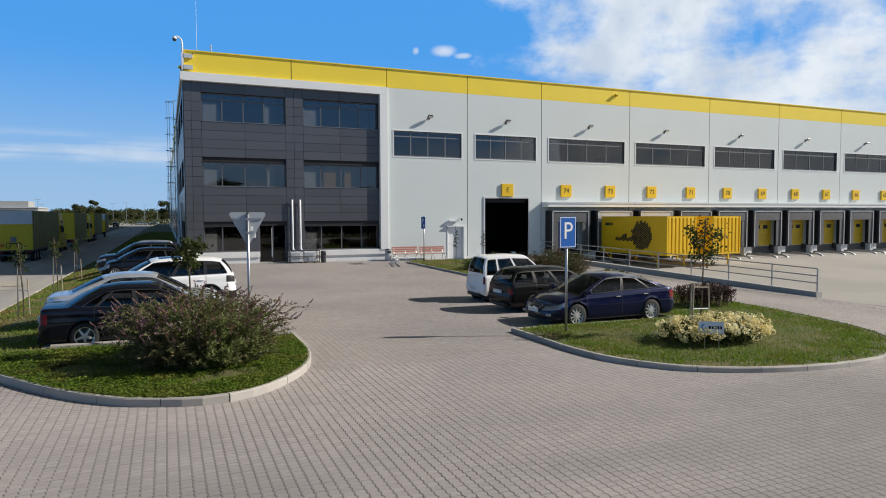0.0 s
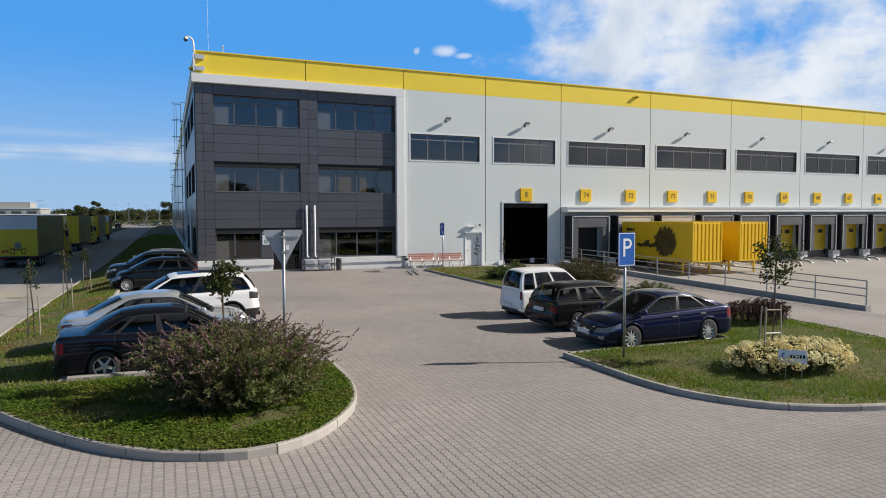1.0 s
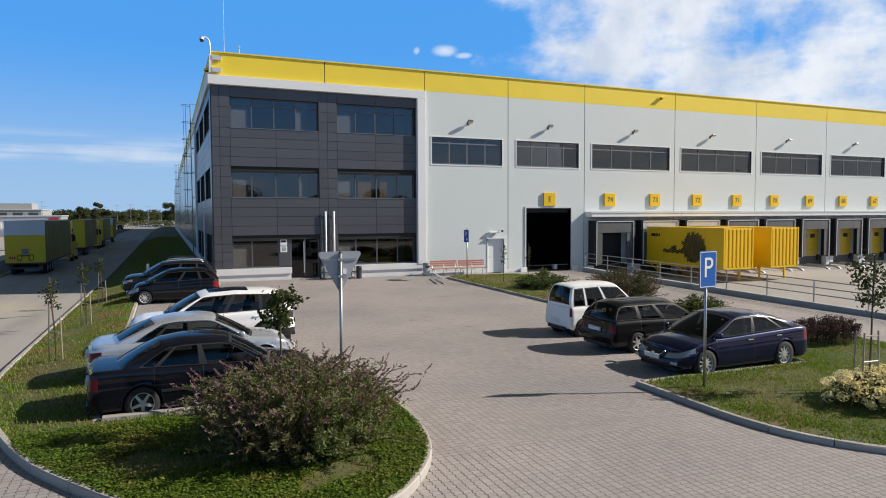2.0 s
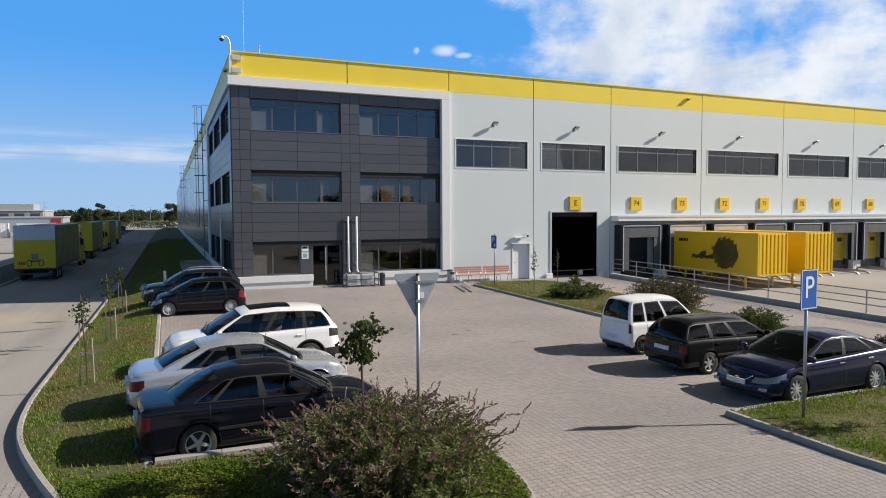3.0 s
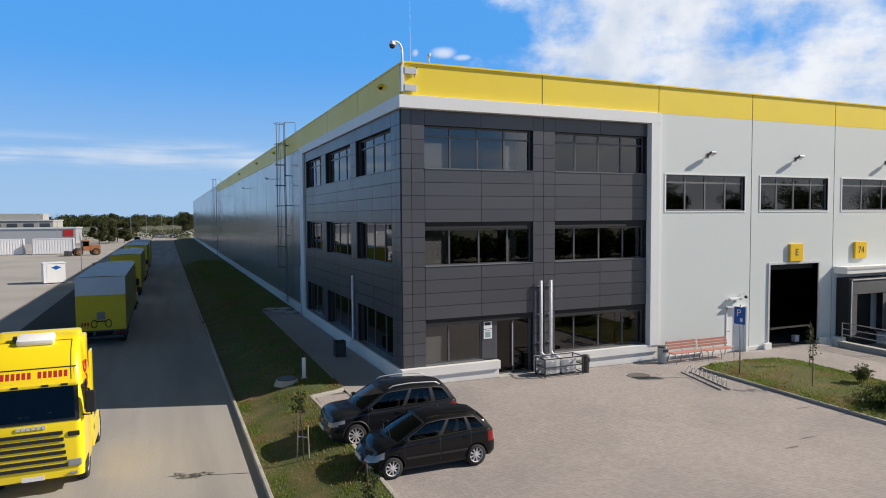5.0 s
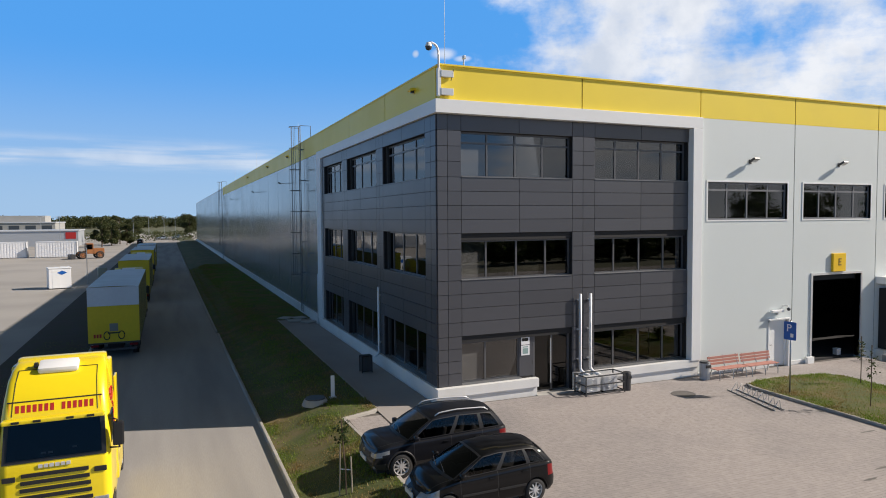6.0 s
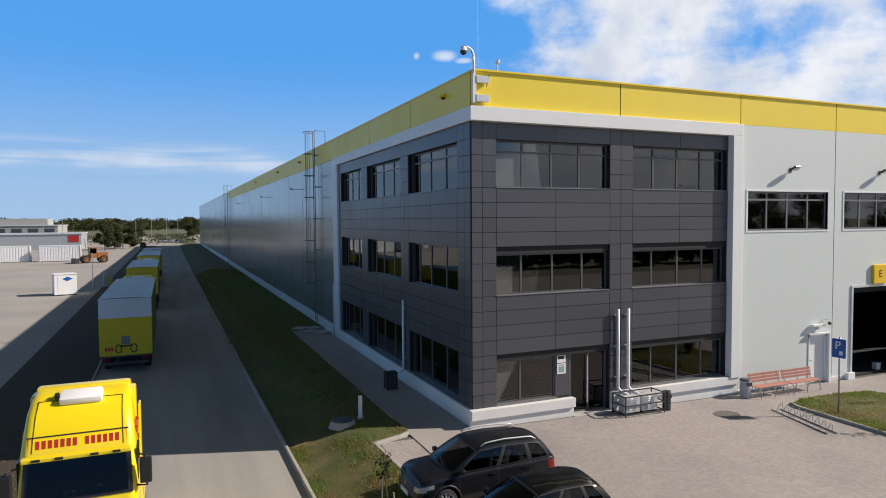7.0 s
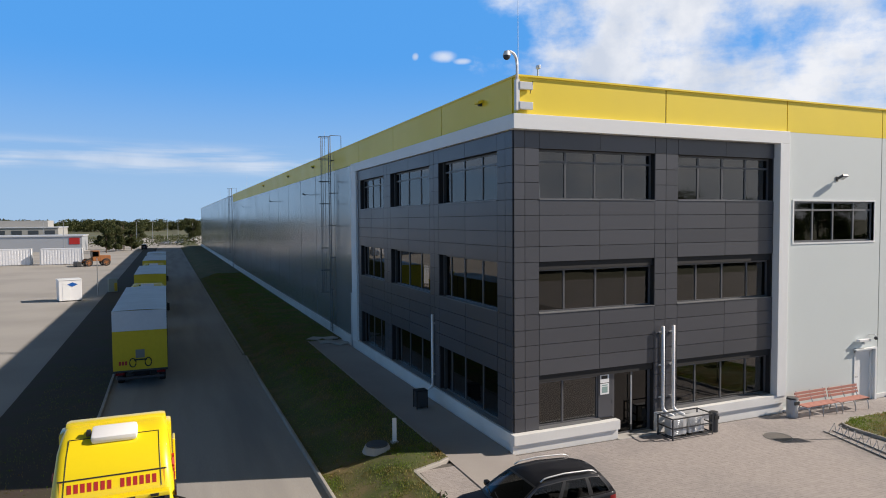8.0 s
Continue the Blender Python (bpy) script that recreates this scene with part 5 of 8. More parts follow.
# manhole ring, marker post and slabs by the flank
mh = empty("manhole_ring", "concrete manhole ring with a dark lid in the grass", "manhole", (-3.06, 43.2, land(-3.06, 43.2) + 0.05))
bm = bmesh.new()
bmesh.ops.create_cone(bm, cap_ends=True, segments=26, radius1=0.5, radius2=0.4, depth=0.22, matrix=Matrix.Translation((0, 0, 0.11)))
part("ring", bm, M["concrete"], mh)
bm = bmesh.new()
bmesh.ops.create_cone(bm, cap_ends=True, segments=26, radius1=0.37, radius2=0.36, depth=0.04, matrix=Matrix.Translation((0, 0, 0.24)))
part("lid", bm, M["steel_dark"], mh)
mp_ = empty("marker_post", "short white marker post in the grass", "post", (-2.3, 43.6, land(-2.3, 43.6) + 0.05))
part("post", boxed(-0.07, 0.07, -0.035, 0.035, -0.1, 0.85, bevel=0.01), M["white_paint"], mp_)
part("foot", boxed(-0.12, 0.12, -0.1, 0.1, -0.1, 0.04), M["concrete"], mp_)
for i, (x, y) in enumerate(((-0.2, 63.2), (0.3, 64.4), (0.6, 62.4), (-0.6, 64.6))):
    ob = empty("concrete_slab", "loose weathered concrete slab beside the flank wall", "slab", (x, y, land(x, y) + 0.04), rz=17 * i)
    part("slab", boxed(-0.45, 0.45, -0.4, 0.4, 0, 0.09, bevel=0.015), M["concrete"], ob)
M["iron"] = shader("worn_iron", (0.15, 0.14, 0.13), 0.7, metal=0.2, vary=0.3, scale=2)
# drain cover in the paving
for x, y, a in ((10.7, 39.0, 0.48),):
    ob = empty("drain_cover", "dark round iron drain cover in the paving", "drain cover", (x, y, land(x, y) - 0.01))
    bm = bmesh.new()
    bmesh.ops.create_cone(bm, cap_ends=True, segments=24, radius1=a, radius2=a, depth=0.01, matrix=Matrix.Translation((0, 0, 0.009)))
    part("cover", bm, M["iron"], ob)
    bm = bmesh.new()
    for i in range(24):
        w0, w1 = 2 * math.pi * i / 24, 2 * math.pi * (i + 1) / 24
        rod(bm, (a * math.cos(w0), a * math.sin(w0), 0.012), (a * math.cos(w1), a * math.sin(w1), 0.012), 0.012, seg=4)
    part("rim", bm, M["concrete"], ob, "worn concrete rim")


# ---- vehicles ----
def paint(name, color, metal=0.0, rough=0.5, coat=0.55):
    return shader(name, color, rough, metal=metal, vary=0.02, scale=0.5, coat=coat, spec=0.08, stain=0.08, stain_scale=1.2)


M["car_glass"] = glass_shader("car_glass", (0.26, 0.27, 0.28), 0.01, 1.42)
M["roof_glass"] = glass_shader("dark_roof_glass", (0.05, 0.05, 0.055), 0.02, 1.5)
M["trim"] = shader("black_plastic", (0.016, 0.016, 0.017), 0.5, vary=0.1)
M["tyre"] = shader("tyre_rubber", (0.02, 0.02, 0.02), 0.8, vary=0.2, scale=3)
M["alloy"] = shader("alloy_rim", (0.72, 0.72, 0.73), 0.35, metal=0.55, vary=0.06)
M["lamp_clear"] = shader("clear_lamp", (0.3, 0.31, 0.32), 0.25, metal=0.2, vary=0.3, scale=1.5, coat=0.3)
M["lamp_red"] = shader("red_lamp", (0.17, 0.006, 0.008), 0.35, vary=0.1, spec=0.2, coat=0.15)
M["chrome"] = shader("chrome", (0.7, 0.7, 0.71), 0.12, metal=1.0, vary=0.03)
M["cabin"] = shader("dark_cabin", (0.025, 0.024, 0.024), 0.9, vary=0.2)
M["plate"] = shader("number_plate_blank", (0.7, 0.7, 0.68), 0.4, vary=0.04)


def key(keys, x):
    if x <= keys[0][0]:
        return keys[0][1]
    for (a, u), (b, v) in zip(keys, keys[1:]):
        if x <= b:
            return u + (v - u) * (x - a) / (b - a)
    return keys[-1][1]


def soft_key(keys, x, d=0.09):
    return sum(key(keys, x + d * k) for k in (-1, -0.5, 0, 0.5, 1)) / 5


def wheel(parent, x, y, r, width, spokes, side, rim_mat):
    w = empty("wheel", loc=(x, y, r))
    w.parent = parent
    seg = 28
    prof = [(r * 0.68, -width / 2), (r * 0.95, -width / 2), (r, -width / 2 + 0.03), (r, width / 2 - 0.03), (r * 0.95, width / 2), (r * 0.68, width / 2)]
    bm = bmesh.new()
    rings = [[bm.verts.new((q * math.cos(2 * math.pi * i / seg), o, q * math.sin(2 * math.pi * i / seg))) for i in range(seg)] for q, o in prof]
    for a, b in zip(rings, rings[1:]):
        for i in range(seg):
            bm.faces.new((a[i], a[(i + 1) % seg], b[(i + 1) % seg], b[i]))
    bmesh.ops.recalc_face_normals(bm, faces=bm.faces)
    part("tyre", bm, M["tyre"], w, smooth=True)
    bm = bmesh.new()
    o = side * (width / 2 - 0.015)
    ri = r * 0.69
    for i in range(seg):
        a, b = 2 * math.pi * i / seg, 2 * math.pi * (i + 1) / seg
        for q0, q1, oo0, oo1 in ((ri, ri * 0.9, o, o - side * 0.01), (ri * 0.9, ri * 0.88, o - side * 0.01, o - side * 0.09)):
            bm.faces.new([bm.verts.new((q * math.cos(t), d, q * math.sin(t))) for q, t, d in ((q0, a, oo0), (q0, b, oo0), (q1, b, oo1), (q1, a, oo1))])
    for i in range(spokes):
        t = 2 * math.pi * i / spokes + 0.3
        wd = ri * (0.15 if spokes < 7 else 0.085)
        for v in box(bm, ri * 0.1, ri * 0.92, -0.018, 0.018, -wd, wd):
            v.co.z *= 1.0 if v.co.x < ri * 0.5 else 0.62 if spokes < 7 else 0.9
            v.co = Matrix.Translation((0, o - side * (0.02 if v.co.x < ri * 0.5 else 0.034), 0)) @ Matrix.Rotation(t, 4, "Y") @ v.co
    rod(bm, (0, o - side * 0.05, 0), (0, o, 0), ri * 0.24, seg=12)
    part("rim", bm, rim_mat, w)
    part("brake_disc", rod(bmesh.new(), (0, o - side * 0.1, 0), (0, o - side * 0.08, 0), ri * 0.75, seg=20), M["steel_dark"], w)
    return w


def car(name, label, loc, rz, s, color, rim_mat=None):
    """Panels built patch by patch: wrap-round lower body, bonnet, screens, roof, boot. x towards the nose."""
    L, W, r, xf, xr = s["L"], s["W"] / 2, s["r"], s["xf"], s["xr"]
    ob = empty(name, label, "car", loc, rz, group="parked cars")
    deck, roof = s["deck"], s["roof"]
    sill, arch = s.get("sill", 0.24), r + s.get("arch", 0.055)
    h2 = L / 2
    (xr0, xa), (xb, xr1) = s["screen"], s["rear_screen"]

    # half outline in plan, from the middle of the nose to the middle of the tail
    xs = {xa, xb, *steps(-h2 + s.get("ax_r", 0.34), h2 - s.get("ax_f", 0.5), 0.11)}
    for a in (xf, xr):
        xs |= {a + arch * math.cos(math.pi * i / 16) for i in range(17)}
    for d in s["seams"]:
        xs |= {d - 0.007, d + 0.007}

    def end(sgn, ax, ry, bow):
        flat_ = [(sgn * (h2 - bow * (y / W) ** 2), y) for y in steps(0, W - ry, W / 7)]
        cx_ = h2 - bow * ((W - ry) / W) ** 2 - ax
        return flat_[:-1] + [(sgn * (cx_ + ax * math.cos(a)), W - ry + ry * math.sin(a)) for a in (radians(9 * i) for i in range(11))], cx_
    nose_pts, x_lo = end(1, s.get("ax_f", 0.5), s.get("ry_f", 0.3), s.get("bow_f", 0.12))
    tail_pts, x_hi = end(-1, s.get("ax_r", 0.34), s.get("ry_r", 0.2), s.get("bow_r", 0.06))
    mid = sorted((x for x in xs if -x_hi + 0.006 < x < x_lo - 0.006), reverse=True)
    mid = [x for i, x in enumerate(mid) if i == 0 or mid[i - 1] - x > 0.005]
    plan = nose_pts + [(x, W) for x in mid] + tail_pts[::-1]
    n = len(plan)
    nrm = []
    for i in range(n):
        (ax_, ay_), (bx_, by_) = plan[max(i - 1, 0)], plan[min(i + 1, n - 1)]
        v = Vector((-(by_ - ay_), bx_ - ax_))
        v = -v.normalized()
        nrm.append(Vector((1, 0)) if i == 0 else Vector((-1, 0)) if i == n - 1 else v)
    S = [0, 0.05, 0.12, 0.2, 0.3, 0.4, 0.47, 0.53, 0.6, 0.68, 0.76, 0.84, 0.9, 0.95, 0.98, 1.0]
    side_in = [(0, 0.05), (0.12, 0.02), (0.3, 0.006), (0.5, 0.0), (0.62, 0.004), (0.66, 0.014), (0.84, 0.022), (0.93, 0.034), (0.98, 0.055), (1.0, 0.075)]
    nose_in = [(0, 0.07), (0.12, 0.01), (0.3, 0.0), (0.45, 0.008), (0.6, 0.035), (0.8, s.get("rake", 0.13) * 0.45), (0.93, s.get("rake", 0.13) * 0.72), (1.0, s.get("rake", 0.13))]
    tail_in = [(0, 0.09), (0.12, 0.01), (0.35, 0.0), (0.5, 0.012), (0.56, 0.04), (0.8, 0.05), (0.95, 0.055), (1.0, s.get("tail_rake", 0.1))]

    def z_top(x):
        return soft_key(deck, x, 0.07)

    def shell(i, q):
        (x, y), v = plan[i], nrm[i]
        nx, ny = v
        d_end = key(nose_in if nx > 0 else tail_in, q)
        x2, y2 = x - nx * d_end, y - ny * key(side_in, q)
        lo = sill + 0.03 * abs(nx)
        z = lo + (z_top(x) - lo) * q
        for a in (xf, xr):
            if abs(x - a) < arch and y > 0.9 * W:
                z = max(z, r + math.sqrt(arch * arch - (x - a) ** 2))
        return Vector((x2, y2, z))
    G = [[shell(i, q) for q in S] for i in range(n)]
    groups = {}

    def add(g, pts):
        if len({(round(p.x, 4), round(p.y, 4), round(p.z, 4)) for p in pts}) < 3:
            return
        c = sum(pts, Vector()) / len(pts)
        f = (pts[2] - pts[0]).cross(pts[-1] - pts[1])
        if f.dot(c - Vector((c.x * 0.75, 0, 0.45))) < 0:
            pts = pts[::-1]
        groups.setdefault(g, []).append(pts)

    def both(g, pts):
        add(g + ("+" if g[-1] == "_" else ""), pts)
        add(g + ("-" if g[-1] == "_" else ""), [Vector((p.x, -p.y, p.z)) for p in pts])
    hx, hy, hs0, hs1 = s.get("head", (0.42, 0.52, 0.62, 0.88))
    tx, ty, ts0, ts1 = s.get("tail", (0.3, 0.55, 0.58, 0.84))
    for i in range(n - 1):
        mx_, my_ = (plan[i][0] + plan[i + 1][0]) / 2, (plan[i][1] + plan[i + 1][1]) / 2
        for k in range(len(S) - 1):
            q = (S[k] + S[k + 1]) / 2
            g = "body"
            for d in s["seams"]:
                if abs(mx_ - d) < 0.0065 and q > 0.1:
                    g = "shutline%d_" % s["seams"].index(d)
            if s.get("clad") and (q < 0.2 or (q < 0.3 and abs(mx_) > h2 - 0.5)):
                g = "clad%d_" % (0 if mx_ > xf else 1 if mx_ > xr else 2)
            if mx_ > 0 and my_ < 0.46 * W and s.get("grille", (0.6, 0.84))[0] < q < s.get("grille", (0.6, 0.84))[1] and mx_ > h2 - 0.3:
                g = "grille"
            if mx_ > h2 - 0.3 and my_ < 0.6 * W and 0.12 < q < 0.3:
                g = "intake"
            if mx_ > h2 - hx and my_ > hy * W and hs0 < q < hs1 and not (mx_ < h2 - hx * 0.6 and q < hs0 + 0.08):
                g = "head_"
            if mx_ < -h2 + tx and my_ > ty * W and ts0 < q < ts1:
                g = "tail_"
            both(g, [G[i][k], G[i + 1][k], G[i + 1][k + 1], G[i][k + 1]])

    # belt and roof rail carry the glasshouse
    top = sorted(((G[i][-1].x, G[i][-1].y) for i in range(n)))
    roof_cz = s.get("roof_crown", 0.085)

    def belt(u):
        x = xb + (xa - xb) * u
        return Vector((x, max(key(top, x), 0.9 * (W - 0.075)) - 0.005, z_top(x)))

    def rail(u):
        x = xr1 + (xr0 - xr1) * u
        z = soft_key(roof, x, 0.05) - roof_cz * 0.75
        return Vector((x, W - 0.085 - s.get("tumble", 0.3) * (z - z_top(x)) - 0.05 * (1 - u) ** 2, z))

    def house(u, v):
        p = belt(u).lerp(rail(u), v)
        p.y += 0.1 * v * (1 - v) * (1 if 0 < u < 1 else 0.9)
        # rounded shoulders of the pillars in side view
        p.x += (0.05 if u > 0.5 else -0.05) * 4 * v * (1 - v) * abs(2 * u - 1) ** 3
        return p

    def u_of(x):
        return (x - xb) / (xa - xb)
    du = 0.03 / (xa - xb)
    us = {0, 1, *steps(0, 1, 0.045)}
    for a, b in s["glass"]:
        us = {q for q in us if not any(abs(q - u_of(c) - o) < 0.018 for c in (a, b) for o in (0,))} | {0, 1}
    for a, b in s["glass"]:
        us |= {u_of(a), u_of(a) + du, u_of(b), u_of(b) - du}
    us = sorted(us)
    vs = [0, 0.045, 0.085, 0.25, 0.45, 0.65, 0.8, 0.86, 0.905, 1.0]
    for u0, u1 in zip(us, us[1:]):
        um = (u0 + u1) / 2
        for v0, v1 in zip(vs, vs[1:]):
            vm = (v0 + v1) / 2
            g = "pillar%d_" % sum(um > u_of(b) for a, b in s["glass"]) if not s.get("body_pillars") and u_of(s["glass"][0][0]) < um < u_of(s["glass"][-1][1]) and 0.04 < vm < 0.905 else "body"
            for j, (a, b) in enumerate(s["glass"]):
                if u_of(a) < um < u_of(b) and 0.04 < vm < 0.905:
                    g = "surround_"
                    if u_of(a) + du * 0.9 < um < u_of(b) - du * 0.9 and 0.08 < vm < 0.87:
                        g = "side_window%d_" % j
            both(g, [house(u0, v0), house(u1, v0), house(u1, v1), house(u0, v1)])

    # cross lines: bonnet, windscreen, roof, rear screen, boot
    ts = [0, 0.2, 0.4, 0.6, 0.75, 0.868, 0.88, 0.93, 0.97, 1.0]

    def line(p, bx_, cz_):
        return [Vector((p.x + bx_ * (1 - t * t), p.y * t, p.z + cz_ * (1 - t ** 2.6))) for t in ts]
    bon, scr, rear_c, hood_cz = 0.15, 0.07, -0.1, s.get("hood_crown", 0.05)
    lines = []
    for i in range(n):
        p = G[i][-1]
        if p.x > xa + 0.01:
            f = smooth01(h2, xa, p.x)
            lines.append((line(p, bon * f, hood_cz * min(1, p.y / (0.5 * W))), "hood"))
    lines.append((line(belt(1), bon, hood_cz), "hood"))
    for v in (0.05, 0.09, 0.3, 0.5, 0.7, 0.9, 0.95, 1.0):
        lines.append((line(house(1, v), bon + (scr - bon) * v, hood_cz + (roof_cz - hood_cz) * v), "screen"))
    sr = s.get("sunroof")
    ru = sorted({*steps(0, 1, 0.07), *([(q - xr1) / (xr0 - xr1) for q in sr] if sr else [])}, reverse=True)
    for u in ru[1:]:
        lines.append((line(rail(u), scr + (rear_c - scr) * (1 - u), roof_cz), "roof"))
    for v in (0.95, 0.9, 0.7, 0.5, 0.3, 0.12, 0.07, 0.0):
        lines.append((line(house(0, v), rear_c, roof_cz * v + 0.03 * (1 - v)), "back"))
    for i in range(n):
        p = G[i][-1]
        if p.x < xb - 0.01:
            f = smooth01(-h2, xb, p.x)
            lines.append((line(p, rear_c * f, 0.03 * min(1, p.y / (0.5 * W))), "boot"))
    n_scr = n_back = 0
    for (a, ka), (b, kb) in zip(lines, lines[1:]):
        if kb == "screen":
            n_scr += 1
        if kb == "back":
            n_back += 1
        xm = (a[0].x + b[0].x) / 2
        for k in range(len(ts) - 1):
            t = (ts[k] + ts[k + 1]) / 2
            g = "body"
            if kb == "screen":
                g = "cowl" if n_scr == 1 and t < 0.93 else "windscreen" if 2 < n_scr < 7 and t < 0.93 else "screen_edge" if n_scr in (2, 7) and t < 0.93 else "body"
                if 2 <= n_scr <= 7 and 0.93 < t < 0.97:
                    g = "screen_edge"
            elif kb == "back":
                g = "rear_window" if 1 < n_back < 7 and t < 0.868 else "rear_edge" if t < 0.93 and n_back < 8 else "body"
            elif kb == "roof" and sr and (sr[0] < (a[-1].x + b[-1].x) / 2 < sr[1]) and t < 0.75:
                g = "roof_glass"
            elif kb in ("hood", "boot") and 0.868 < t < 0.88 and abs(xm) < h2 - 0.2:
                g = "shutline%s_" % kb
            both(g, [a[k], b[k], b[k + 1], a[k + 1]])
    look_up = {"body": (color, "body"), "windscreen": (M["car_glass"], "windscreen"), "rear_window": (M["car_glass"], "rear_window"), "roof_glass": (M["roof_glass"], "sunroof"), "screen_edge": (M["trim"], "screen_surround"), "rear_edge": (color if s.get("thin_rear") else M["trim"], "rear_screen_surround"), "cowl": (M["trim"], "cowl_panel"), "grille": (M["trim"], "grille"), "intake": (M["trim"], "lower_intake")}
    for g, quads in groups.items():
        bm = bmesh.new()
        for q in quads:
            try:
                bm.faces.new([bm.verts.new(v) for v in q])
            except ValueError:
                pass
        bmesh.ops.remove_doubles(bm, verts=bm.verts, dist=0.0008)
        if g in look_up:
            mt, nm = look_up[g]
        elif g.startswith("side_window"):
            mt, nm = M["car_glass"], "side_window"
        elif g.startswith("shutline"):
            mt, nm = M["trim"], "shutline"
        elif g.startswith("pillar"):
            mt, nm = M["trim"], "window_pillar"
        elif g.startswith("clad"):
            mt, nm = M["trim"], "body_cladding"
        elif g.startswith("surround"):
            mt, nm = M["trim"], "window_surround"
        elif g.startswith("head"):
            mt, nm = M["lamp_clear"], "headlight"
        else:
            mt, nm = (s.get("tail_mat") or M["lamp_red"]), "tail_light"
        o = part(nm, bm, mt, ob, smooth=True)
        o.data.set_sharp_from_angle(angle=radians(32))
        if mt is M["car_glass"]:
            o.visible_shadow = False
    # cabin and underside
    zb = z_top(0)
    part("cabin_floor", boxed(xr1 - 0.15, xa - 0.25, -W * 0.8, W * 0.8, 0.35, zb - 0.2, bevel=0.03), M["cabin"], ob)
    for x in (s["seat"], s["seat"] - 0.9):
        for sd in (-1, 1):
            m = pose(x, sd * W * 0.42, zb - 0.2, 0, -14)
            part("seat_back", boxed(-0.08, 0.06, -0.22, 0.22, -0.1, soft_key(roof, x) - zb - 0.2, bevel=0.05, m=m), M["cabin"], ob)
            part("headrest", boxed(-0.05, 0.05, -0.12, 0.12, soft_key(roof, x) - zb - 0.18, soft_key(roof, x) - zb - 0.02, bevel=0.035, m=m), M["cabin"], ob)
    part("dashboard", boxed(xr0 + 0.28, xa - 0.12, -W * 0.78, W * 0.78, 0.5, z_top(xa) - 0.05, bevel=0.05), M["cabin"], ob)
    part("steering_wheel", tube([(xr0 + 0.22 + 0.07 * math.sin(a), 0.36 + 0.18 * math.cos(a), zb + 0.02 + 0.17 * math.sin(a)) for a in steps(0, 2 * math.pi, 0.45)], 0.015, 5), M["trim"], ob)
    part("underbody", boxed(-h2 + 0.15, h2 - 0.2, -W * 0.7, W * 0.7, 0.17, 0.5), M["black"], ob)
    for sd in (1, -1):
        part("sill_panel", boxed(xr + arch * 0.9, xf - arch * 0.9, min(sd * W * 0.6, sd * (W - 0.055)), max(sd * W * 0.6, sd * (W - 0.055)), sill - 0.03, sill + 0.04), M["trim"], ob)
    for x in (xf, xr):
        for sd in (1, -1):
            part("wheel_well", rod(bmesh.new(), (x, sd * W * 0.5, r), (x, sd * W * 0.76, r), arch * 1.02, seg=24), M["black"], ob)
            lip = [(x + arch * math.cos(a), sd * (W - 0.014), r + arch * math.sin(a)) for a in (math.pi * i / 18 for i in range(19))]
            part("arch_lip", tube([p for p in lip if p[2] > sill - 0.02], 0.028 if s.get("clad") else 0.014, 6), M["trim"] if s.get("clad") else color, ob, smooth=True)
            wheel(ob, x, sd * (W - 0.115), r, 0.2, s["spokes"], sd, rim_mat or M["alloy"])
    # mirrors, handles, mouldings, plates
    mx = s["glass"][-1][1] - 0.1
    mz = z_top(mx) + 0.03
    for sd in (1, -1):
        w0 = key(top, mx)
        bm = boxed(mx - 0.05, mx + 0.09, min(sd * (w0 + 0.035), sd * (w0 + 0.21)), max(sd * (w0 + 0.035), sd * (w0 + 0.21)), mz, mz + 0.13, bevel=0.042)
        mr = part("mirror", bm, s.get("mirror") or color, ob, smooth=True)
        part("mirror_foot", boxed(mx - 0.02, mx + 0.05, min(sd * (w0 - 0.03), sd * (w0 + 0.06)), max(sd * (w0 - 0.03), sd * (w0 + 0.06)), mz - 0.02, mz + 0.05, bevel=0.012), M["trim"], mr)
        if s.get("chrome"):
            g0, g1 = u_of(s["glass"][0][0]), u_of(s["glass"][-1][1])
            arc = [house(g0, v) for v in (0.03, 0.3, 0.6, 0.85)] + [house(u, 0.93) for u in steps(g0 + 0.02, g1 - 0.02, 0.06)] + [house(g1, v) for v in (0.85, 0.6, 0.3, 0.03)]
            part("window_trim", tube([(p.x, sd * (p.y + 0.006), p.z) for p in arc], 0.011, 5), M["chrome"], ob, "chrome window trim", smooth=True)
        for d in s["seams"][1:]:
            zz = z_top(d) - 0.2 * (z_top(d) - sill)
            part("door_handle", boxed(d + 0.07, d + 0.25, sd * (W - 0.006) - 0.016, sd * (W - 0.006) + 0.016, zz, zz + 0.032, bevel=0.01), M["chrome"] if s.get("chrome") else color, ob)
        if s.get("strip"):
            for a, b in ((s["seams"][1] + 0.02, s["seams"][0] - 0.02), (s["seams"][2] + 0.12, s["seams"][1] - 0.02)):
                part("side_moulding", boxed(a, b, min(sd * (W - 0.01), sd * (W + 0.014)), max(sd * (W - 0.01), sd * (W + 0.014)), s["strip"], s["strip"] + 0.055, bevel=0.008), s.get("strip_mat") or M["trim"], ob)
        if s.get("rails"):
            ra, rb = s["rails"]
            pts = []
            for x in steps(ra, rb, 0.12):
                p = rail((x - xr1) / (xr0 - xr1))
                pts.append((x, sd * (p.y - 0.03), p.z + 0.045 + 0.045 * smooth01(0, 0.16, min(x - ra, rb - x))))
            part("roof_rail", tube(pts, 0.019, 6), M["alloy"], ob, smooth=True)
    dn = z_top(h2 - 0.1)
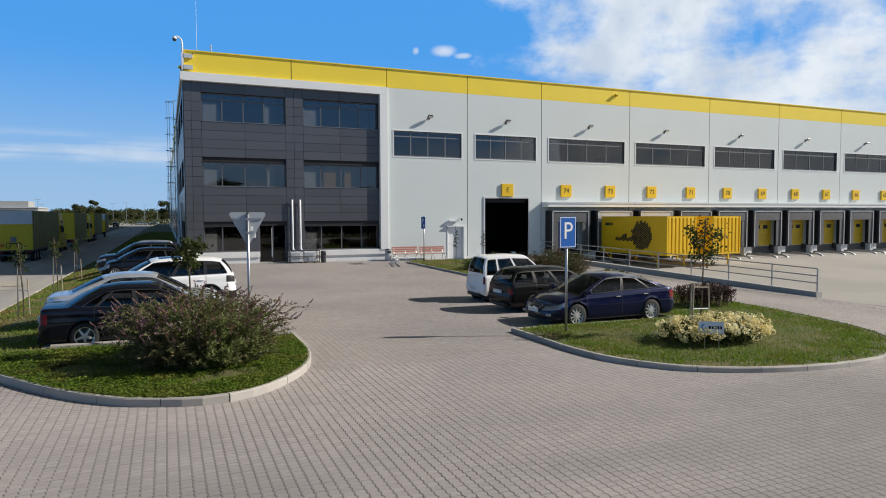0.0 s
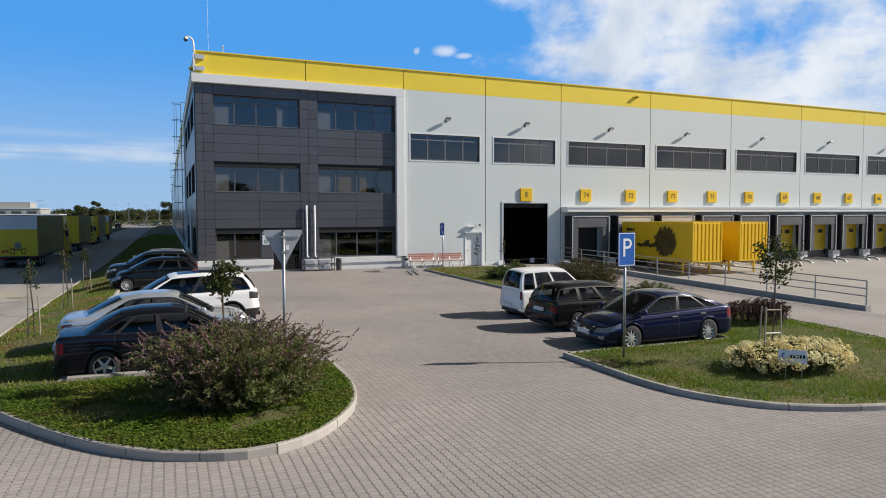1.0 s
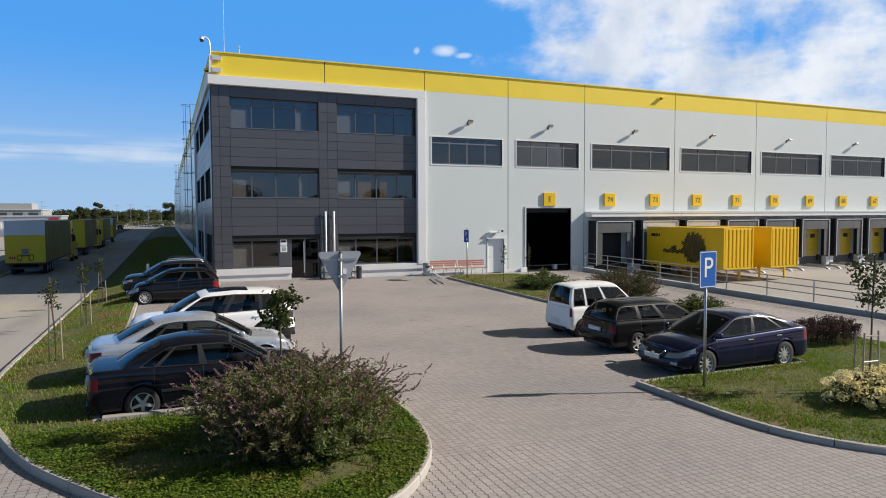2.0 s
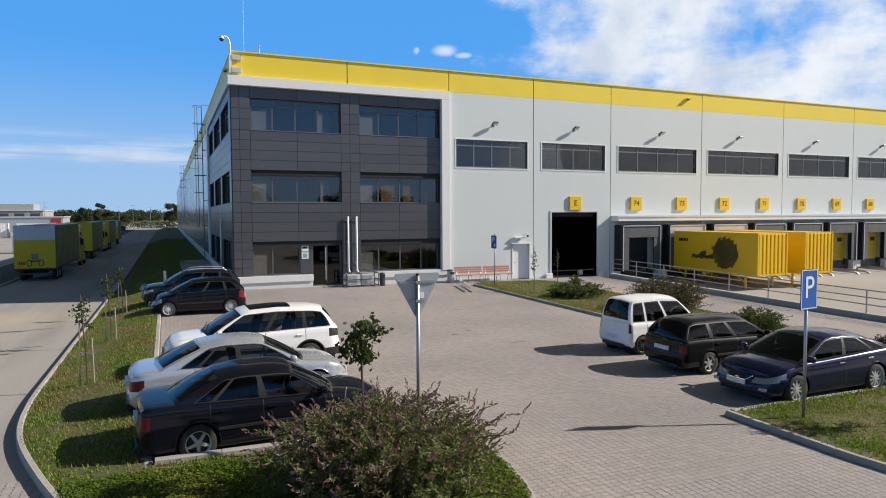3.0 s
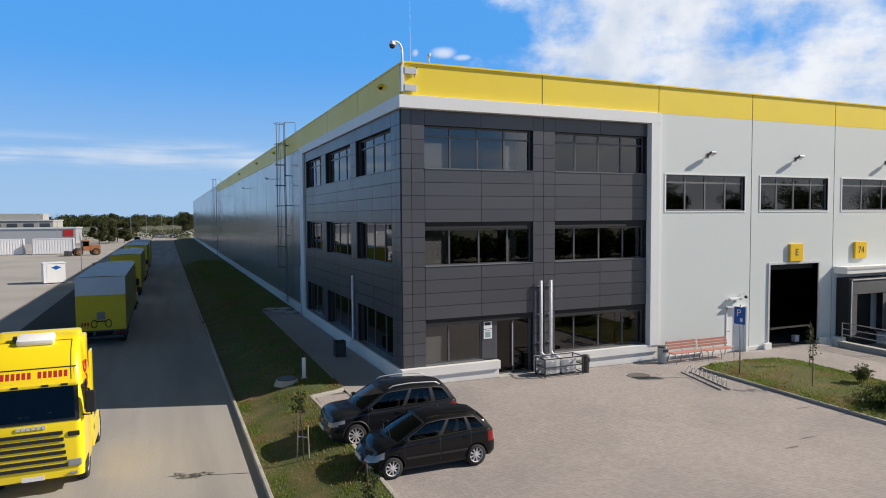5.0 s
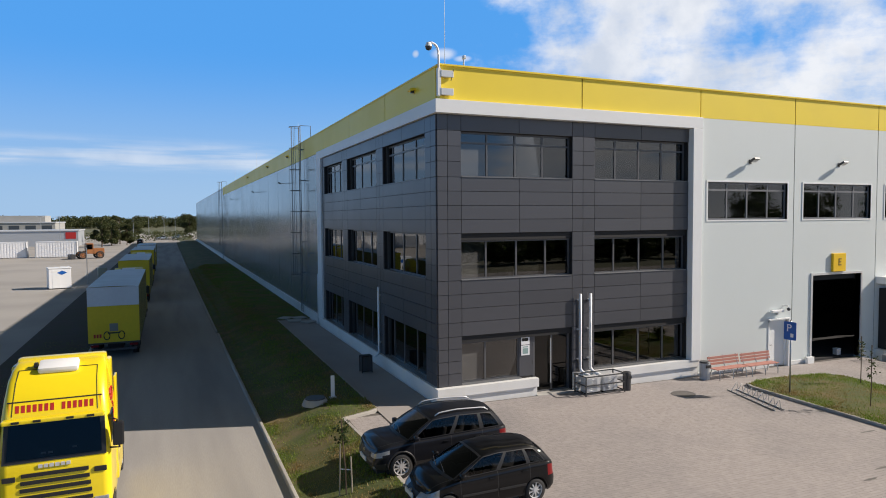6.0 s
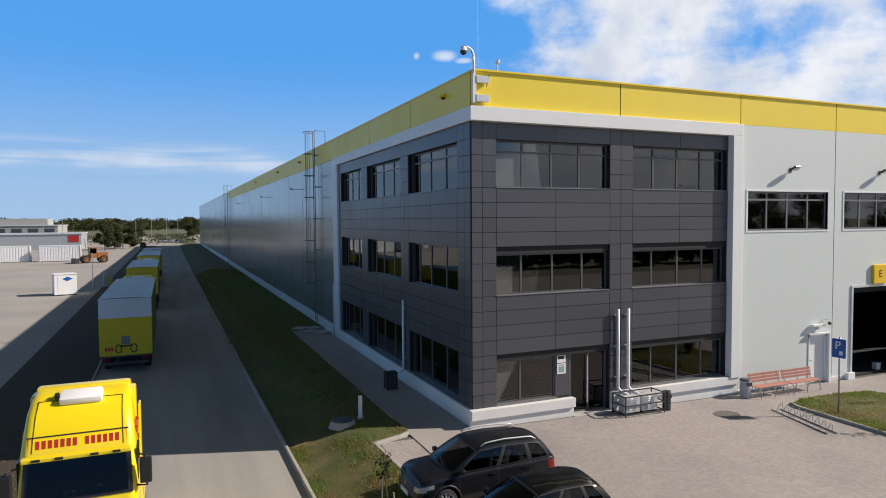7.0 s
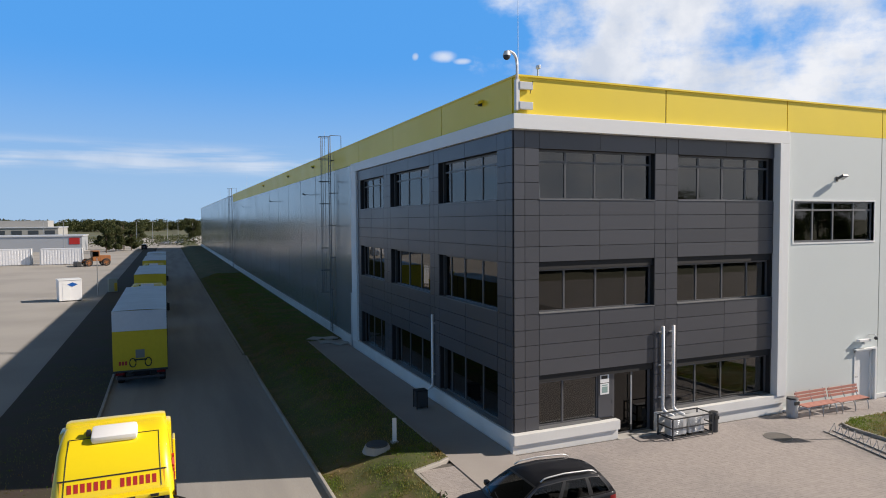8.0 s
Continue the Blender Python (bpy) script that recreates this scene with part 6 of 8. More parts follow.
    if s.get("badge", True):
        zc = sill + (z_top(h2) - sill) * 0.74
        part("badge", rod(bmesh.new(), (h2 - 0.06, 0, zc), (h2 - 0.025, 0, zc), 0.055, seg=16), M["chrome"], ob)
    if s.get("chrome"):
        zc = sill + (z_top(h2) - sill) * 0.62
        sag = s.get("smile", 0.0)
        part("grille_bar", tube([(h2 - 0.03 - 0.12 * (y / W) ** 2, y, zc + sag * (y / (0.46 * W)) ** 2 * 0.16) for y in steps(-0.47 * W, 0.47 * W, 0.1)], 0.012, 6), M["chrome"], ob, "chrome grille bar")
    for sd in (1, -1):
        part("fog_lamp", boxed(h2 - 0.16, h2 - 0.075, sd * W * 0.72 - 0.09, sd * W * 0.72 + 0.09, 0.34, 0.41, bevel=0.015), M["lamp_clear"], ob)
    part("number_plate", boxed(h2 - 0.02, h2 + 0.016, -0.26, 0.26, 0.42, 0.53, bevel=0.004), M["plate"], ob)
    pz = s.get("plate", 0.62)
    part("number_plate", boxed(-h2 - 0.012, -h2 + 0.06, -0.26, 0.26, pz, pz + 0.11, bevel=0.004), M["plate"], ob)
    part("rear_diffuser", boxed(-h2 + 0.0, -h2 + 0.14, -W * 0.62, W * 0.62, sill - 0.02, sill + 0.08, bevel=0.01), M["trim"], ob)
    p0, p1 = house(1, 0.08), house(1, 0.45)
    for o, reach in ((0.38, 0.5), (-0.18, 0.42)):
        part("wiper", rod(bmesh.new(), (p0.x + bon * 0.8, o, p0.z + hood_cz + 0.012), (p0.x + (p1.x - p0.x) * 0.32 + bon * 0.72, o - reach, p0.z + (p1.z - p0.z) * 0.32 + hood_cz + 0.03), 0.01, seg=5), M["trim"], ob)
    return ob


SEDAN = dict(L=4.5, W=1.72, r=0.315, xf=1.42, xr=-1.27, spokes=5, seat=-0.1, strip=0.5, rake=0.1, ax_f=0.36, ry_f=0.22, ax_r=0.26, ry_r=0.14,
             deck=[(-2.3, 0.95), (-2.1, 0.975), (-1.6, 0.975), (-0.9, 0.94), (0.6, 0.885), (1.0, 0.885), (1.6, 0.82), (2.05, 0.745), (2.28, 0.68)],
             roof=[(-1.62, 0.95), (-0.9, 1.36), (-0.45, 1.425), (0.1, 1.42), (0.36, 1.375), (1.2, 0.88)], screen=(0.3, 1.12), rear_screen=(-1.6, -0.82),
             glass=[(-1.36, -1.06), (-1.02, -0.2), (-0.1, 1.0)], seams=[0.98, -0.16, -1.06],
             head=(0.3, 0.56, 0.64, 0.9), tail=(0.24, 0.5, 0.5, 0.86), thin_rear=True)
LUX = dict(SEDAN, L=4.82, W=1.8, xf=1.52, xr=-1.3, r=0.32, chrome=True, strip=0.47, ax_f=0.5, ry_f=0.34, ax_r=0.42, ry_r=0.26, bow_r=0.1, bow_f=0.16, rake=0.2,
           deck=[(-2.42, 0.87), (-2.2, 0.925), (-1.75, 0.955), (-1.0, 0.94), (0.65, 0.89), (1.1, 0.885), (1.8, 0.82), (2.2, 0.735), (2.41, 0.64)],
           roof=[(-1.75, 0.94), (-0.98, 1.35), (-0.45, 1.435), (0.1, 1.43), (0.4, 1.38), (1.25, 0.87)], screen=(0.34, 1.2), rear_screen=(-1.75, -0.86),
           glass=[(-1.42, -1.06), (-1.02, -0.2), (-0.1, 1.06)], seams=[1.04, -0.16, -1.08], head=(0.42, 0.5, 0.55, 0.88), tail=(0.36, 0.6, 0.56, 0.86))
LIFT = dict(SEDAN, L=4.74, W=1.8, r=0.335, xf=1.42, xr=-1.3, spokes=10, tumble=0.34, chrome=True, strip=None, ax_f=0.62, ry_f=0.4, ax_r=0.4, ry_r=0.26, bow_f=0.2, rake=0.26, smile=1.0,
            deck=[(-2.38, 0.92), (-2.2, 0.985), (-1.8, 0.995), (-1.2, 0.97), (0.6, 0.9), (1.1, 0.895), (1.75, 0.8), (2.15, 0.69), (2.37, 0.6)],
            roof=[(-2.0, 0.98), (-1.2, 1.32), (-0.45, 1.44), (0.0, 1.445), (0.3, 1.4), (1.35, 0.87)], screen=(0.28, 1.32), rear_screen=(-2.0, -1.0),
            glass=[(-1.72, -1.3), (-1.25, -0.24), (-0.16, 1.16)], seams=[1.06, -0.2, -1.22], head=(0.6, 0.48, 0.6, 0.88), tail=(0.36, 0.5, 0.62, 0.9), plate=0.75, thin_rear=False)
SUV = dict(SEDAN, L=4.64, W=1.84, r=0.355, xf=1.43, xr=-1.41, spokes=5, seat=-0.05, strip=None, tumble=0.24, sill=0.3, clad=True, arch=0.07, ax_f=0.42, ry_f=0.26, ax_r=0.34, ry_r=0.22, rake=0.12, roof_crown=0.07, hood_crown=0.06,
           deck=[(-2.32, 1.04), (-2.1, 1.09), (-1.4, 1.07), (0.6, 1.02), (1.05, 1.03), (1.8, 0.98), (2.15, 0.9), (2.31, 0.82)],
           roof=[(-2.26, 1.05), (-1.92, 1.53), (-1.5, 1.62), (-0.6, 1.665), (0.12, 1.63), (0.45, 1.55), (1.2, 1.02)], screen=(0.3, 1.16), rear_screen=(-2.12, -1.8), tail_rake=0.07,
           glass=[(-2.0, -1.32), (-1.26, -0.28), (-0.2, 1.02)], seams=[0.98, -0.24, -1.3], sunroof=(-0.95, 0.1), dark_pillars=True, tail_mat=M["trim"],
           head=(0.46, 0.5, 0.66, 0.86), tail=(0.36, 0.5, 0.68, 0.96), grille=(0.5, 0.84), plate=0.72, thin_rear=False)
CROSS = dict(SUV, tail_mat=None, L=4.3, W=1.78, r=0.34, xf=1.3, xr=-1.3, sunroof=None, dark_pillars=False, spokes=10,
             deck=[(-2.15, 0.98), (-1.95, 1.03), (-1.3, 1.01), (0.6, 0.96), (1.0, 0.97), (1.65, 0.93), (2.0, 0.86), (2.14, 0.78)],
             roof=[(-2.08, 1.0), (-1.7, 1.45), (-1.35, 1.545), (-0.5, 1.59), (0.1, 1.56), (0.4, 1.49), (1.12, 0.96)], screen=(0.28, 1.1), rear_screen=(-1.97, -1.6), tail_rake=0.07,
             glass=[(-1.82, -1.26), (-1.18, -0.26), (-0.18, 0.96)], seams=[0.92, -0.22, -1.22], rails=(-1.5, 0.2), head=(0.5, 0.5, 0.62, 0.86), tail=(0.36, 0.5, 0.58, 0.9))
HATCH = dict(SEDAN, L=3.83, W=1.65, r=0.29, xf=1.2, xr=-1.24, spokes=9, seat=-0.1, strip=0.47, ax_f=0.5, ry_f=0.36, ax_r=0.34, ry_r=0.24, rake=0.24, bow_f=0.18,
             deck=[(-1.9, 0.9), (-1.7, 0.96), (-1.2, 0.955), (0.55, 0.88), (0.9, 0.875), (1.4, 0.8), (1.7, 0.7), (1.91, 0.6)],
             roof=[(-1.82, 0.95), (-1.4, 1.33), (-1.1, 1.405), (-0.3, 1.435), (0.1, 1.39), (0.28, 1.34), (1.05, 0.87)], screen=(0.16, 1.06), rear_screen=(-1.74, -1.3), tail_rake=0.07,
             glass=[(-1.56, -1.1), (-1.04, -0.2), (-0.12, 0.92)], seams=[0.86, -0.16, -1.08], head=(0.5, 0.46, 0.56, 0.88), tail=(0.3, 0.62, 0.56, 0.92), plate=0.6)
ESTATE = dict(SEDAN, L=4.3, W=1.68, r=0.30, xf=1.3, xr=-1.2, spokes=6, seat=-0.1, strip=0.48, ax_f=0.4, ry_f=0.22, ax_r=0.2, ry_r=0.12, rake=0.12,
              deck=[(-2.17, 0.88), (-2.0, 0.925), (-1.4, 0.93), (0.6, 0.88), (1.0, 0.875), (1.7, 0.8), (2.05, 0.72), (2.16, 0.66)],
              roof=[(-2.1, 0.93), (-1.8, 1.34), (-1.55, 1.42), (-0.4, 1.44), (0.12, 1.41), (0.34, 1.36), (1.12, 0.88)], screen=(0.24, 1.08), rear_screen=(-2.0, -1.74), tail_rake=0.06,
              glass=[(-1.95, -1.12), (-1.04, -0.22), (-0.14, 0.96)], seams=[0.9, -0.18, -1.08], head=(0.4, 0.5, 0.6, 0.9), tail=(0.16, 0.66, 0.5, 0.86), plate=0.62)
BOXY = dict(SEDAN, body_pillars=True, L=3.5, W=1.6, r=0.285, xf=1.16, xr=-1.2, spokes=8, tumble=0.15, strip=0.5, strip_mat=None, seat=-0.05, ax_f=0.3, ry_f=0.2, ax_r=0.16, ry_r=0.12, rake=0.1, roof_crown=0.07,
            deck=[(-1.74, 0.92), (-1.6, 0.955), (-1.1, 0.955), (0.5, 0.92), (0.85, 0.93), (1.4, 0.85), (1.65, 0.77), (1.74, 0.7)],
            roof=[(-1.7, 0.98), (-1.56, 1.53), (-1.4, 1.64), (-0.5, 1.68), (0.2, 1.64), (0.4, 1.54), (0.98, 0.95)], screen=(0.24, 0.96), rear_screen=(-1.6, -1.46), tail_rake=0.06,
            glass=[(-1.52, -1.06), (-0.98, -0.22), (-0.12, 0.86)], seams=[0.8, -0.18, -1.02], head=(0.34, 0.5, 0.62, 0.92), tail=(0.1, 0.8, 0.6, 1.0), plate=0.45)

P_navy = paint("black_blue_paint", (0.004, 0.0045, 0.009))
P_silver = paint("pale_silver_paint", (0.55, 0.58, 0.62), 0.55, 0.28)
P_white = paint("white_car_paint", (0.87, 0.87, 0.86), 0.0, 0.3)
P_black = paint("black_car_paint", (0.0036, 0.0038, 0.0048))
P_grey = paint("dark_grey_paint", (0.011, 0.012, 0.016), 0.2)
P_blue = paint("deep_blue_paint", (0.003, 0.0065, 0.044), 0.35, 0.3, 0.9)
M["hub"] = shader("white_hubcap", (0.62, 0.62, 0.62), 0.4, metal=0.2, vary=0.05)


def parked(name, label, x, y, rz, s, color, rim=None):
    front, rear = (x + math.cos(radians(rz)) * s["xf"], x + math.cos(radians(rz)) * s["xr"])
    z = (land(front, y) + land(rear, y)) / 2 - 0.01
    ob = car(name, label, (x, y, z), rz, s, color, rim)
    ob.scale = (0.96, 0.96, 1.0)
    return ob


parked("sedan", "very dark blue four-door sedan with five-spoke alloys parked beside the verge", -0.56, 17.52, 3, SEDAN, P_navy)
parked("sedan", "silver four-door sedan with chrome window trim", -0.68, 20.2, 3, LUX, P_silver)
parked("suv", "white SUV with dark glass roof and black sill cladding", -0.12, 23.1, 181, SUV, P_white)
parked("hatchback", "black five-door hatchback with pale hubcaps", -1.02, 33.6, 180, HATCH, P_black, M["hub"])
parked("crossover", "dark grey crossover with silver roof rails", -1.15, 36.25, 180, CROSS, P_grey)
parked("liftback", "deep blue liftback saloon with multi-spoke alloys", 11.84, 16.08, 180, LIFT, P_blue)
parked("estate_car", "black estate car with a plain dark roof", 11.9, 18.78, 0, ESTATE, P_black)
parked("microvan", "tall white microvan with upright red tail lights", 11.84, 21.25, 0, BOXY, P_white, M["steel_dark"])


# ---- lorries ----
M["cab_yellow"] = shader("bright_yellow_cab", (0.9, 0.68, 0.012), 0.34, vary=0.02, coat=0.6, stain=0.06, stain_scale=1.0)
M["board_orange"] = shader("orange_board", (0.82, 0.4, 0.02), 0.4, vary=0.03)
M["red_print"] = shader("red_print", (0.42, 0.02, 0.015), 0.5, vary=0.05)
M["tarp_yellow"] = shader("yellow_tarpaulin", (0.66, 0.48, 0.01), 0.55, vary=0.08, scale=0.4, stain=0.25, stain_scale=0.6)
# yellow sides dulled to olive: dirt and their shade both put into the colour
M["tarp_dull"] = shader("dull_olive_tarpaulin", (0.36, 0.31, 0.075), 0.55, vary=0.1, scale=0.4, stain=0.3, stain_scale=0.5)
M["tarp_pale"] = shader("pale_tarpaulin", (0.62, 0.66, 0.7), 0.5, vary=0.06, scale=0.4, stain=0.2, stain_scale=0.6)
M["tarp_grey"] = shader("grey_tarpaulin", (0.2, 0.2, 0.18), 0.55, vary=0.08, scale=0.4, stain=0.25, stain_scale=0.6)


def lofted(sections):
    """Closed hull through equal rings of points."""
    bm = bmesh.new()
    rings = [[bm.verts.new(p) for p in s] for s in sections]
    n = len(rings[0])
    for a, b in zip(rings, rings[1:]):
        for k in range(n):
            bm.faces.new((a[k], a[(k + 1) % n], b[(k + 1) % n], b[k]))
    bm.faces.new(rings[0])
    bm.faces.new(rings[-1][::-1])
    bmesh.ops.recalc_face_normals(bm, faces=bm.faces)
    return bm


def rect_ring(z, x0, x1, hw, c):
    """Rounded rectangle in plan: x along the lorry, hw half width, c corner size."""
    out = []
    for cx_, cy_, a0 in ((x1 - c, hw - c, 0), (x0 + c * 0.4, hw - c * 0.4, 90), (x0 + c * 0.4, -hw + c * 0.4, 180), (x1 - c, -hw + c, 270)):
        q = c if a0 in (0, 270) else c * 0.4
        for i in range(8):
            a = radians(a0 + i * 90 / 7)
            out.append((cx_ + q * math.cos(a), cy_ + q * math.sin(a), z))
    return out


def truck_wheels(ob, xs_, r=0.5, hw=1.05, twin=False):
    for x in xs_:
        for sd in (1, -1):
            wheel(ob, x, sd * hw, r, 0.5 if twin else 0.3, 8, sd, M["steel_light"])


def tractor(loc, rz, wheels, name_bars=True, label="bright yellow tractor unit with a high sleeper cab and black grille"):
    """Nose towards +x."""
    ob = empty("tractor_unit", label, "lorry", loc, rz, group="lorries on the road")
    hw = 1.22
    cab = [rect_ring(z, x0, x1, w, c) for z, x0, x1, w, c in ((0.45, -2.1, -0.02, 1.2, 0.16), (0.9, -2.1, 0.02, hw, 0.2), (1.75, -2.1, 0.0, hw, 0.22), (1.95, -2.1, -0.03, hw, 0.22), (2.85, -2.1, -0.28, 1.18, 0.2), (3.2, -2.1, -0.42, 1.14, 0.2), (3.62, -2.08, -0.75, 1.1, 0.22), (3.82, -2.06, -1.12, 1.06, 0.25), (3.93, -2.04, -1.5, 1.0, 0.2), (3.95, -1.98, -1.7, 0.92, 0.2))]
    part("cab", lofted(cab), M["cab_yellow"], ob, smooth=True).data.set_sharp_from_angle(angle=radians(30))
    front = [(0.45, -0.02), (0.9, 0.02), (1.75, 0.0), (1.95, -0.03), (2.85, -0.28), (3.2, -0.42), (3.62, -0.75), (3.82, -1.12), (3.93, -1.5)]
    for sd in (-1, 1):
        part("panel_seam", tube([(key(front, z) + 0.004, sd * (0.93 - 0.05 * (z - 2.9)), z) for z in (2.92, 3.2, 3.4, 3.62, 3.73, 3.82)], 0.009, 5), M["trim"], ob)
    part("panel_seam", tube([(key(front, 3.82) + 0.004, y, 3.825) for y in (-0.89, -0.4, 0, 0.4, 0.89)], 0.009, 5), M["trim"], ob)
    part("roof_spoiler", boxed(-2.14, -1.72, -1.04, 1.04, 3.65, 4.0, bevel=0.09), M["cab_yellow"], ob, smooth=True).data.set_sharp_from_angle(angle=radians(40))
    for sd in (-1, 1):
        part("spoiler_side", boxed(-2.2, -1.6, sd * 1.07 - 0.08, sd * 1.07 + 0.08, 3.0, 3.84, bevel=0.06), M["cab_yellow"], ob, smooth=True).data.set_sharp_from_angle(angle=radians(40))
    # windscreen, slightly proud of the sloping front
    ws = [[(x + 0.012, y, z) for x, y, z in ((-0.03, -1.02, 1.98), (-0.03, 1.02, 1.98), (-0.25, 0.98, 2.8), (-0.25, -0.98, 2.8))]]
    bm = bmesh.new()
    f = bm.faces.new([bm.verts.new(p) for p in ws[0]])
    e = bmesh.ops.extrude_face_region(bm, geom=[f])
    for v in e["geom"]:
        if isinstance(v, bmesh.types.BMVert):
            v.co.x += 0.02
    bmesh.ops.recalc_face_normals(bm, faces=bm.faces)
    m_glass = M["lorry_glass"]
    part("windscreen", bm, m_glass, ob)
    bm = bmesh.new()
    f = bm.faces.new([bm.verts.new(p) for p in ((-0.005, -1.12, 1.9), (-0.005, 1.12, 1.9), (-0.255, 1.08, 2.84), (-0.255, -1.08, 2.84))])
    for v in bmesh.ops.extrude_face_region(bm, geom=[f])["geom"]:
        if isinstance(v, bmesh.types.BMVert):
            v.co.x -= 0.09
    bmesh.ops.recalc_face_normals(bm, faces=bm.faces)
    part("screen_surround", bm, M["trim"], ob, "black windscreen surround")
    for y, z in ((-0.25, 2.06), (-0.1, 2.06), (0.42, 2.12)):
        part("windscreen_sticker", boxed(0.004, 0.01, y - 0.05, y + 0.05, 0.0, 0.045, m=pose(key(front, z) + 0.03, 0, z, 0, -15)), M["white_paint"], ob)
    part("sun_visor", boxed(-0.2, 0.02, -1.1, 1.1, 2.8, 2.9, bevel=0.03), M["cab_yellow"], ob)
    for k in (-0.8, -0.35, 0.35, 0.8):
        part("marker_lamp", boxed(0.0, 0.04, k - 0.08, k + 0.08, 2.83, 2.88), M["trim"], ob)
    bm = boxed(-0.012, 0.0, -1.0, 1.0, 0.0, 0.3, m=pose(-0.315, 0, 2.93, 0, -21.5))
    board = part("name_board", bm, M["board_orange"], ob, "orange-yellow name board")
    if name_bars:
        for k in range(14):
            if k == 7:
                continue
            part("name_bar", boxed(0.002, 0.008, -0.86 + k * 0.124, -0.78 + k * 0.124, 0.06, 0.23, m=pose(-0.315, 0, 2.93, 0, -21.5)), M["red_print"], board)
    part("board_edge", boxed(0.0, 0.012, -1.04, 1.04, 0.3, 0.325, m=pose(-0.315, 0, 2.93, 0, -21.5)), M["trim"], ob)
    part("roof_hatch", boxed(-0.24, 0.24, -0.46, 0.46, 0.0, 0.17, bevel=0.08, m=pose(-1.16, 0, 3.8, 0, 18)), M["white_paint"], ob, "white raised roof unit", smooth=True).data.set_sharp_from_angle(angle=radians(40))
    part("roof_horn", boxed(-1.25, -1.1, -0.56, -0.47, 3.86, 3.98, bevel=0.02), M["trim"], ob)
    for i in range(6):
        z = 0.72 + i * 0.17
        part("grille_slot", boxed(0.0, 0.045, -0.82 + 0.02 * i, 0.82 - 0.02 * i, z, z + 0.09, bevel=0.012), M["trim"], ob)
    for k in range(6):
        part("emblem_bar", boxed(0.005, 0.03, -0.36 + k * 0.12, -0.27 + k * 0.12, 1.76, 1.84), M["steel_light"], ob)
    for sd in (1, -1):
        part("headlight", boxed(-0.1, 0.045, sd * 0.98 - 0.17, sd * 0.98 + 0.17, 0.72, 0.9, bevel=0.03), M["lamp_clear"], ob)
        part("fog_lamp", boxed(0.0, 0.04, sd * 0.95 - 0.1, sd * 0.95 + 0.1, 0.5, 0.58, bevel=0.02), M["lamp_clear"], ob)
        part("corner_intake", boxed(-0.02, 0.04, sd * 0.98 - 0.14, sd * 0.98 + 0.14, 1.5, 1.62, bevel=0.02), M["trim"], ob)
        part("side_window", boxed(-1.0, -0.3, sd * 1.2 - 0.03, sd * 1.2 + 0.03, 2.05, 2.75, bevel=0.02), m_glass, ob)
        part("mirror_arm", tube([(-0.15, sd * 1.18, 2.7), (0.0, sd * 1.38, 2.68), (-0.02, sd * 1.42, 2.0), (-0.15, sd * 1.2, 1.98)], 0.025, 6), M["trim"], ob)
        part("mirror", boxed(-0.12, 0.02, sd * 1.4 - 0.13, sd * 1.4 + 0.13, 2.05, 2.62, bevel=0.04), M["trim"], ob)
        part("step", boxed(-0.95, -0.2, sd * 1.2 - 0.05, sd * 1.2 + 0.03, 0.4, 0.72), M["trim"], ob)
        for q in range(3):
            zc = 2.25 + q * 0.42
            part("side_print", tube([(-1.15 + 0.16 * math.cos(a) * (1 + 0.3 * q), sd * (1.215 - 0.05 * (zc - 2.0) / 1.2), zc + 0.17 * math.sin(a)) for a in steps(0.5 + q, 5.2 + q, 0.4)], 0.034, 5), M["red_print"], ob, "curling red print on the cab side")
        part("side_skirt", boxed(-4.1, -2.35, sd * 1.18 - 0.05, sd * 1.18 + 0.05, 0.45, 1.1, bevel=0.04), M["cab_yellow"], ob)
        part("mudguard", tube([(-4.4 + 0.62 * math.cos(a), sd * 0.98, 0.5 + 0.62 * math.sin(a)) for a in (i * math.pi / 8 for i in range(9))], 0.05, 6), M["trim"], ob)
        part("air_deflector", boxed(-2.6, -2.1, sd * 1.2 - 0.03, sd * 1.2 + 0.03, 0.9, 3.3, bevel=0.02), M["cab_yellow"], ob)
    part("number_plate", boxed(0.03, 0.055, -0.26, 0.26, 0.46, 0.57), M["plate"], ob)
    part("chassis", boxed(-5.3, -1.9, -0.42, 0.42, 0.6, 0.95), M["steel_dark"], ob)
    part("coupling_plate", boxed(-4.8, -3.9, -0.45, 0.45, 1.0, 1.12, bevel=0.02), M["black"], ob)
    ob.scale = (0.97, 0.97, 0.97)
    truck_wheels(ob, (-1.15,), 0.5, 1.05)
    truck_wheels(ob, (-4.4,), 0.5, 0.95, True)
    return ob


M["lorry_glass"] = glass_shader("lorry_glass", (0.2, 0.21, 0.22), 0.015, 1.35)


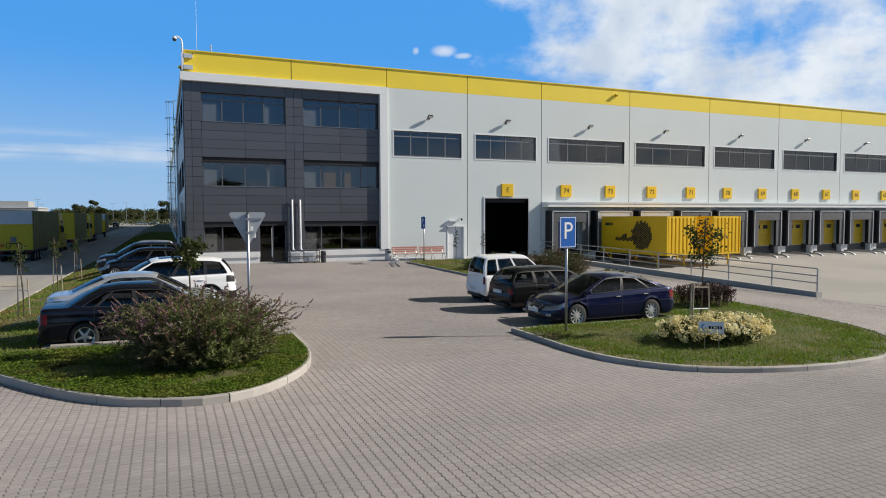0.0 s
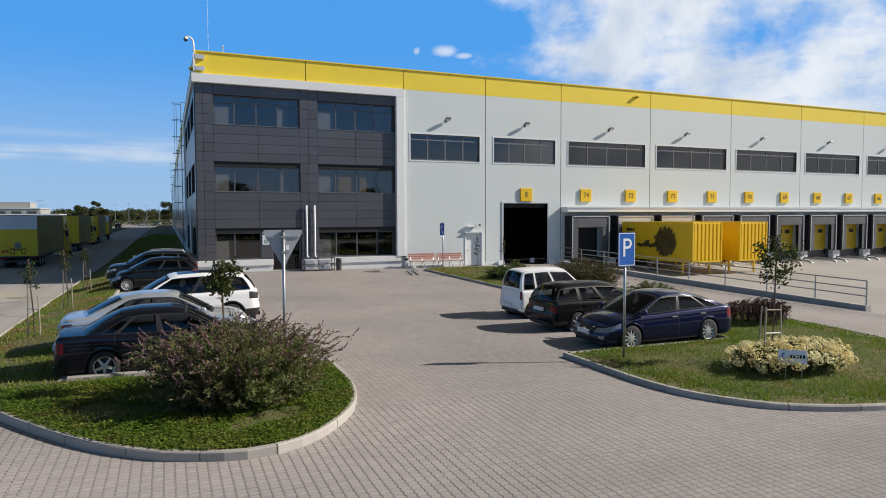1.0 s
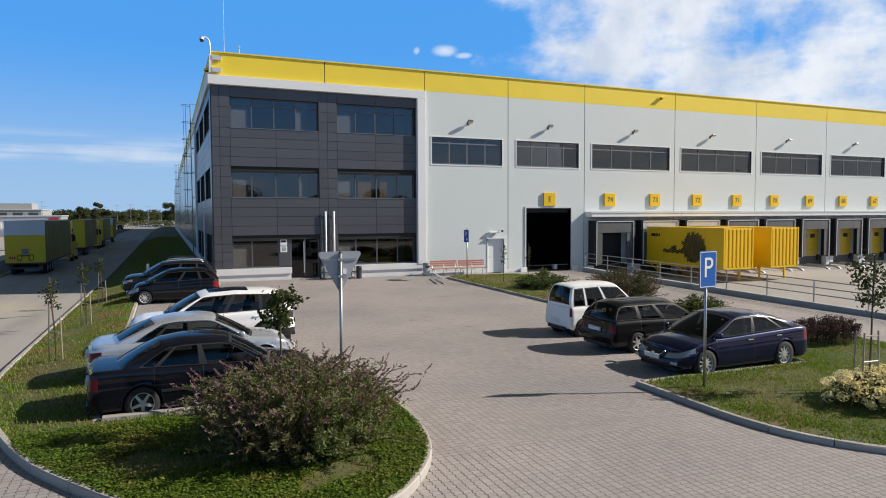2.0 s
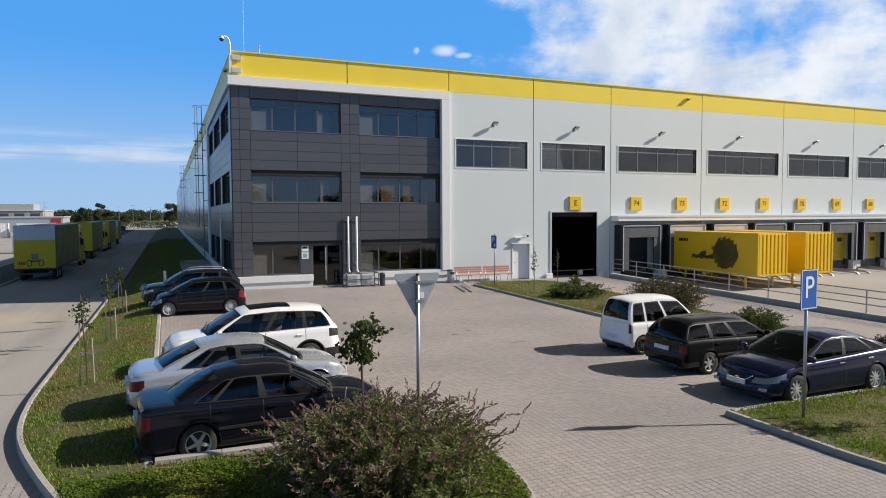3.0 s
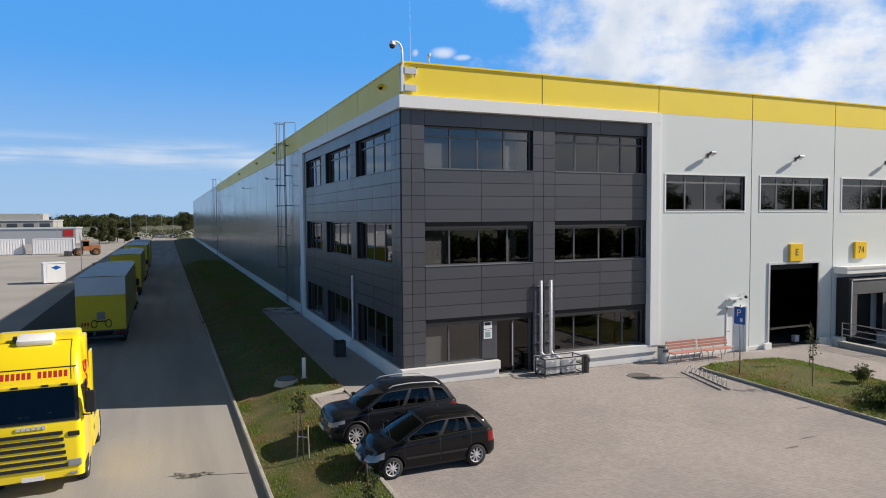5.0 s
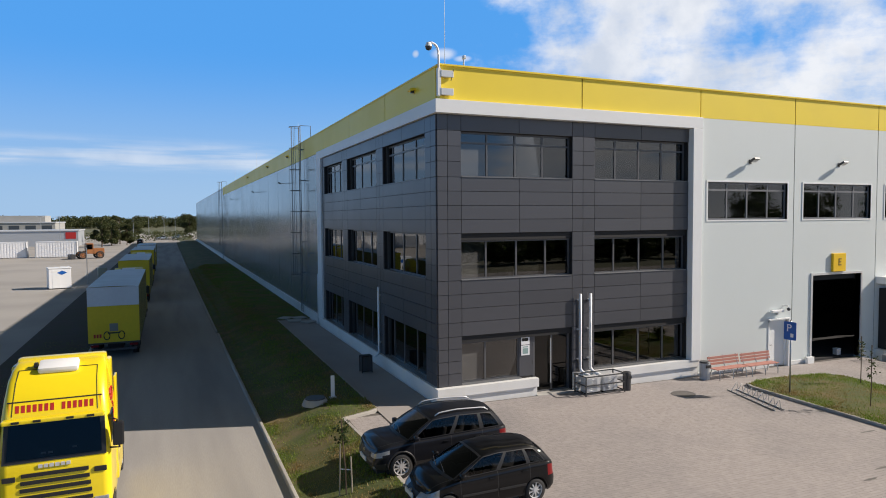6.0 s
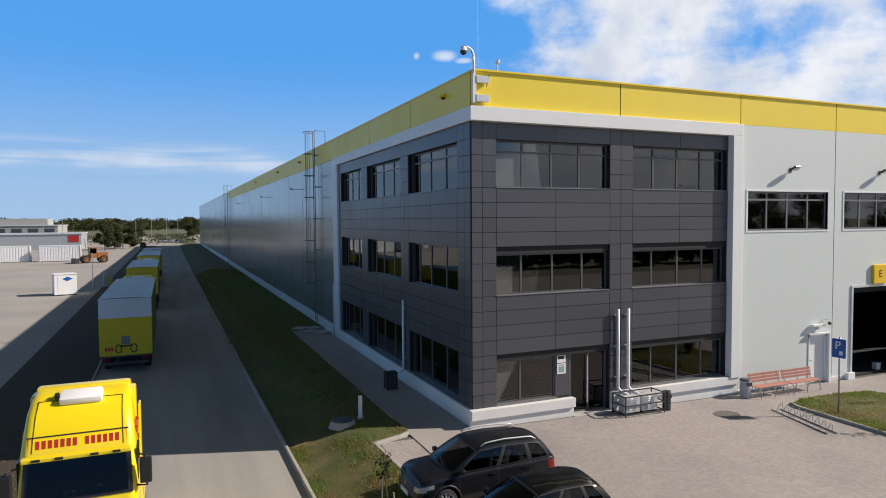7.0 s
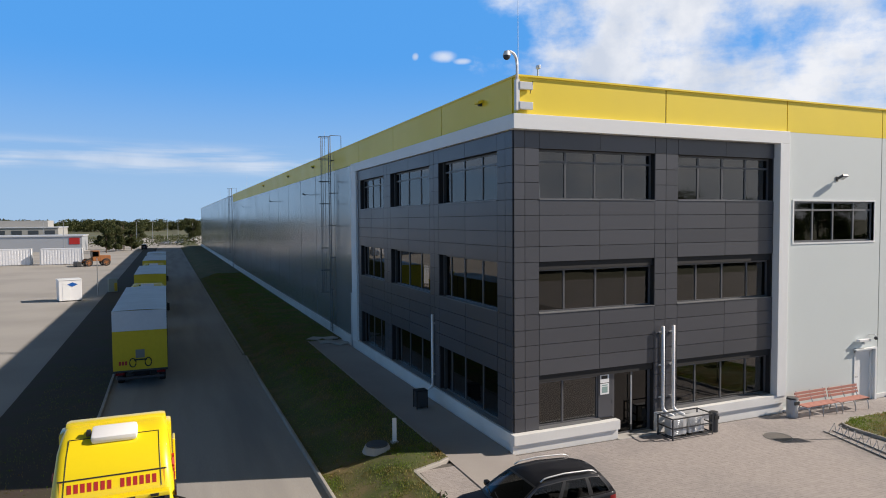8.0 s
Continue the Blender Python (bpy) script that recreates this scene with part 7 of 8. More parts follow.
def box_trailer(loc, rz, length, label, side="tarp_dull", top="tarp_pale", rear="tarp_yellow", upper=True):
    """Rear end at x = 0, body towards +x."""
    ob = empty("box_trailer", label, "trailer", loc, rz, group="lorries on the road")
    hw, z0, z1 = 1.27, 0.95, 3.98
    zs = 2.95 if upper else z1
    part("rear_lower", boxed(0.0, 0.05, -hw, hw, z0, zs - 0.003, bevel=0.01), M[rear], ob)
    if upper:
        part("rear_upper", boxed(0.0, 0.05, -hw, hw, zs, z1, bevel=0.01), M[top], ob, "pale tarpaulin flap")
    for sd in (1, -1):
        part("side_curtain", boxed(0.053, length, min(sd * hw, sd * (hw - 0.04)), max(sd * hw, sd * (hw - 0.04)), z0, z1 - 0.02), M[side], ob)
        part("side_rail", boxed(0.0, length, min(sd * hw, sd * (hw - 0.1)), max(sd * hw, sd * (hw - 0.1)), z0 - 0.12, z0 - 0.003), M["steel_dark"], ob)
        for i in range(int(length / 1.2)):
            part("strap", boxed(0.4 + i * 1.2, 0.45 + i * 1.2, sd * hw - 0.006, sd * hw + 0.006, z0 - 0.1, z1 - 0.1), M["trim"], ob)
        part("tail_light", boxed(-0.03, 0.02, sd * 0.95 - 0.2, sd * 0.95 + 0.2, 0.72, 0.84, bevel=0.015), M["lamp_red"], ob)
    # roof sheet, slightly slack between its bows
    bm = bmesh.new()
    g = [[bm.verts.new((x, y, z1 + 0.04 * (1 - (y / hw) ** 2) - 0.015 * (0.5 - 0.5 * math.cos(x * 2 * math.pi / 1.2)))) for y in steps(-hw, hw, 0.4)] for x in steps(0, length, 0.2)]
    for a, b in zip(g, g[1:]):
        for i in range(len(a) - 1):
            bm.faces.new((a[i], b[i], b[i + 1], a[i + 1]))
    bmesh.ops.recalc_face_normals(bm, faces=bm.faces)
    part("roof_sheet", bm, M[top], ob, smooth=True)
    part("front_wall", boxed(length, length + 0.05, -hw, hw, z0, z1 - 0.01), M[side], ob)
    part("floor", boxed(0.06, length, -hw + 0.1, hw - 0.1, z0 - 0.1, z0 + 0.05), M["steel_dark"], ob)
    part("bumper_bar", boxed(-0.05, 0.05, -1.1, 1.1, 0.5, 0.62), M["steel_dark"], ob)
    part("emblem", boxed(-0.012, -0.001, -0.2, 0.22, 1.55, 1.98, bevel=0.004), M["tarp_grey"], ob, "faded print on the rear")
    for sd in (-0.36, 0.36):
        part("emblem_horn", tube([(-0.012, sd + 0.15 * math.cos(a), 1.32 + 0.22 * math.sin(a)) for a in steps(0.4, 6.6, 0.5)], 0.03, 6), M["ink"], ob)
    part("emblem_bar", boxed(-0.012, -0.001, -0.3, 0.3, 1.42, 1.5), M["ink"], ob)
    for k in range(3):
        part("number_bar", boxed(-0.014, -0.001, 0.62 + k * 0.14, 0.72 + k * 0.14, 1.22, 1.42), M["red_print"], ob)
    part("axle_beam", boxed(1.0, length - 0.4, -0.4, 0.4, 0.45, 0.85), M["black"], ob)
    truck_wheels(ob, (1.6, 2.7), 0.46, 1.0)
    if length > 9:
        truck_wheels(ob, (3.9,), 0.46, 1.0)
    return ob


big = tractor((-10.5, 36.42, road_z(37) - 0.02), -90, True)
big.matrix_basis = big.matrix_basis @ Matrix.Diagonal((0.97, 0.97, 1.03, 1))
box_trailer((-10.78, 58.8, road_z(58) - 0.03), 90, 13.4, "long yellow semi-trailer with a pale tarpaulin top and dull olive sides")
rigid_z = road_z(60) - 0.03
box_trailer((-10.8, 84.0, rigid_z), 90, 12.6, "yellow box trailer with a pale roof parked at the roadside", upper=False)
tractor((-10.8, 74.0, rigid_z), -90, True, False, "yellow lorry cab parked behind a trailer")
box_trailer((-10.8, 106.0, rigid_z), 90, 12.6, "yellow box trailer parked far along the road", upper=False)
tractor((-10.8, 100.5, rigid_z), -90, True, False, "yellow lorry cab parked far along the road")
box_trailer((-10.8, 124.0, rigid_z), 90, 7.6, "yellow box trailer parked far along the road")


# ---- plants ----
def leaf_shader(name, color, dry, rough=0.55, vary=0.35, mix=0.35):
    """Leaves that differ piece by piece, with some light passing through."""
    m = bpy.data.materials.new(name)
    m.use_nodes = True
    n, l = m.node_tree.nodes, m.node_tree.links
    b = n["Principled BSDF"]
    geo = n.new("ShaderNodeNewGeometry")
    no = n.new("ShaderNodeTexNoise")
    no.inputs["Scale"].default_value, no.inputs["Detail"].default_value = 0.9, 4
    l.new(geo.outputs["Position"], no.inputs["Vector"])
    add = n.new("ShaderNodeMath")
    add.operation = "MULTIPLY_ADD"
    add.inputs[1].default_value, add.inputs[2].default_value = 0.6, -0.3 + mix - 0.35
    l.new(geo.outputs["Random Per Island"], add.inputs[0])
    s = n.new("ShaderNodeMath")
    s.operation = "ADD"
    s.use_clamp = True
    l.new(add.outputs[0], s.inputs[0])
    mr = n.new("ShaderNodeMapRange")
    mr.inputs["From Min"].default_value, mr.inputs["From Max"].default_value = 0.42, 0.64
    l.new(no.outputs["Fac"], mr.inputs["Value"])
    l.new(mr.outputs[0], s.inputs[1])
    mx = n.new("ShaderNodeMix")
    mx.data_type = "RGBA"
    mx.inputs["A"].default_value, mx.inputs["B"].default_value = (*color, 1), (*dry, 1)
    l.new(s.outputs[0], mx.inputs["Factor"])
    hs = n.new("ShaderNodeHueSaturation")
    rv = n.new("ShaderNodeMapRange")
    rv.inputs["To Min"].default_value, rv.inputs["To Max"].default_value = 1 - vary, 1 + vary
    l.new(geo.outputs["Random Per Island"], rv.inputs["Value"])
    l.new(rv.outputs[0], hs.inputs["Value"])
    l.new(mx.outputs["Result"], hs.inputs["Color"])
    l.new(hs.outputs["Color"], b.inputs["Base Color"])
    b.inputs["Roughness"].default_value = rough
    b.inputs["Specular IOR Level"].default_value = 0.3
    tr = n.new("ShaderNodeBsdfTranslucent")
    l.new(hs.outputs["Color"], tr.inputs["Color"])
    ms = n.new("ShaderNodeMixShader")
    ms.inputs[0].default_value = 0.38
    l.new(b.outputs[0], ms.inputs[1])
    l.new(tr.outputs[0], ms.inputs[2])
    l.new(ms.outputs[0], n["Material Output"].inputs[0])
    return m


M["grass"] = leaf_shader("grass_blades", (0.155, 0.24, 0.026), (0.29, 0.2, 0.08), vary=0.25, mix=0.3)
M["grass_lush"] = leaf_shader("lush_grass_blades", (0.115, 0.185, 0.02), (0.19, 0.18, 0.04), vary=0.3, mix=0.0)
M["lawn"] = leaf_shader("lawn_blades", (0.15, 0.23, 0.02), (0.22, 0.21, 0.045), vary=0.22, mix=0.0)
M["leaf_bush"] = leaf_shader("narrow_green_leaves", (0.15, 0.195, 0.055), (0.17, 0.15, 0.07))
M["leaf_top"] = leaf_shader("dry_flower_spikes", (0.22, 0.13, 0.1), (0.22, 0.135, 0.16))
M["leaf_purple"] = leaf_shader("dark_purple_leaves", (0.03, 0.014, 0.02), (0.06, 0.03, 0.025))
M["leaf_green"] = leaf_shader("mid_green_leaves", (0.06, 0.10, 0.022), (0.11, 0.12, 0.03))
M["leaf_brown"] = leaf_shader("bronze_leaves", (0.11, 0.07, 0.035), (0.07, 0.09, 0.03))
M["leaf_tree"] = leaf_shader("dark_tree_leaves", (0.035, 0.06, 0.015), (0.06, 0.075, 0.02))
M["leaf_wood"] = leaf_shader("autumn_green_leaves", (0.05, 0.07, 0.022), (0.085, 0.085, 0.03), vary=0.25)
M["petal"] = leaf_shader("cream_petals", (0.88, 0.83, 0.55), (0.84, 0.72, 0.34), vary=0.12)
M["twig"] = shader("brown_twig", (0.09, 0.06, 0.04), 0.85, vary=0.25, scale=3)
M["stake"] = shader("weathered_stake", (0.34, 0.29, 0.22), 0.85, vary=0.25, scale=2, stretch=(4, 4, 0.4))


def quads_mesh(name, centres, dirs, normals, length, width, material, tip=0.0):
    """Diamond leaves: numpy arrays of centres, long directions and normals."""
    c, d, nn = (np.asarray(a, float) for a in (centres, dirs, normals))
    d /= np.linalg.norm(d, axis=1, keepdims=True) + 1e-9
    s = np.cross(d, nn)
    s /= np.linalg.norm(s, axis=1, keepdims=True) + 1e-9
    L = (length * np.ones(len(c)))[:, None]
    w = (width * np.ones(len(c)))[:, None]
    up = np.cross(s, d)
    v = np.stack([c - d * L / 2, c + s * w / 2 + up * w * 0.12, c + d * L / 2, c - s * w / 2 + up * w * 0.12], 1).reshape(-1, 3)
    me = bpy.data.meshes.new(name)
    n = len(c)
    me.vertices.add(4 * n)
    me.vertices.foreach_set("co", v.ravel())
    me.loops.add(4 * n)
    me.loops.foreach_set("vertex_index", np.arange(4 * n))
    me.polygons.add(n)
    me.polygons.foreach_set("loop_start", np.arange(0, 4 * n, 4))
    me.polygons.foreach_set("loop_total", np.full(n, 4))
    me.materials.append(material)
    me.update(calc_edges=True)
    me.polygons.foreach_set("use_smooth", [False] * n)
    return me


def grass_field(name, label, inside, bounds, per_m2, height, material, lift, seed, width=0.011, mask=None):
    rg = np.random.default_rng(seed)
    x0, x1, y0, y1 = bounds
    n = int((x1 - x0) * (y1 - y0) * per_m2)
    px, py = rg.uniform(x0, x1, n), rg.uniform(y0, y1, n)
    keep = inside(px, py)
    px, py = px[keep], py[keep]
    if mask is not None:
        keep = rg.random(len(px)) < np.array([mask(a, b) for a, b in zip(px, py)])
        px, py = px[keep], py[keep]
    n = len(px)
    pz = np.array([land(a, b) for a, b in zip(px, py)]) + lift
    h = height * rg.uniform(0.5, 1.25, n)
    az = rg.uniform(0, 6.283, n)
    lean = rg.uniform(0.1, 0.75, n)
    base = np.stack([px, py, pz - 0.01], 1)
    tip = base + np.stack([np.cos(az) * lean * h, np.sin(az) * lean * h, h], 1)
    side = np.stack([-np.sin(az), np.cos(az), np.zeros(n)], 1) * (width * rg.uniform(0.6, 1.4, n))[:, None]
    v = np.stack([base - side, base + side, tip], 1).reshape(-1, 3)
    me = bpy.data.meshes.new(name)
    me.vertices.add(3 * n)
    me.vertices.foreach_set("co", v.ravel())
    me.loops.add(3 * n)
    me.loops.foreach_set("vertex_index", np.arange(3 * n))
    me.polygons.add(n)
    me.polygons.foreach_set("loop_start", np.arange(0, 3 * n, 3))
    me.polygons.foreach_set("loop_total", np.full(n, 3))
    me.materials.append(material)
    me.update(calc_edges=True)
    me.polygons.foreach_set("use_smooth", [False] * n)
    return tagged(new(name, me), label, "grass", kind="stuff")


def patchy(a, b):
    return min(1.0, max(0.12, 0.75 + 1.3 * noise.noise(Vector((a * 0.7, b * 0.7, 3.1))) + 0.5 * noise.noise(Vector((a * 2.4, b * 2.4, 9.0)))))


grass_field("grass", "uneven green grass with straw patches", in_left, (-5.0, 2.8, 11.4, 16.0), 950, 0.07, M["grass_lush"], 0.10, 1, mask=patchy)
grass_field("grass", "thin mown grass with dry patches on the verge", in_left, (-5.0, -1.2, 16.0, 43.0), 900, 0.06, M["grass"], 0.10, 2, 0.012, patchy)
edge_pts = RIGHT_KERB[:60:2]


def kerb_fade(a, b):
    """Grass gives way to bare soil beside the kerb."""
    d = min((a - x) ** 2 + (b - y) ** 2 for x, y in edge_pts) ** 0.5
    return max(0.5, patchy(a, b)) * (0.12 + 0.88 * smooth01(0.15, 0.75, d + 0.3 * noise.noise(Vector((a * 2, b * 2, 5)))))


grass_field("grass", "mown lawn on the island", in_right, (8.4, 18.7, 9.2, 19.0), 1700, 0.055, M["lawn"], 0.10, 3, 0.013, kerb_fade)
grass_field("grass", "mown lawn on the long island", in_right, (13.9, 19.4, 19.0, 39.3), 750, 0.06, M["grass"], 0.10, 4, 0.016, lambda a, b: max(0.5, patchy(a, b)))
grass_field("grass", "mown grass along the side wall", lambda a, b: ~((a > -1.25) & (b < 64)), (-5.0, 0.9, 43.0, 76.0), 260, 0.07, M["grass"], 0.06, 5, 0.016)
grass_field("grass", "mown grass along the far side wall", lambda a, b: a > -9, (-5.0, 0.9, 76.0, 125.0), 130, 0.08, M["grass"], 0.06, 7, 0.026)
grass_field("grass", "thin turf on the soil strip", lambda a, b: a < 0, (-15.2, -12.35, 24.0, 66.0), 45, 0.06, M["grass"], 0.02, 6, 0.016, patchy)

# low clover-like leaves in the near island
rg = np.random.default_rng(8)
qx, qy = rg.uniform(-3.6, 2.8, 62000), rg.uniform(11.4, 16.2, 62000)
ok = in_left(qx, qy)
pts = [(a, b) for a, b in zip(qx[ok], qy[ok]) if noise.noise(Vector((a * 0.9, b * 0.9, 20))) > -0.3]
c = np.array([(a, b, land(a, b) + 0.12 + 0.05 * rg.random()) for a, b in pts])
k = len(c)
az = rg.uniform(0, 6.283, k)
me = quads_mesh("clover", c, np.stack([np.cos(az), np.sin(az), rg.uniform(-0.4, 0.4, k)], 1), np.stack([rg.uniform(-0.5, 0.5, k), rg.uniform(-0.5, 0.5, k), np.ones(k)], 1), rg.uniform(0.03, 0.065, k), rg.uniform(0.025, 0.05, k), M["grass_lush"])
tagged(new("clover", me), "low broad-leaved weeds among the grass", "grass", kind="stuff")


def shrub(name, label, x, y, rx, ry, h, stems, leaves, leaf, material, seed, droop=0.5, top=None, category="shrub", z=None, spread=0.3, wild=0.25, skirt=0.0):
    """Stems that rise and arch outwards with narrow leaves along them."""
    rg = np.random.default_rng(seed)
    ob = empty(name, label, category, (x, y, (land(x, y) + 0.1) if z is None else z))
    C, D, N, TC, TD = [], [], [], [], []
    bm = bmesh.new()
    for i in range(stems):
        a = rg.uniform(0, 6.283)
        q = math.sqrt(rg.random())
        bx_, by_ = rx * spread * q * math.cos(a), ry * spread * q * math.sin(a)
        ex, ey = rx * q * math.cos(a) * rg.uniform(0.75, 1 + wild), ry * q * math.sin(a) * rg.uniform(0.75, 1 + wild)
        hh = h * rg.uniform(0.62, 1.0 + wild * 0.5) * (1 - droop * 0.55 * q * q)
        if rg.random() < skirt:
            hh *= rg.uniform(0.25, 0.6)
        p0, p1, p2 = Vector((bx_, by_, 0)), Vector((bx_ * 0.6 + ex * 0.4, by_ * 0.6 + ey * 0.4, hh * 1.02)), Vector((ex, ey, hh * (1 - 0.12 * q)))
        if i % 5 == 0:
            ps = bend(p0, p1, p2, 3)
            for u, v in zip(ps, ps[1:]):
                rod(bm, u, v, 0.008, seg=3, caps=False)
        for j in range(leaves):
            t = 0.12 + 0.88 * (j + rg.random()) / leaves
            p = (1 - t) ** 2 * p0 + 2 * t * (1 - t) * p1 + t * t * p2
            d = (2 * (1 - t) * (p1 - p0) + 2 * t * (p2 - p1)).normalized()
            o = Vector((rg.normal(), rg.normal(), rg.normal() * 0.5)).normalized()
            dd = (d * 0.5 + o).normalized()
            cc = p + dd * leaf * 0.5
            if top is not None and t > 0.9 and hh > 0.6 * h:
                TC.append(p + o * 0.012)
                TD.append((d + o * 0.25))
            else:
                C.append(cc)
                D.append(dd)
                N.append((rg.normal(), rg.normal(), 1.2))
        if top is not None and hh > 0.55 * h and rg.random() < 0.42:
            # tapering flower spike that carries on from the stem
            lead = ((p2 - p1).normalized() * 0.55 + Vector((rg.normal() * 0.2, rg.normal() * 0.2, 0.8))).normalized()
            reach = rg.uniform(0.1, 0.24)
            for j in range(16):
                t = j / 15
                TC.append(p2 + lead * reach * t + Vector(rg.normal(size=3)) * 0.014 * (1 - 0.7 * t))
                TD.append(lead + Vector(rg.normal(size=3)) * 0.35)
    part("stem_tangle", bm, M["twig"], ob)
    n = len(C)
    me = quads_mesh("leaves", C, D, N, leaf * rg.uniform(0.7, 1.3, n), leaf * 0.3 * rg.uniform(0.7, 1.3, n), material)
    o = new("leaves", me)
    o.parent = ob
    if TC:
        n = len(TC)
        me = quads_mesh("flower_plume", TC, TD, rg.normal(size=(n, 3)), 0.055 * rg.uniform(0.7, 1.4, n), 0.022 * rg.uniform(0.7, 1.3, n), top)
        o = new("flower_plume", me)
        o.parent = ob
        o["label"] = "faded purple-brown flower spikes"
    return ob


shrub("butterfly_bush", "large arching shrub with narrow leaves and faded purple spikes", 0.62, 13.95, 1.5, 1.25, 1.3, 1150, 46, 0.082, M["leaf_bush"], 11, 0.45, M["leaf_top"], wild=0.42, spread=0.75, skirt=0.4)
shrub("purple_hedge", "low dense hedge of dark purple leaves", 16.6, 16.7, 1.35, 0.7, 0.8, 420, 26, 0.07, M["leaf_purple"], 12, 0.25, spread=0.9, category="hedge", wild=0.1)
shrub("low_shrub", "low spreading green shrub in the island lawn", 16.2, 31.8, 1.45, 1.1, 0.62, 240, 30, 0.13, M["leaf_green"], 13, 0.6, wild=0.5, spread=0.6, skirt=0.3)
shrub("bronze_shrub", "rounded bronze-leaved shrub in the island lawn", 17.6, 27.2, 1.75, 1.4, 1.25, 620, 34, 0.09, M["leaf_brown"], 14, 0.5, wild=0.35, spread=0.75, skirt=0.3)
shrub("low_shrub", "bright green low shrub in the island lawn", 16.9, 21.9, 0.95, 0.85, 0.72, 260, 30, 0.09, M["leaf_green"], 15, 0.5, wild=0.35, spread=0.7, skirt=0.3)
shrub("low_shrub", "small tuft of green leaves by the kerb", 17.9, 34.4, 0.5, 0.5, 0.7, 60, 24, 0.1, M["leaf_green"], 16, 0.4)

# hydrangea bed
bed = shrub("hydrangea_bed", "bed of cream-flowered hydrangeas over dark green leaves", 12.2, 12.0, 1.6, 0.9, 0.55, 300, 22, 0.11, M["leaf_tree"], 21, 0.35, category="flower bed", spread=0.9, wild=0.05)
rg = np.random.default_rng(22)
C, D, N = [], [], []
for i in range(240):
    a, q = rg.uniform(0, 6.283), math.sqrt(rg.random())
    hc = Vector((1.62 * q * math.cos(a), 0.92 * q * math.sin(a), 0.36 + 0.26 * rg.random() - 0.16 * q * q))
    hr = rg.uniform(0.075, 0.135)
    for j in range(46):
        o = Vector(rg.normal(size=3)).normalized()
        C.append(hc + Vector((o.x, o.y, o.z * 0.85)) * hr)
        t = o.orthogonal()
        t.rotate(Matrix.Rotation(rg.uniform(0, 6.283), 3, o))
        D.append(t)
        N.append(o)
me = quads_mesh("bloom", C, D, N, rg.uniform(0.035, 0.06, len(C)), rg.uniform(0.03, 0.05, len(C)), M["petal"])
o = new("bloom", me)
o.parent = bed
o["label"] = "cream flower heads"
fs = empty("bed_sign", "small white sign board with blue print in the flower bed", "sign", (11.3, 11.2, land(11.2, 11.2) + 0.1), rz=-38)
part("board", boxed(-0.27, 0.27, -0.012, 0.012, 0.36, 0.64, bevel=0.004, m=pose(0, 0, 0, -12)), M["white_paint"], fs)
for k in range(5):
    part("print_bar", boxed(-0.05 + k * 0.06, -0.01 + k * 0.06, -0.017, -0.0125, 0.47, 0.54, m=pose(0, 0, 0, -12)), M["ink"], fs)
part("crescent", tube([(-0.15 + 0.05 * math.cos(a), -0.016, 0.51 + 0.06 * math.sin(a)) for a in (radians(90 + i * 22.5) for i in range(9))], 0.012, 5), M["sign_blue"], fs, "blue crescent mark", at=pose(0, 0, 0, -12))
for sx in (-0.15, 0.15):
    part("leg", rod(bmesh.new(), (sx, 0.03, -0.1), (sx, -0.03, 0.4), 0.01), M["steel"], fs)


def sapling(x, y, h, crown_z, cr, leaves, seed, stakes=(), label="slim young tree tied to wooden stakes", leaf=0.11, lean=(0, 0)):
    rg = np.random.default_rng(seed)
    ob = empty("young_tree", label, "tree", (x, y, land(x, y) + 0.08))
    tip = Vector((lean[0], lean[1], h))
    part("trunk", tube([(0, 0, -0.1), tip * 0.35 + Vector((0.02, 0, 0)), tip * 0.7, tip], 0.018, 6), M["twig"], ob)
    bm = bmesh.new()
    C, D, N = [], [], []
    for i in range(9):
        t = crown_z / h + (1 - crown_z / h) * (i / 9 - 0.25)
        p = tip * max(0.3, t)
        a = i * 2.4 + rg.random()
        e = p + Vector((math.cos(a) * cr * rg.uniform(0.6, 1.05), math.sin(a) * cr * rg.uniform(0.6, 1.05), cr * rg.uniform(0.1, 0.7)))
        rod(bm, p, e, 0.008, 0.004, 4)
        for j in range(leaves // 9):
            f = 0.3 + 0.75 * rg.random()
            c_ = p.lerp(e, f) + Vector(rg.normal(size=3)) * cr * 0.2
            C.append(c_)
            D.append(rg.normal(size=3) + np.array([0, 0, -0.4]))
            N.append(rg.normal(size=3) + np.array([0, 0, 0.8]))
    part("limb_tangle", bm, M["twig"], ob)
    n = len(C)
    o = new("crown", quads_mesh("crown", C, D, N, leaf * rg.uniform(0.7, 1.3, n), leaf * 0.75 * rg.uniform(0.7, 1.2, n), M["leaf_tree"]))
    o.parent = ob
    for k, (sx, sy, sh) in enumerate(stakes):
        part("stake", rod(bmesh.new(), (sx, sy, -0.1), (sx * 0.8, sy * 0.8, sh), 0.019, seg=6), M["stake"], ob)
    if len(stakes) > 1:
        a, b = stakes[0], stakes[1]
        for f in ((0.95, 0.55) if len(stakes) > 2 else (0.7,)):
            z = min(a[2], b[2]) * f
            part("crossbar", rod(bmesh.new(), (a[0] * 0.85, a[1] * 0.85, z), (b[0] * 0.85, b[1] * 0.85, z - 0.04), 0.014, seg=5), M["white_paint"] if f < 0.8 else M["stake"], ob, "white tie band" if f < 0.8 else "")
    return ob


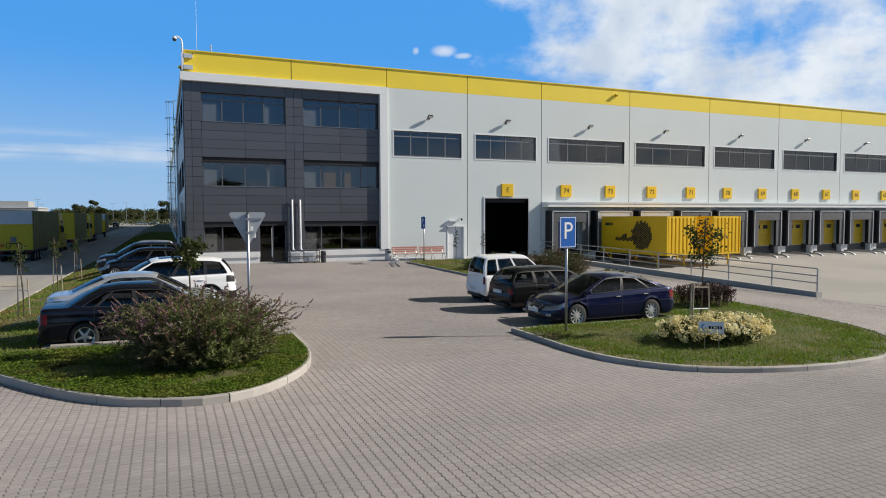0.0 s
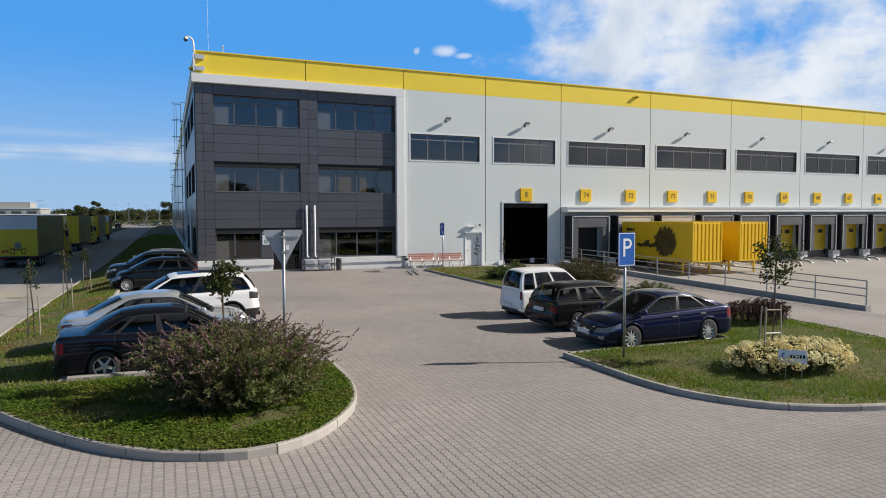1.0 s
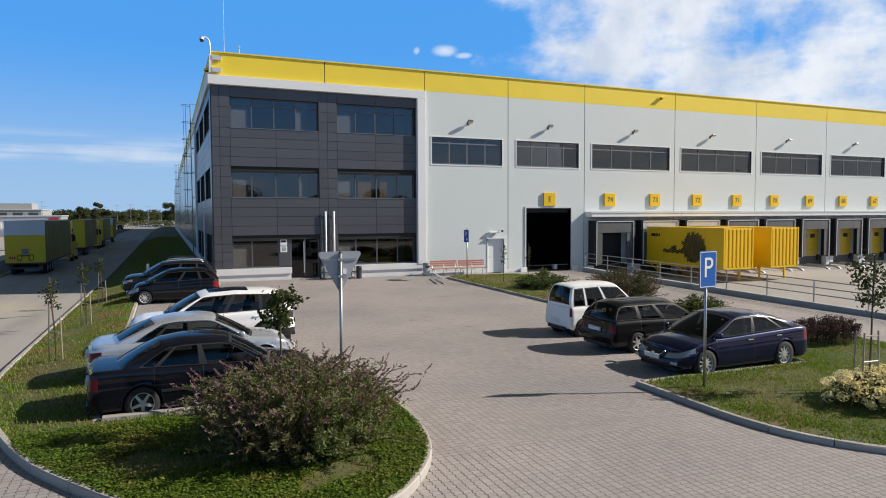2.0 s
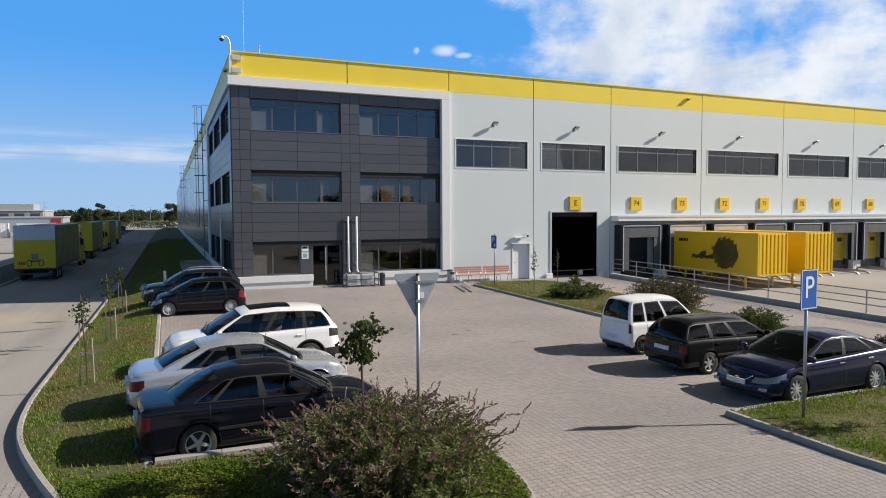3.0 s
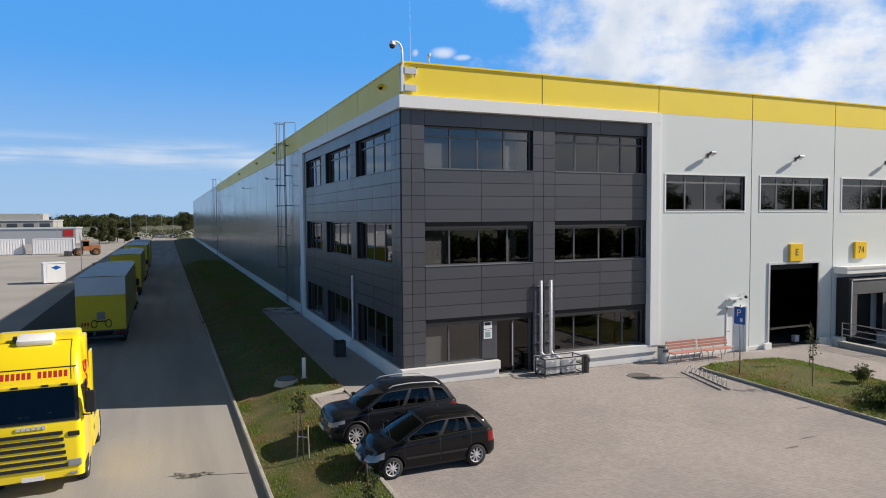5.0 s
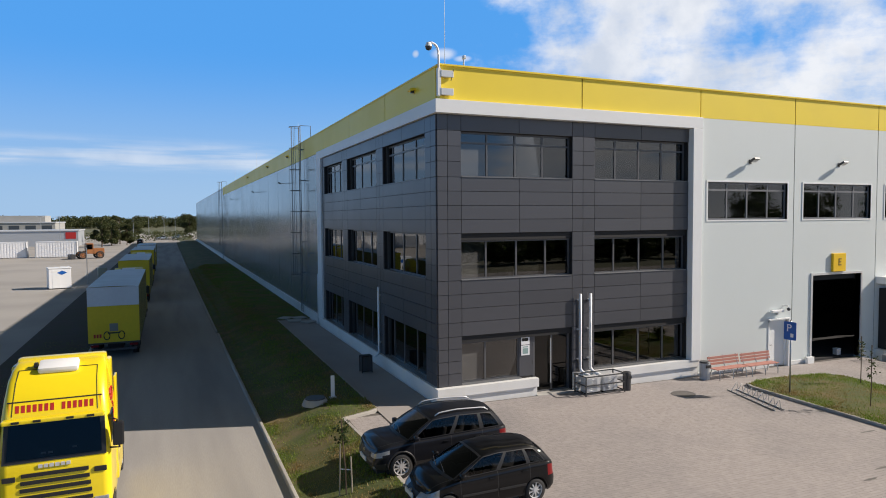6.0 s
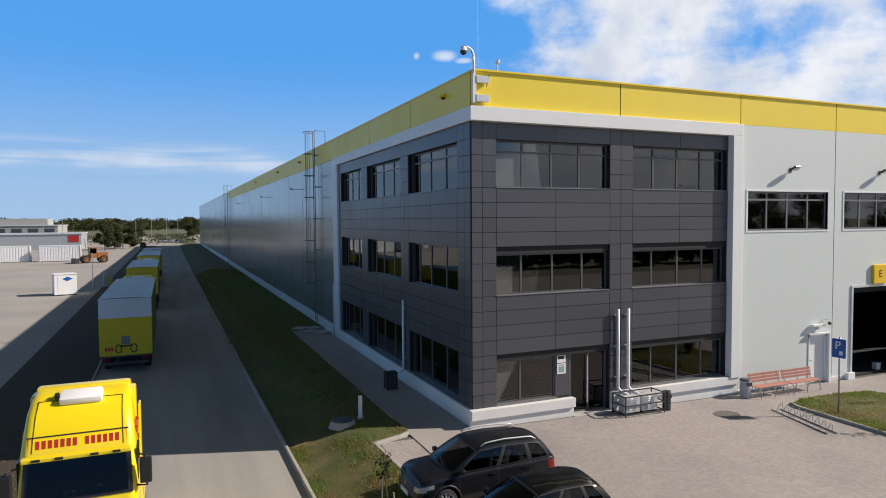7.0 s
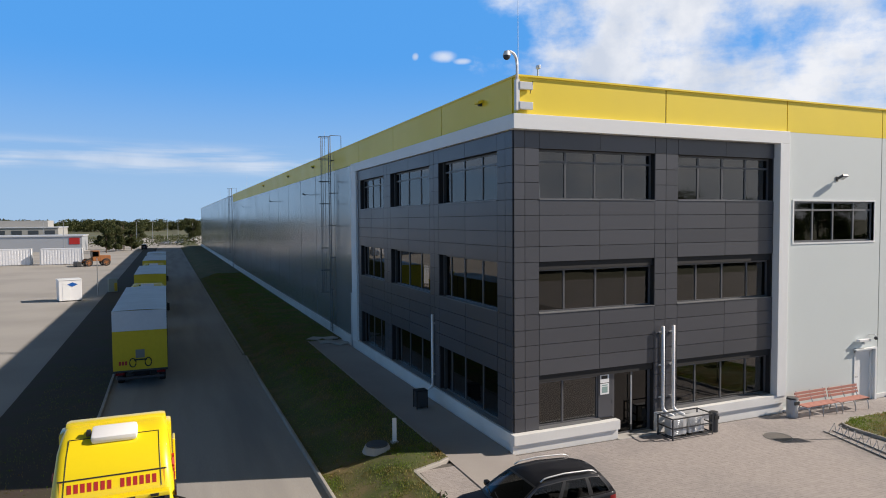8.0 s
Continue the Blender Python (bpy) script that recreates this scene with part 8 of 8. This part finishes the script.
sapling(0.42, 14.4, 2.5, 1.98, 0.33, 620, 31, label="slim young tree with broad dark leaves rising from the shrub", leaf=0.085)
sapling(12.32, 12.6, 2.95, 2.1, 0.46, 680, 32, ((-0.35, -0.1, 1.35), (0.35, 0.0, 1.35), (0.0, 0.35, 1.3)), lean=(0.25, 0.1), leaf=0.082)
for i, (x, y, h, sh) in enumerate(((-3.98, 22.95, 2.2, 1.55), (-3.88, 28.9, 2.2, 1.5), (-3.91, 35.4, 2.0, 1.35))):
    sapling(x, y, h, h * 0.72, 0.22, 150, 40 + i, ((-0.17, 0.06, sh), (0.15, -0.02, sh * 0.75)), leaf=0.085, lean=(-0.1, 0.05))
sapling(15.6, 34.8, 2.3, 1.3, 0.2, 80, 51, leaf=0.09, label="thin young tree on the island lawn")
sapling(18.6, 37.2, 2.0, 1.2, 0.22, 80, 52, leaf=0.09, label="thin young tree on the island lawn")


def big_tree(name, label, x, y, h, r, seed, leaf=0.34, n=2600, base=None, crown_from=0.25, foliage="leaf_tree"):
    rg = np.random.default_rng(seed)
    ob = empty(name, label, "tree", (x, y, (land(x, y) if base is None else base) - 0.1))
    bm = bmesh.new()
    rod(bm, (0, 0, 0), (0.1, 0, h * 0.5), 0.02 * h, 0.012 * h, 8)
    rod(bm, (0.1, 0, h * 0.5), (0, 0.1, h * 0.9), 0.012 * h, 0.004 * h, 6)
    lobes = []
    for i in range(12):
        a, f = i * 2.4 + rg.random(), rg.uniform(crown_from + 0.1, 0.95)
        rad = r * (1.05 - 0.75 * abs(f - 0.5)) * rg.uniform(0.5, 0.85)
        e = Vector((math.cos(a) * rad, math.sin(a) * rad, h * f))
        rod(bm, (0.05, 0, h * f * 0.75), e, 0.006 * h, 0.002 * h, 5)
        lobes.append((e, r * rg.uniform(0.28, 0.5)))
    part("trunk", bm, M["twig"], ob)
    which = rg.integers(0, len(lobes), n)
    o = rg.normal(size=(n, 3))
    o /= np.linalg.norm(o, axis=1, keepdims=True)
    cen = np.array([tuple(lobes[i][0]) for i in which])
    rad = np.array([lobes[i][1] for i in which]) * rg.uniform(0.5, 1.1, n)
    C = cen + o * rad[:, None] * np.array([1, 1, 0.85])
    me = quads_mesh("crown", C, rg.normal(size=(n, 3)), o + rg.normal(size=(n, 3)) * 0.5, leaf * rg.uniform(0.6, 1.4, n), leaf * 0.7 * rg.uniform(0.6, 1.3, n), M[foliage])
    c_ = new("crown", me)
    c_.parent = ob
    return ob


# ---- the storage yard and the distance ----
ZY = land(-30, 100) - 0.1
M["cabinet_green"] = shader("grey_green_paint", (0.3, 0.34, 0.3), 0.5, vary=0.08)


def cabin(x, y):
    ob = empty("site_cabin", "small white sanitary cabin with a blue diamond mark", "cabin", (x, y, ZY), rz=14)
    part("shell", boxed(-1.1, 1.1, -1.0, 1.0, 0.1, 2.3, bevel=0.05), M["white_paint"], ob)
    part("roof", boxed(-1.15, 1.15, -1.05, 1.05, 2.3, 2.42, bevel=0.04), M["white_clad"], ob)
    part("skid", boxed(-1.0, 1.0, -0.9, 0.9, 0.0, 0.1), M["steel_dark"], ob)
    part("door", boxed(-0.75, -0.05, -1.02, -1.001, 0.15, 2.15), M["white_clad"], ob)
    part("mark", boxed(-0.28, 0.28, -0.012, 0.0, -0.28, 0.28, m=pose(0.2, -1.022, 1.85) @ Matrix.Diagonal((1.3, 1, 0.6, 1)) @ pose(0, 0, 0, 0, 45)), M["sign_blue"], ob, "blue diamond mark")


cabin(-19.4, 104.0)
yp = empty("switch_cabinet", "grey-green electrical cabinet with a yellow edge beside the road verge", "cabinet", (-15.6, 111.0, ZY), rz=10)
part("case", boxed(-0.5, 0.5, -0.3, 0.3, 0.1, 1.75, bevel=0.02), M["cabinet_green"], yp)
part("door", boxed(-0.42, 0.1, -0.318, -0.301, 0.2, 1.65), M["cabinet_green"], yp)
part("warning_edge", boxed(0.14, 0.46, -0.318, -0.301, 0.2, 1.2), M["dock_yellow"], yp, "yellow warning panel")
part("plinth", boxed(-0.48, 0.48, -0.28, 0.28, 0.0, 0.1), M["concrete"], yp)
tp = empty("yard_pole", "thin grey pole standing in a weedy patch of the yard", "pole", (-17.0, 108.5, ZY))
part("pole", rod(bmesh.new(), (0, 0, 0), (0, 0, 4.4), 0.06, 0.045, 8), M["steel"], tp)
part("cap", rod(bmesh.new(), (0, 0, 4.4), (0, 0, 4.46), 0.07, 0.05, 8), M["steel_dark"], tp)


def container(x, y, length, rz, label, mat="white_paint", h=3.3):
    ob = empty("storage_container", label, "container", (x, y, ZY), rz, group="storage containers")
    part("shell", boxed(-length / 2 + 0.05, length / 2 - 0.05, -1.15, 1.15, 0.1, h - 0.05), M[mat], ob)
    for i in range(int(length / 0.5)):
        part("rib", boxed(-length / 2 + 0.15 + i * 0.5, -length / 2 + 0.38 + i * 0.5, -1.19, -1.151, 0.2, h - 0.15), M[mat], ob)
    for sx in (-1, 1):
        for sy in (-1, 1):
            part("corner_post", boxed(sx * length / 2 - 0.08, sx * length / 2 + 0.08, sy * 1.15 - 0.08, sy * 1.15 + 0.08, 0, h), M["sign_grey"], ob)
    part("roof", boxed(-length / 2, length / 2, -1.2, 1.2, h - 0.05, h + 0.04), M["white_clad"], ob)


container(-38.5, 178, 7.0, 2, "white ribbed storage container on the yard")
container(-29.4, 177, 7.5, 0, "white ribbed storage container on the yard")
container(-46.5, 180, 8.0, 3, "pale storage container with a dull red end", "sign_grey", 3.1)
container(-52.0, 196, 12.0, 5, "pale storage container at the back of the yard")
container(-58, 205, 12.0, 5, "white storage container at the back of the yard", h=3.6)
M["rust_orange"] = shader("rusty_orange_paint", (0.3, 0.11, 0.03), 0.6, vary=0.2, stain=0.4, stain_scale=1.5)
wl_ = empty("wheel_loader", "orange-brown wheel loader standing on the storage yard", "loader", (-22.5, 168, ZY), rz=200)
part("engine_hood", boxed(-2.6, -0.6, -0.8, 0.8, 0.9, 2.1, bevel=0.1), M["rust_orange"], wl_)
part("cab", boxed(-0.6, 0.7, -0.75, 0.75, 1.0, 3.1, bevel=0.08), M["rust_orange"], wl_)
part("cab_glass", boxed(-0.4, 0.72, -0.77, 0.77, 1.9, 2.9), M["lorry_glass"], wl_)
part("front_frame", boxed(0.7, 2.2, -0.5, 0.5, 0.7, 1.3, bevel=0.05), M["rust_orange"], wl_)
part("lift_arm", rod(bmesh.new(), (0.9, 0, 1.5), (3.0, 0, 0.6), 0.16), M["rust_orange"], wl_)
part("bucket", boxed(2.8, 3.7, -1.3, 1.3, 0.05, 1.0, bevel=0.1), M["steel_dark"], wl_)
for x in (-1.7, 1.5):
    for sd in (1, -1):
        wheel(wl_, x, sd * 0.95, 0.75, 0.5, 6, sd, M["rust_orange"])

M["far_wall"] = shader("pale_render", (0.5, 0.5, 0.48), 0.7, vary=0.06)
M["far_grey"] = shader("grey_render", (0.33, 0.33, 0.31), 0.7, vary=0.1)
M["far_glass"] = shader("dark_far_glazing", (0.05, 0.06, 0.07), 0.15, vary=0.1)


def block_building(name, x0, x1, y0, y1, h, storeys, bays, label, wall="far_wall"):
    ob = empty(name, label, "building", (x0, y0, ZY))
    w, d = x1 - x0, y1 - y0
    part("wall_shell", boxed(0, w, 0, d, 0, h), M[wall], ob)
    part("roof", boxed(-0.3, w + 0.3, -0.3, d + 0.3, h, h + 0.35), M["steel_light"], ob)
    for s_ in range(storeys):
        z = h * (s_ + 0.35) / storeys
        for i in range(bays):
            a = w * (i + 0.18) / bays
            part("window", boxed(a, a + w * 0.62 / bays, -0.06, -0.001, z, z + h * 0.4 / storeys), M["far_glass"], ob)
    return ob


bb = block_building("office_building", -104, -44.5, 286, 310, 7.0, 2, 12, "pale grey low office building across the yard", "far_grey")
part("roof_plant", boxed(6, 56, 3, 16, 7.36, 9.6), M["roof"], bb, "dark set-back top storey")
part("roof_vent", boxed(34, 37, 5, 9, 9.61, 10.4), M["steel_light"], bb)
b2 = block_building("warehouse", -66, -33, 246, 262, 4.6, 1, 0, "low pale grey warehouse with a red mark", "sign_grey")
part("red_mark", boxed(29.6, 32.4, -0.1, -0.001, 2.2, 4.2), M["red_print"], b2, "red square mark")
block_building("far_shed", -150, -108, 250, 275, 6.0, 1, 8, "pale shed at the edge of the yard")


def lamp_post(x, y, h=9.0):
    ob = empty("lamp_post", "tall slim grey lamp post with a double head", "lamp post", (x, y, ZY), group="lamp posts")
    part("mast", rod(bmesh.new(), (0, 0, 0), (0, 0, h), 0.09, 0.05, 8), M["steel"], ob)
    part("cross_arm", rod(bmesh.new(), (-0.9, 0, h), (0.9, 0, h), 0.04), M["steel"], ob)
    for sx in (-0.9, 0.9):
        part("lamp_head", boxed(sx - 0.3, sx + 0.3, -0.12, 0.12, h - 0.03, h + 0.08), M["steel_light"], ob)


for x, y in ((-64, 300), (-36, 232), (-20, 300), (-9, 330), (2, 350), (-28, 350), (-14, 280), (-45, 260), (-4, 372), (-50, 330)):
    lamp_post(x, y)

sheet("far_car_park", steps(-45, 40, 8), steps(262, 420, 12), -0.12, M["yard"], "pale far car park beyond the road end", "pavement")
far_cars = [("hatchback", "small white car in the far car park", -4.5, 296, 190, HATCH, P_white), ("sedan", "silver car in the far car park", -9.5, 300, 180, LUX, P_silver), ("suv", "dark car in the far car park", -16, 250, 90, CROSS, P_grey), ("sedan", "white car in the far car park", 0.5, 308, 180, SEDAN, P_white)]
for f in far_cars:
    parked(*f)

for i, (x, y, h, r) in enumerate(((-25.3, 230, 8.4, 2.6), (-22.0, 253, 9.6, 2.4), (-19.5, 244, 6.4, 2.2), (-23.5, 240, 7.0, 2.6), (0.2, 292, 10.0, 3.4), (-73, 262, 6.5, 4), (-92, 250, 6.0, 4.5), (-30, 330, 6.0, 3.5), (-22, 352, 6.5, 4))):
    big_tree("broadleaf_tree", "dense dark green tree beyond the yard", x, y, h, r, 70 + i, 0.34, 8000, ZY, 0.08, "leaf_wood")
# woods along the horizon
rg = np.random.default_rng(90)
C = []
for i in range(520):
    x, y = rg.uniform(-760, 220), rg.uniform(700, 860)
    h, r = rg.uniform(9, 13), rg.uniform(5, 9)
    n = 300
    o = rg.normal(size=(n, 3))
    o /= np.linalg.norm(o, axis=1, keepdims=True)
    C.append(np.array([x, y, ZY + h * 0.52]) + o * np.array([r, r, h * 0.5]) * rg.uniform(0.6, 1.05, (n, 1)))
C = np.concatenate(C)
n = len(C)
me = quads_mesh("distant_woods", C, rg.normal(size=(n, 3)), rg.normal(size=(n, 3)), rg.uniform(0.9, 2.0, n), rg.uniform(0.9, 1.8, n), M["leaf_wood"])
tagged(new("distant_woods", me), "dark belt of distant woods on the horizon", "woods", kind="stuff")
# hedge rows in the middle distance
C = []
for i in range(120):
    x, y = rg.uniform(-40, 6), rg.uniform(268, 392)
    n = 40
    o = rg.normal(size=(n, 3))
    o /= np.linalg.norm(o, axis=1, keepdims=True)
    C.append(np.array([x, y, ZY + 1.2]) + o * np.array([1.8, 1.8, 1.3]) * rg.uniform(0.6, 1.05, (n, 1)))
C = np.concatenate(C)
n = len(C)
me = quads_mesh("hedge_rows", C, rg.normal(size=(n, 3)), rg.normal(size=(n, 3)), rg.uniform(0.35, 0.7, n), rg.uniform(0.3, 0.6, n), M["leaf_wood"])
tagged(new("hedge_rows", me), "scattered green hedges around the far car park", "hedge", kind="stuff")
# trees across the access lane, behind the camera, mirrored in the windows; the unseen shrub belt is added to darken the
# lower panes
for i, (x, y, h, r) in enumerate(((-30, -52, 9, 5), (-14, -58, 9.5, 5), (4, -55, 9, 5), (14, -60, 10, 6), (30, -52, 9, 5), (44, -60, 9.5, 5.5), (62, -56, 9, 6), (80, -60, 10, 6), (-50, -56, 9, 6), (92, -46, 13, 6), (103, -58, 15, 7), (115, -44, 12, 6), (127, -55, 14, 7), (139, -48, 13, 6), (151, -60, 15, 7), (164, -45, 12, 6), (178, -56, 14, 7), (192, -50, 13, 6))):
    big_tree("broadleaf_tree", "broad dark green tree across the access lane", x, y, h, r, 110 + i, 0.5, 3600)
rg = np.random.default_rng(95)
C = []
for i in range(150):
    x, y = -60 + i * 1.75, -30 + rg.uniform(-2.5, 2.5)
    n = 420
    o = rg.normal(size=(n, 3))
    o /= np.linalg.norm(o, axis=1, keepdims=True)
    h = rg.uniform(3.6, 5.4)
    C.append(np.array([x, y, h * 0.48]) + o * np.array([2.0, 1.8, h * 0.5]) * rg.uniform(0.5, 1.05, (n, 1)))
C = np.concatenate(C)
n = len(C)
me = quads_mesh("shrub_belt", C, rg.normal(size=(n, 3)), rg.normal(size=(n, 3)), rg.uniform(0.4, 0.8, n), rg.uniform(0.35, 0.7, n), M["leaf_tree"])
tagged(new("shrub_belt", me), "dense dark green shrub belt across the access lane", "hedge", kind="stuff")


# ---- paving blocks, piece by piece ----
M["block"] = shader("paving_block", (0.37, 0.332, 0.314), 0.85, vary=0.12, scale=1.5, bump=0.35, bump_scale=40, tint=(0.295, 0.27, 0.262), stain_scale=0.2, isl_vary=0.07, space="World")
M["block_piece"] = shader("paving_block_single", (0.37, 0.332, 0.314), 0.85, vary=0.12, scale=1.5, bump=0.35, bump_scale=40, tint=(0.295, 0.27, 0.262), stain_scale=0.2, obj_vary=0.07, space="World")
for lane_mat in ("block", "block_piece", "paving"):
    lane_darken(M[lane_mat])
BX, BY = 0.138, 0.112      # pitch of the interlocking blocks


def block_outline(gx, gy, inset=0.0):
    """Zigzag-sided block: both long sides bend alike and interlock with the next column."""
    x, y, k = BX / 2 - gx - inset, BY / 2 - gy - inset, 0.017
    prof = [(-1, 0.0), (-0.55, 0.0), (-0.3, k), (0.3, k), (0.55, 0.0), (1, 0.0)]
    return [(x + o, y * t) for t, o in prof] + [(-x + o, y * t) for t, o in reversed(prof)]


LO, HI = block_outline(0.0055, 0.0016), block_outline(0.0055, 0.0016, 0.003)
NB = len(LO)
bv = [(x, y, -0.02) for x, y in LO] + [(x, y, 0.0) for x, y in LO] + [(x, y, 0.0035) for x, y in HI]
bf = [[2 * NB + i for i in range(NB)]] + [[NB + i, NB + (i + 1) % NB, 2 * NB + (i + 1) % NB, 2 * NB + i] for i in range(NB)]
near_me = mesh_of("paving_block", bv, bf, M["block_piece"])
TOPV = np.array(bv[NB:])
TOPF = [[f_ - NB for f_ in f] for f in bf]

pave = empty("paving_blocks", "interlocking grey-brown concrete paving blocks", "paving", kind="structure")
rg = np.random.default_rng(300)
spots = []
ROAD_EDGE = -4.6
for j in range(int((41.0 - 4.6) / BY)):
    y = 4.6 + j * BY
    for i in range(int((24.4 + 8) / BX)):
        x = -8.0 + i * BX
        if (y > 17 and x < -2.42) or (x < -4.7 - 0.12 * (y - 4) and y > 12):
            continue
        if y < 9 and x > 20:
            continue
        spots.append((x, y))
sx_, sy_ = np.array(spots).T
free = ~(in_left(sx_, sy_) | in_right(sx_, sy_))
spots = [p for p, f_ in zip(spots, free) if f_]
spots.sort(key=lambda p: (p[0] - 1.2) ** 2 * 0.6 + (p[1] - 7.6) ** 2)
for x, y in spots[:300]:
    shared("paving_block", near_me, pave, Matrix.Translation((x, y, land(x, y) - 0.008 + rg.uniform(-0.0015, 0.0015))))


def field(name, rest, verts, faces):
    """The remaining blocks, joined."""
    nz = np.array([land(x, y) for x, y in rest]) - 0.008 + rg.uniform(-0.0015, 0.0015, len(rest))
    n, kv = len(rest), len(verts)
    V = verts[None] + np.stack([rest[:, 0], rest[:, 1], nz], 1)[:, None]
    me = bpy.data.meshes.new(name)
    sizes = np.array([len(f) for f in faces])
    flat_idx = np.concatenate([np.array(f) for f in faces])
    me.vertices.add(n * kv)
    me.vertices.foreach_set("co", V.reshape(-1))
    me.loops.add(n * len(flat_idx))
    me.loops.foreach_set("vertex_index", (flat_idx[None] + (np.arange(n) * kv)[:, None]).ravel())
    tot = np.tile(sizes, n)
    me.polygons.add(len(tot))
    me.polygons.foreach_set("loop_start", np.concatenate([[0], np.cumsum(tot)[:-1]]))
    me.polygons.foreach_set("loop_total", tot)
    me.materials.append(M["block"])
    me.update(calc_edges=True)
    me.polygons.foreach_set("use_smooth", [False] * len(tot))
    o = new(name, me)
    o.parent = pave
    tagged(o, kind="stuff")


rest = np.array(spots[300:])
near = rest[:, 1] < 13
field("paving_field", rest[near], TOPV, TOPF)
# further off the joints are swept full of sand
for lo, hi, gap in ((13, 17, 0.0048), (17, 22, 0.003), (22, 42, 0.0018)):
    band = (rest[:, 1] >= lo) & (rest[:, 1] < hi)
    field("paving_field", rest[band], np.array([(x, y, 0.0035) for x, y in block_outline(gap, min(gap, 0.0025))]), [list(range(NB))])
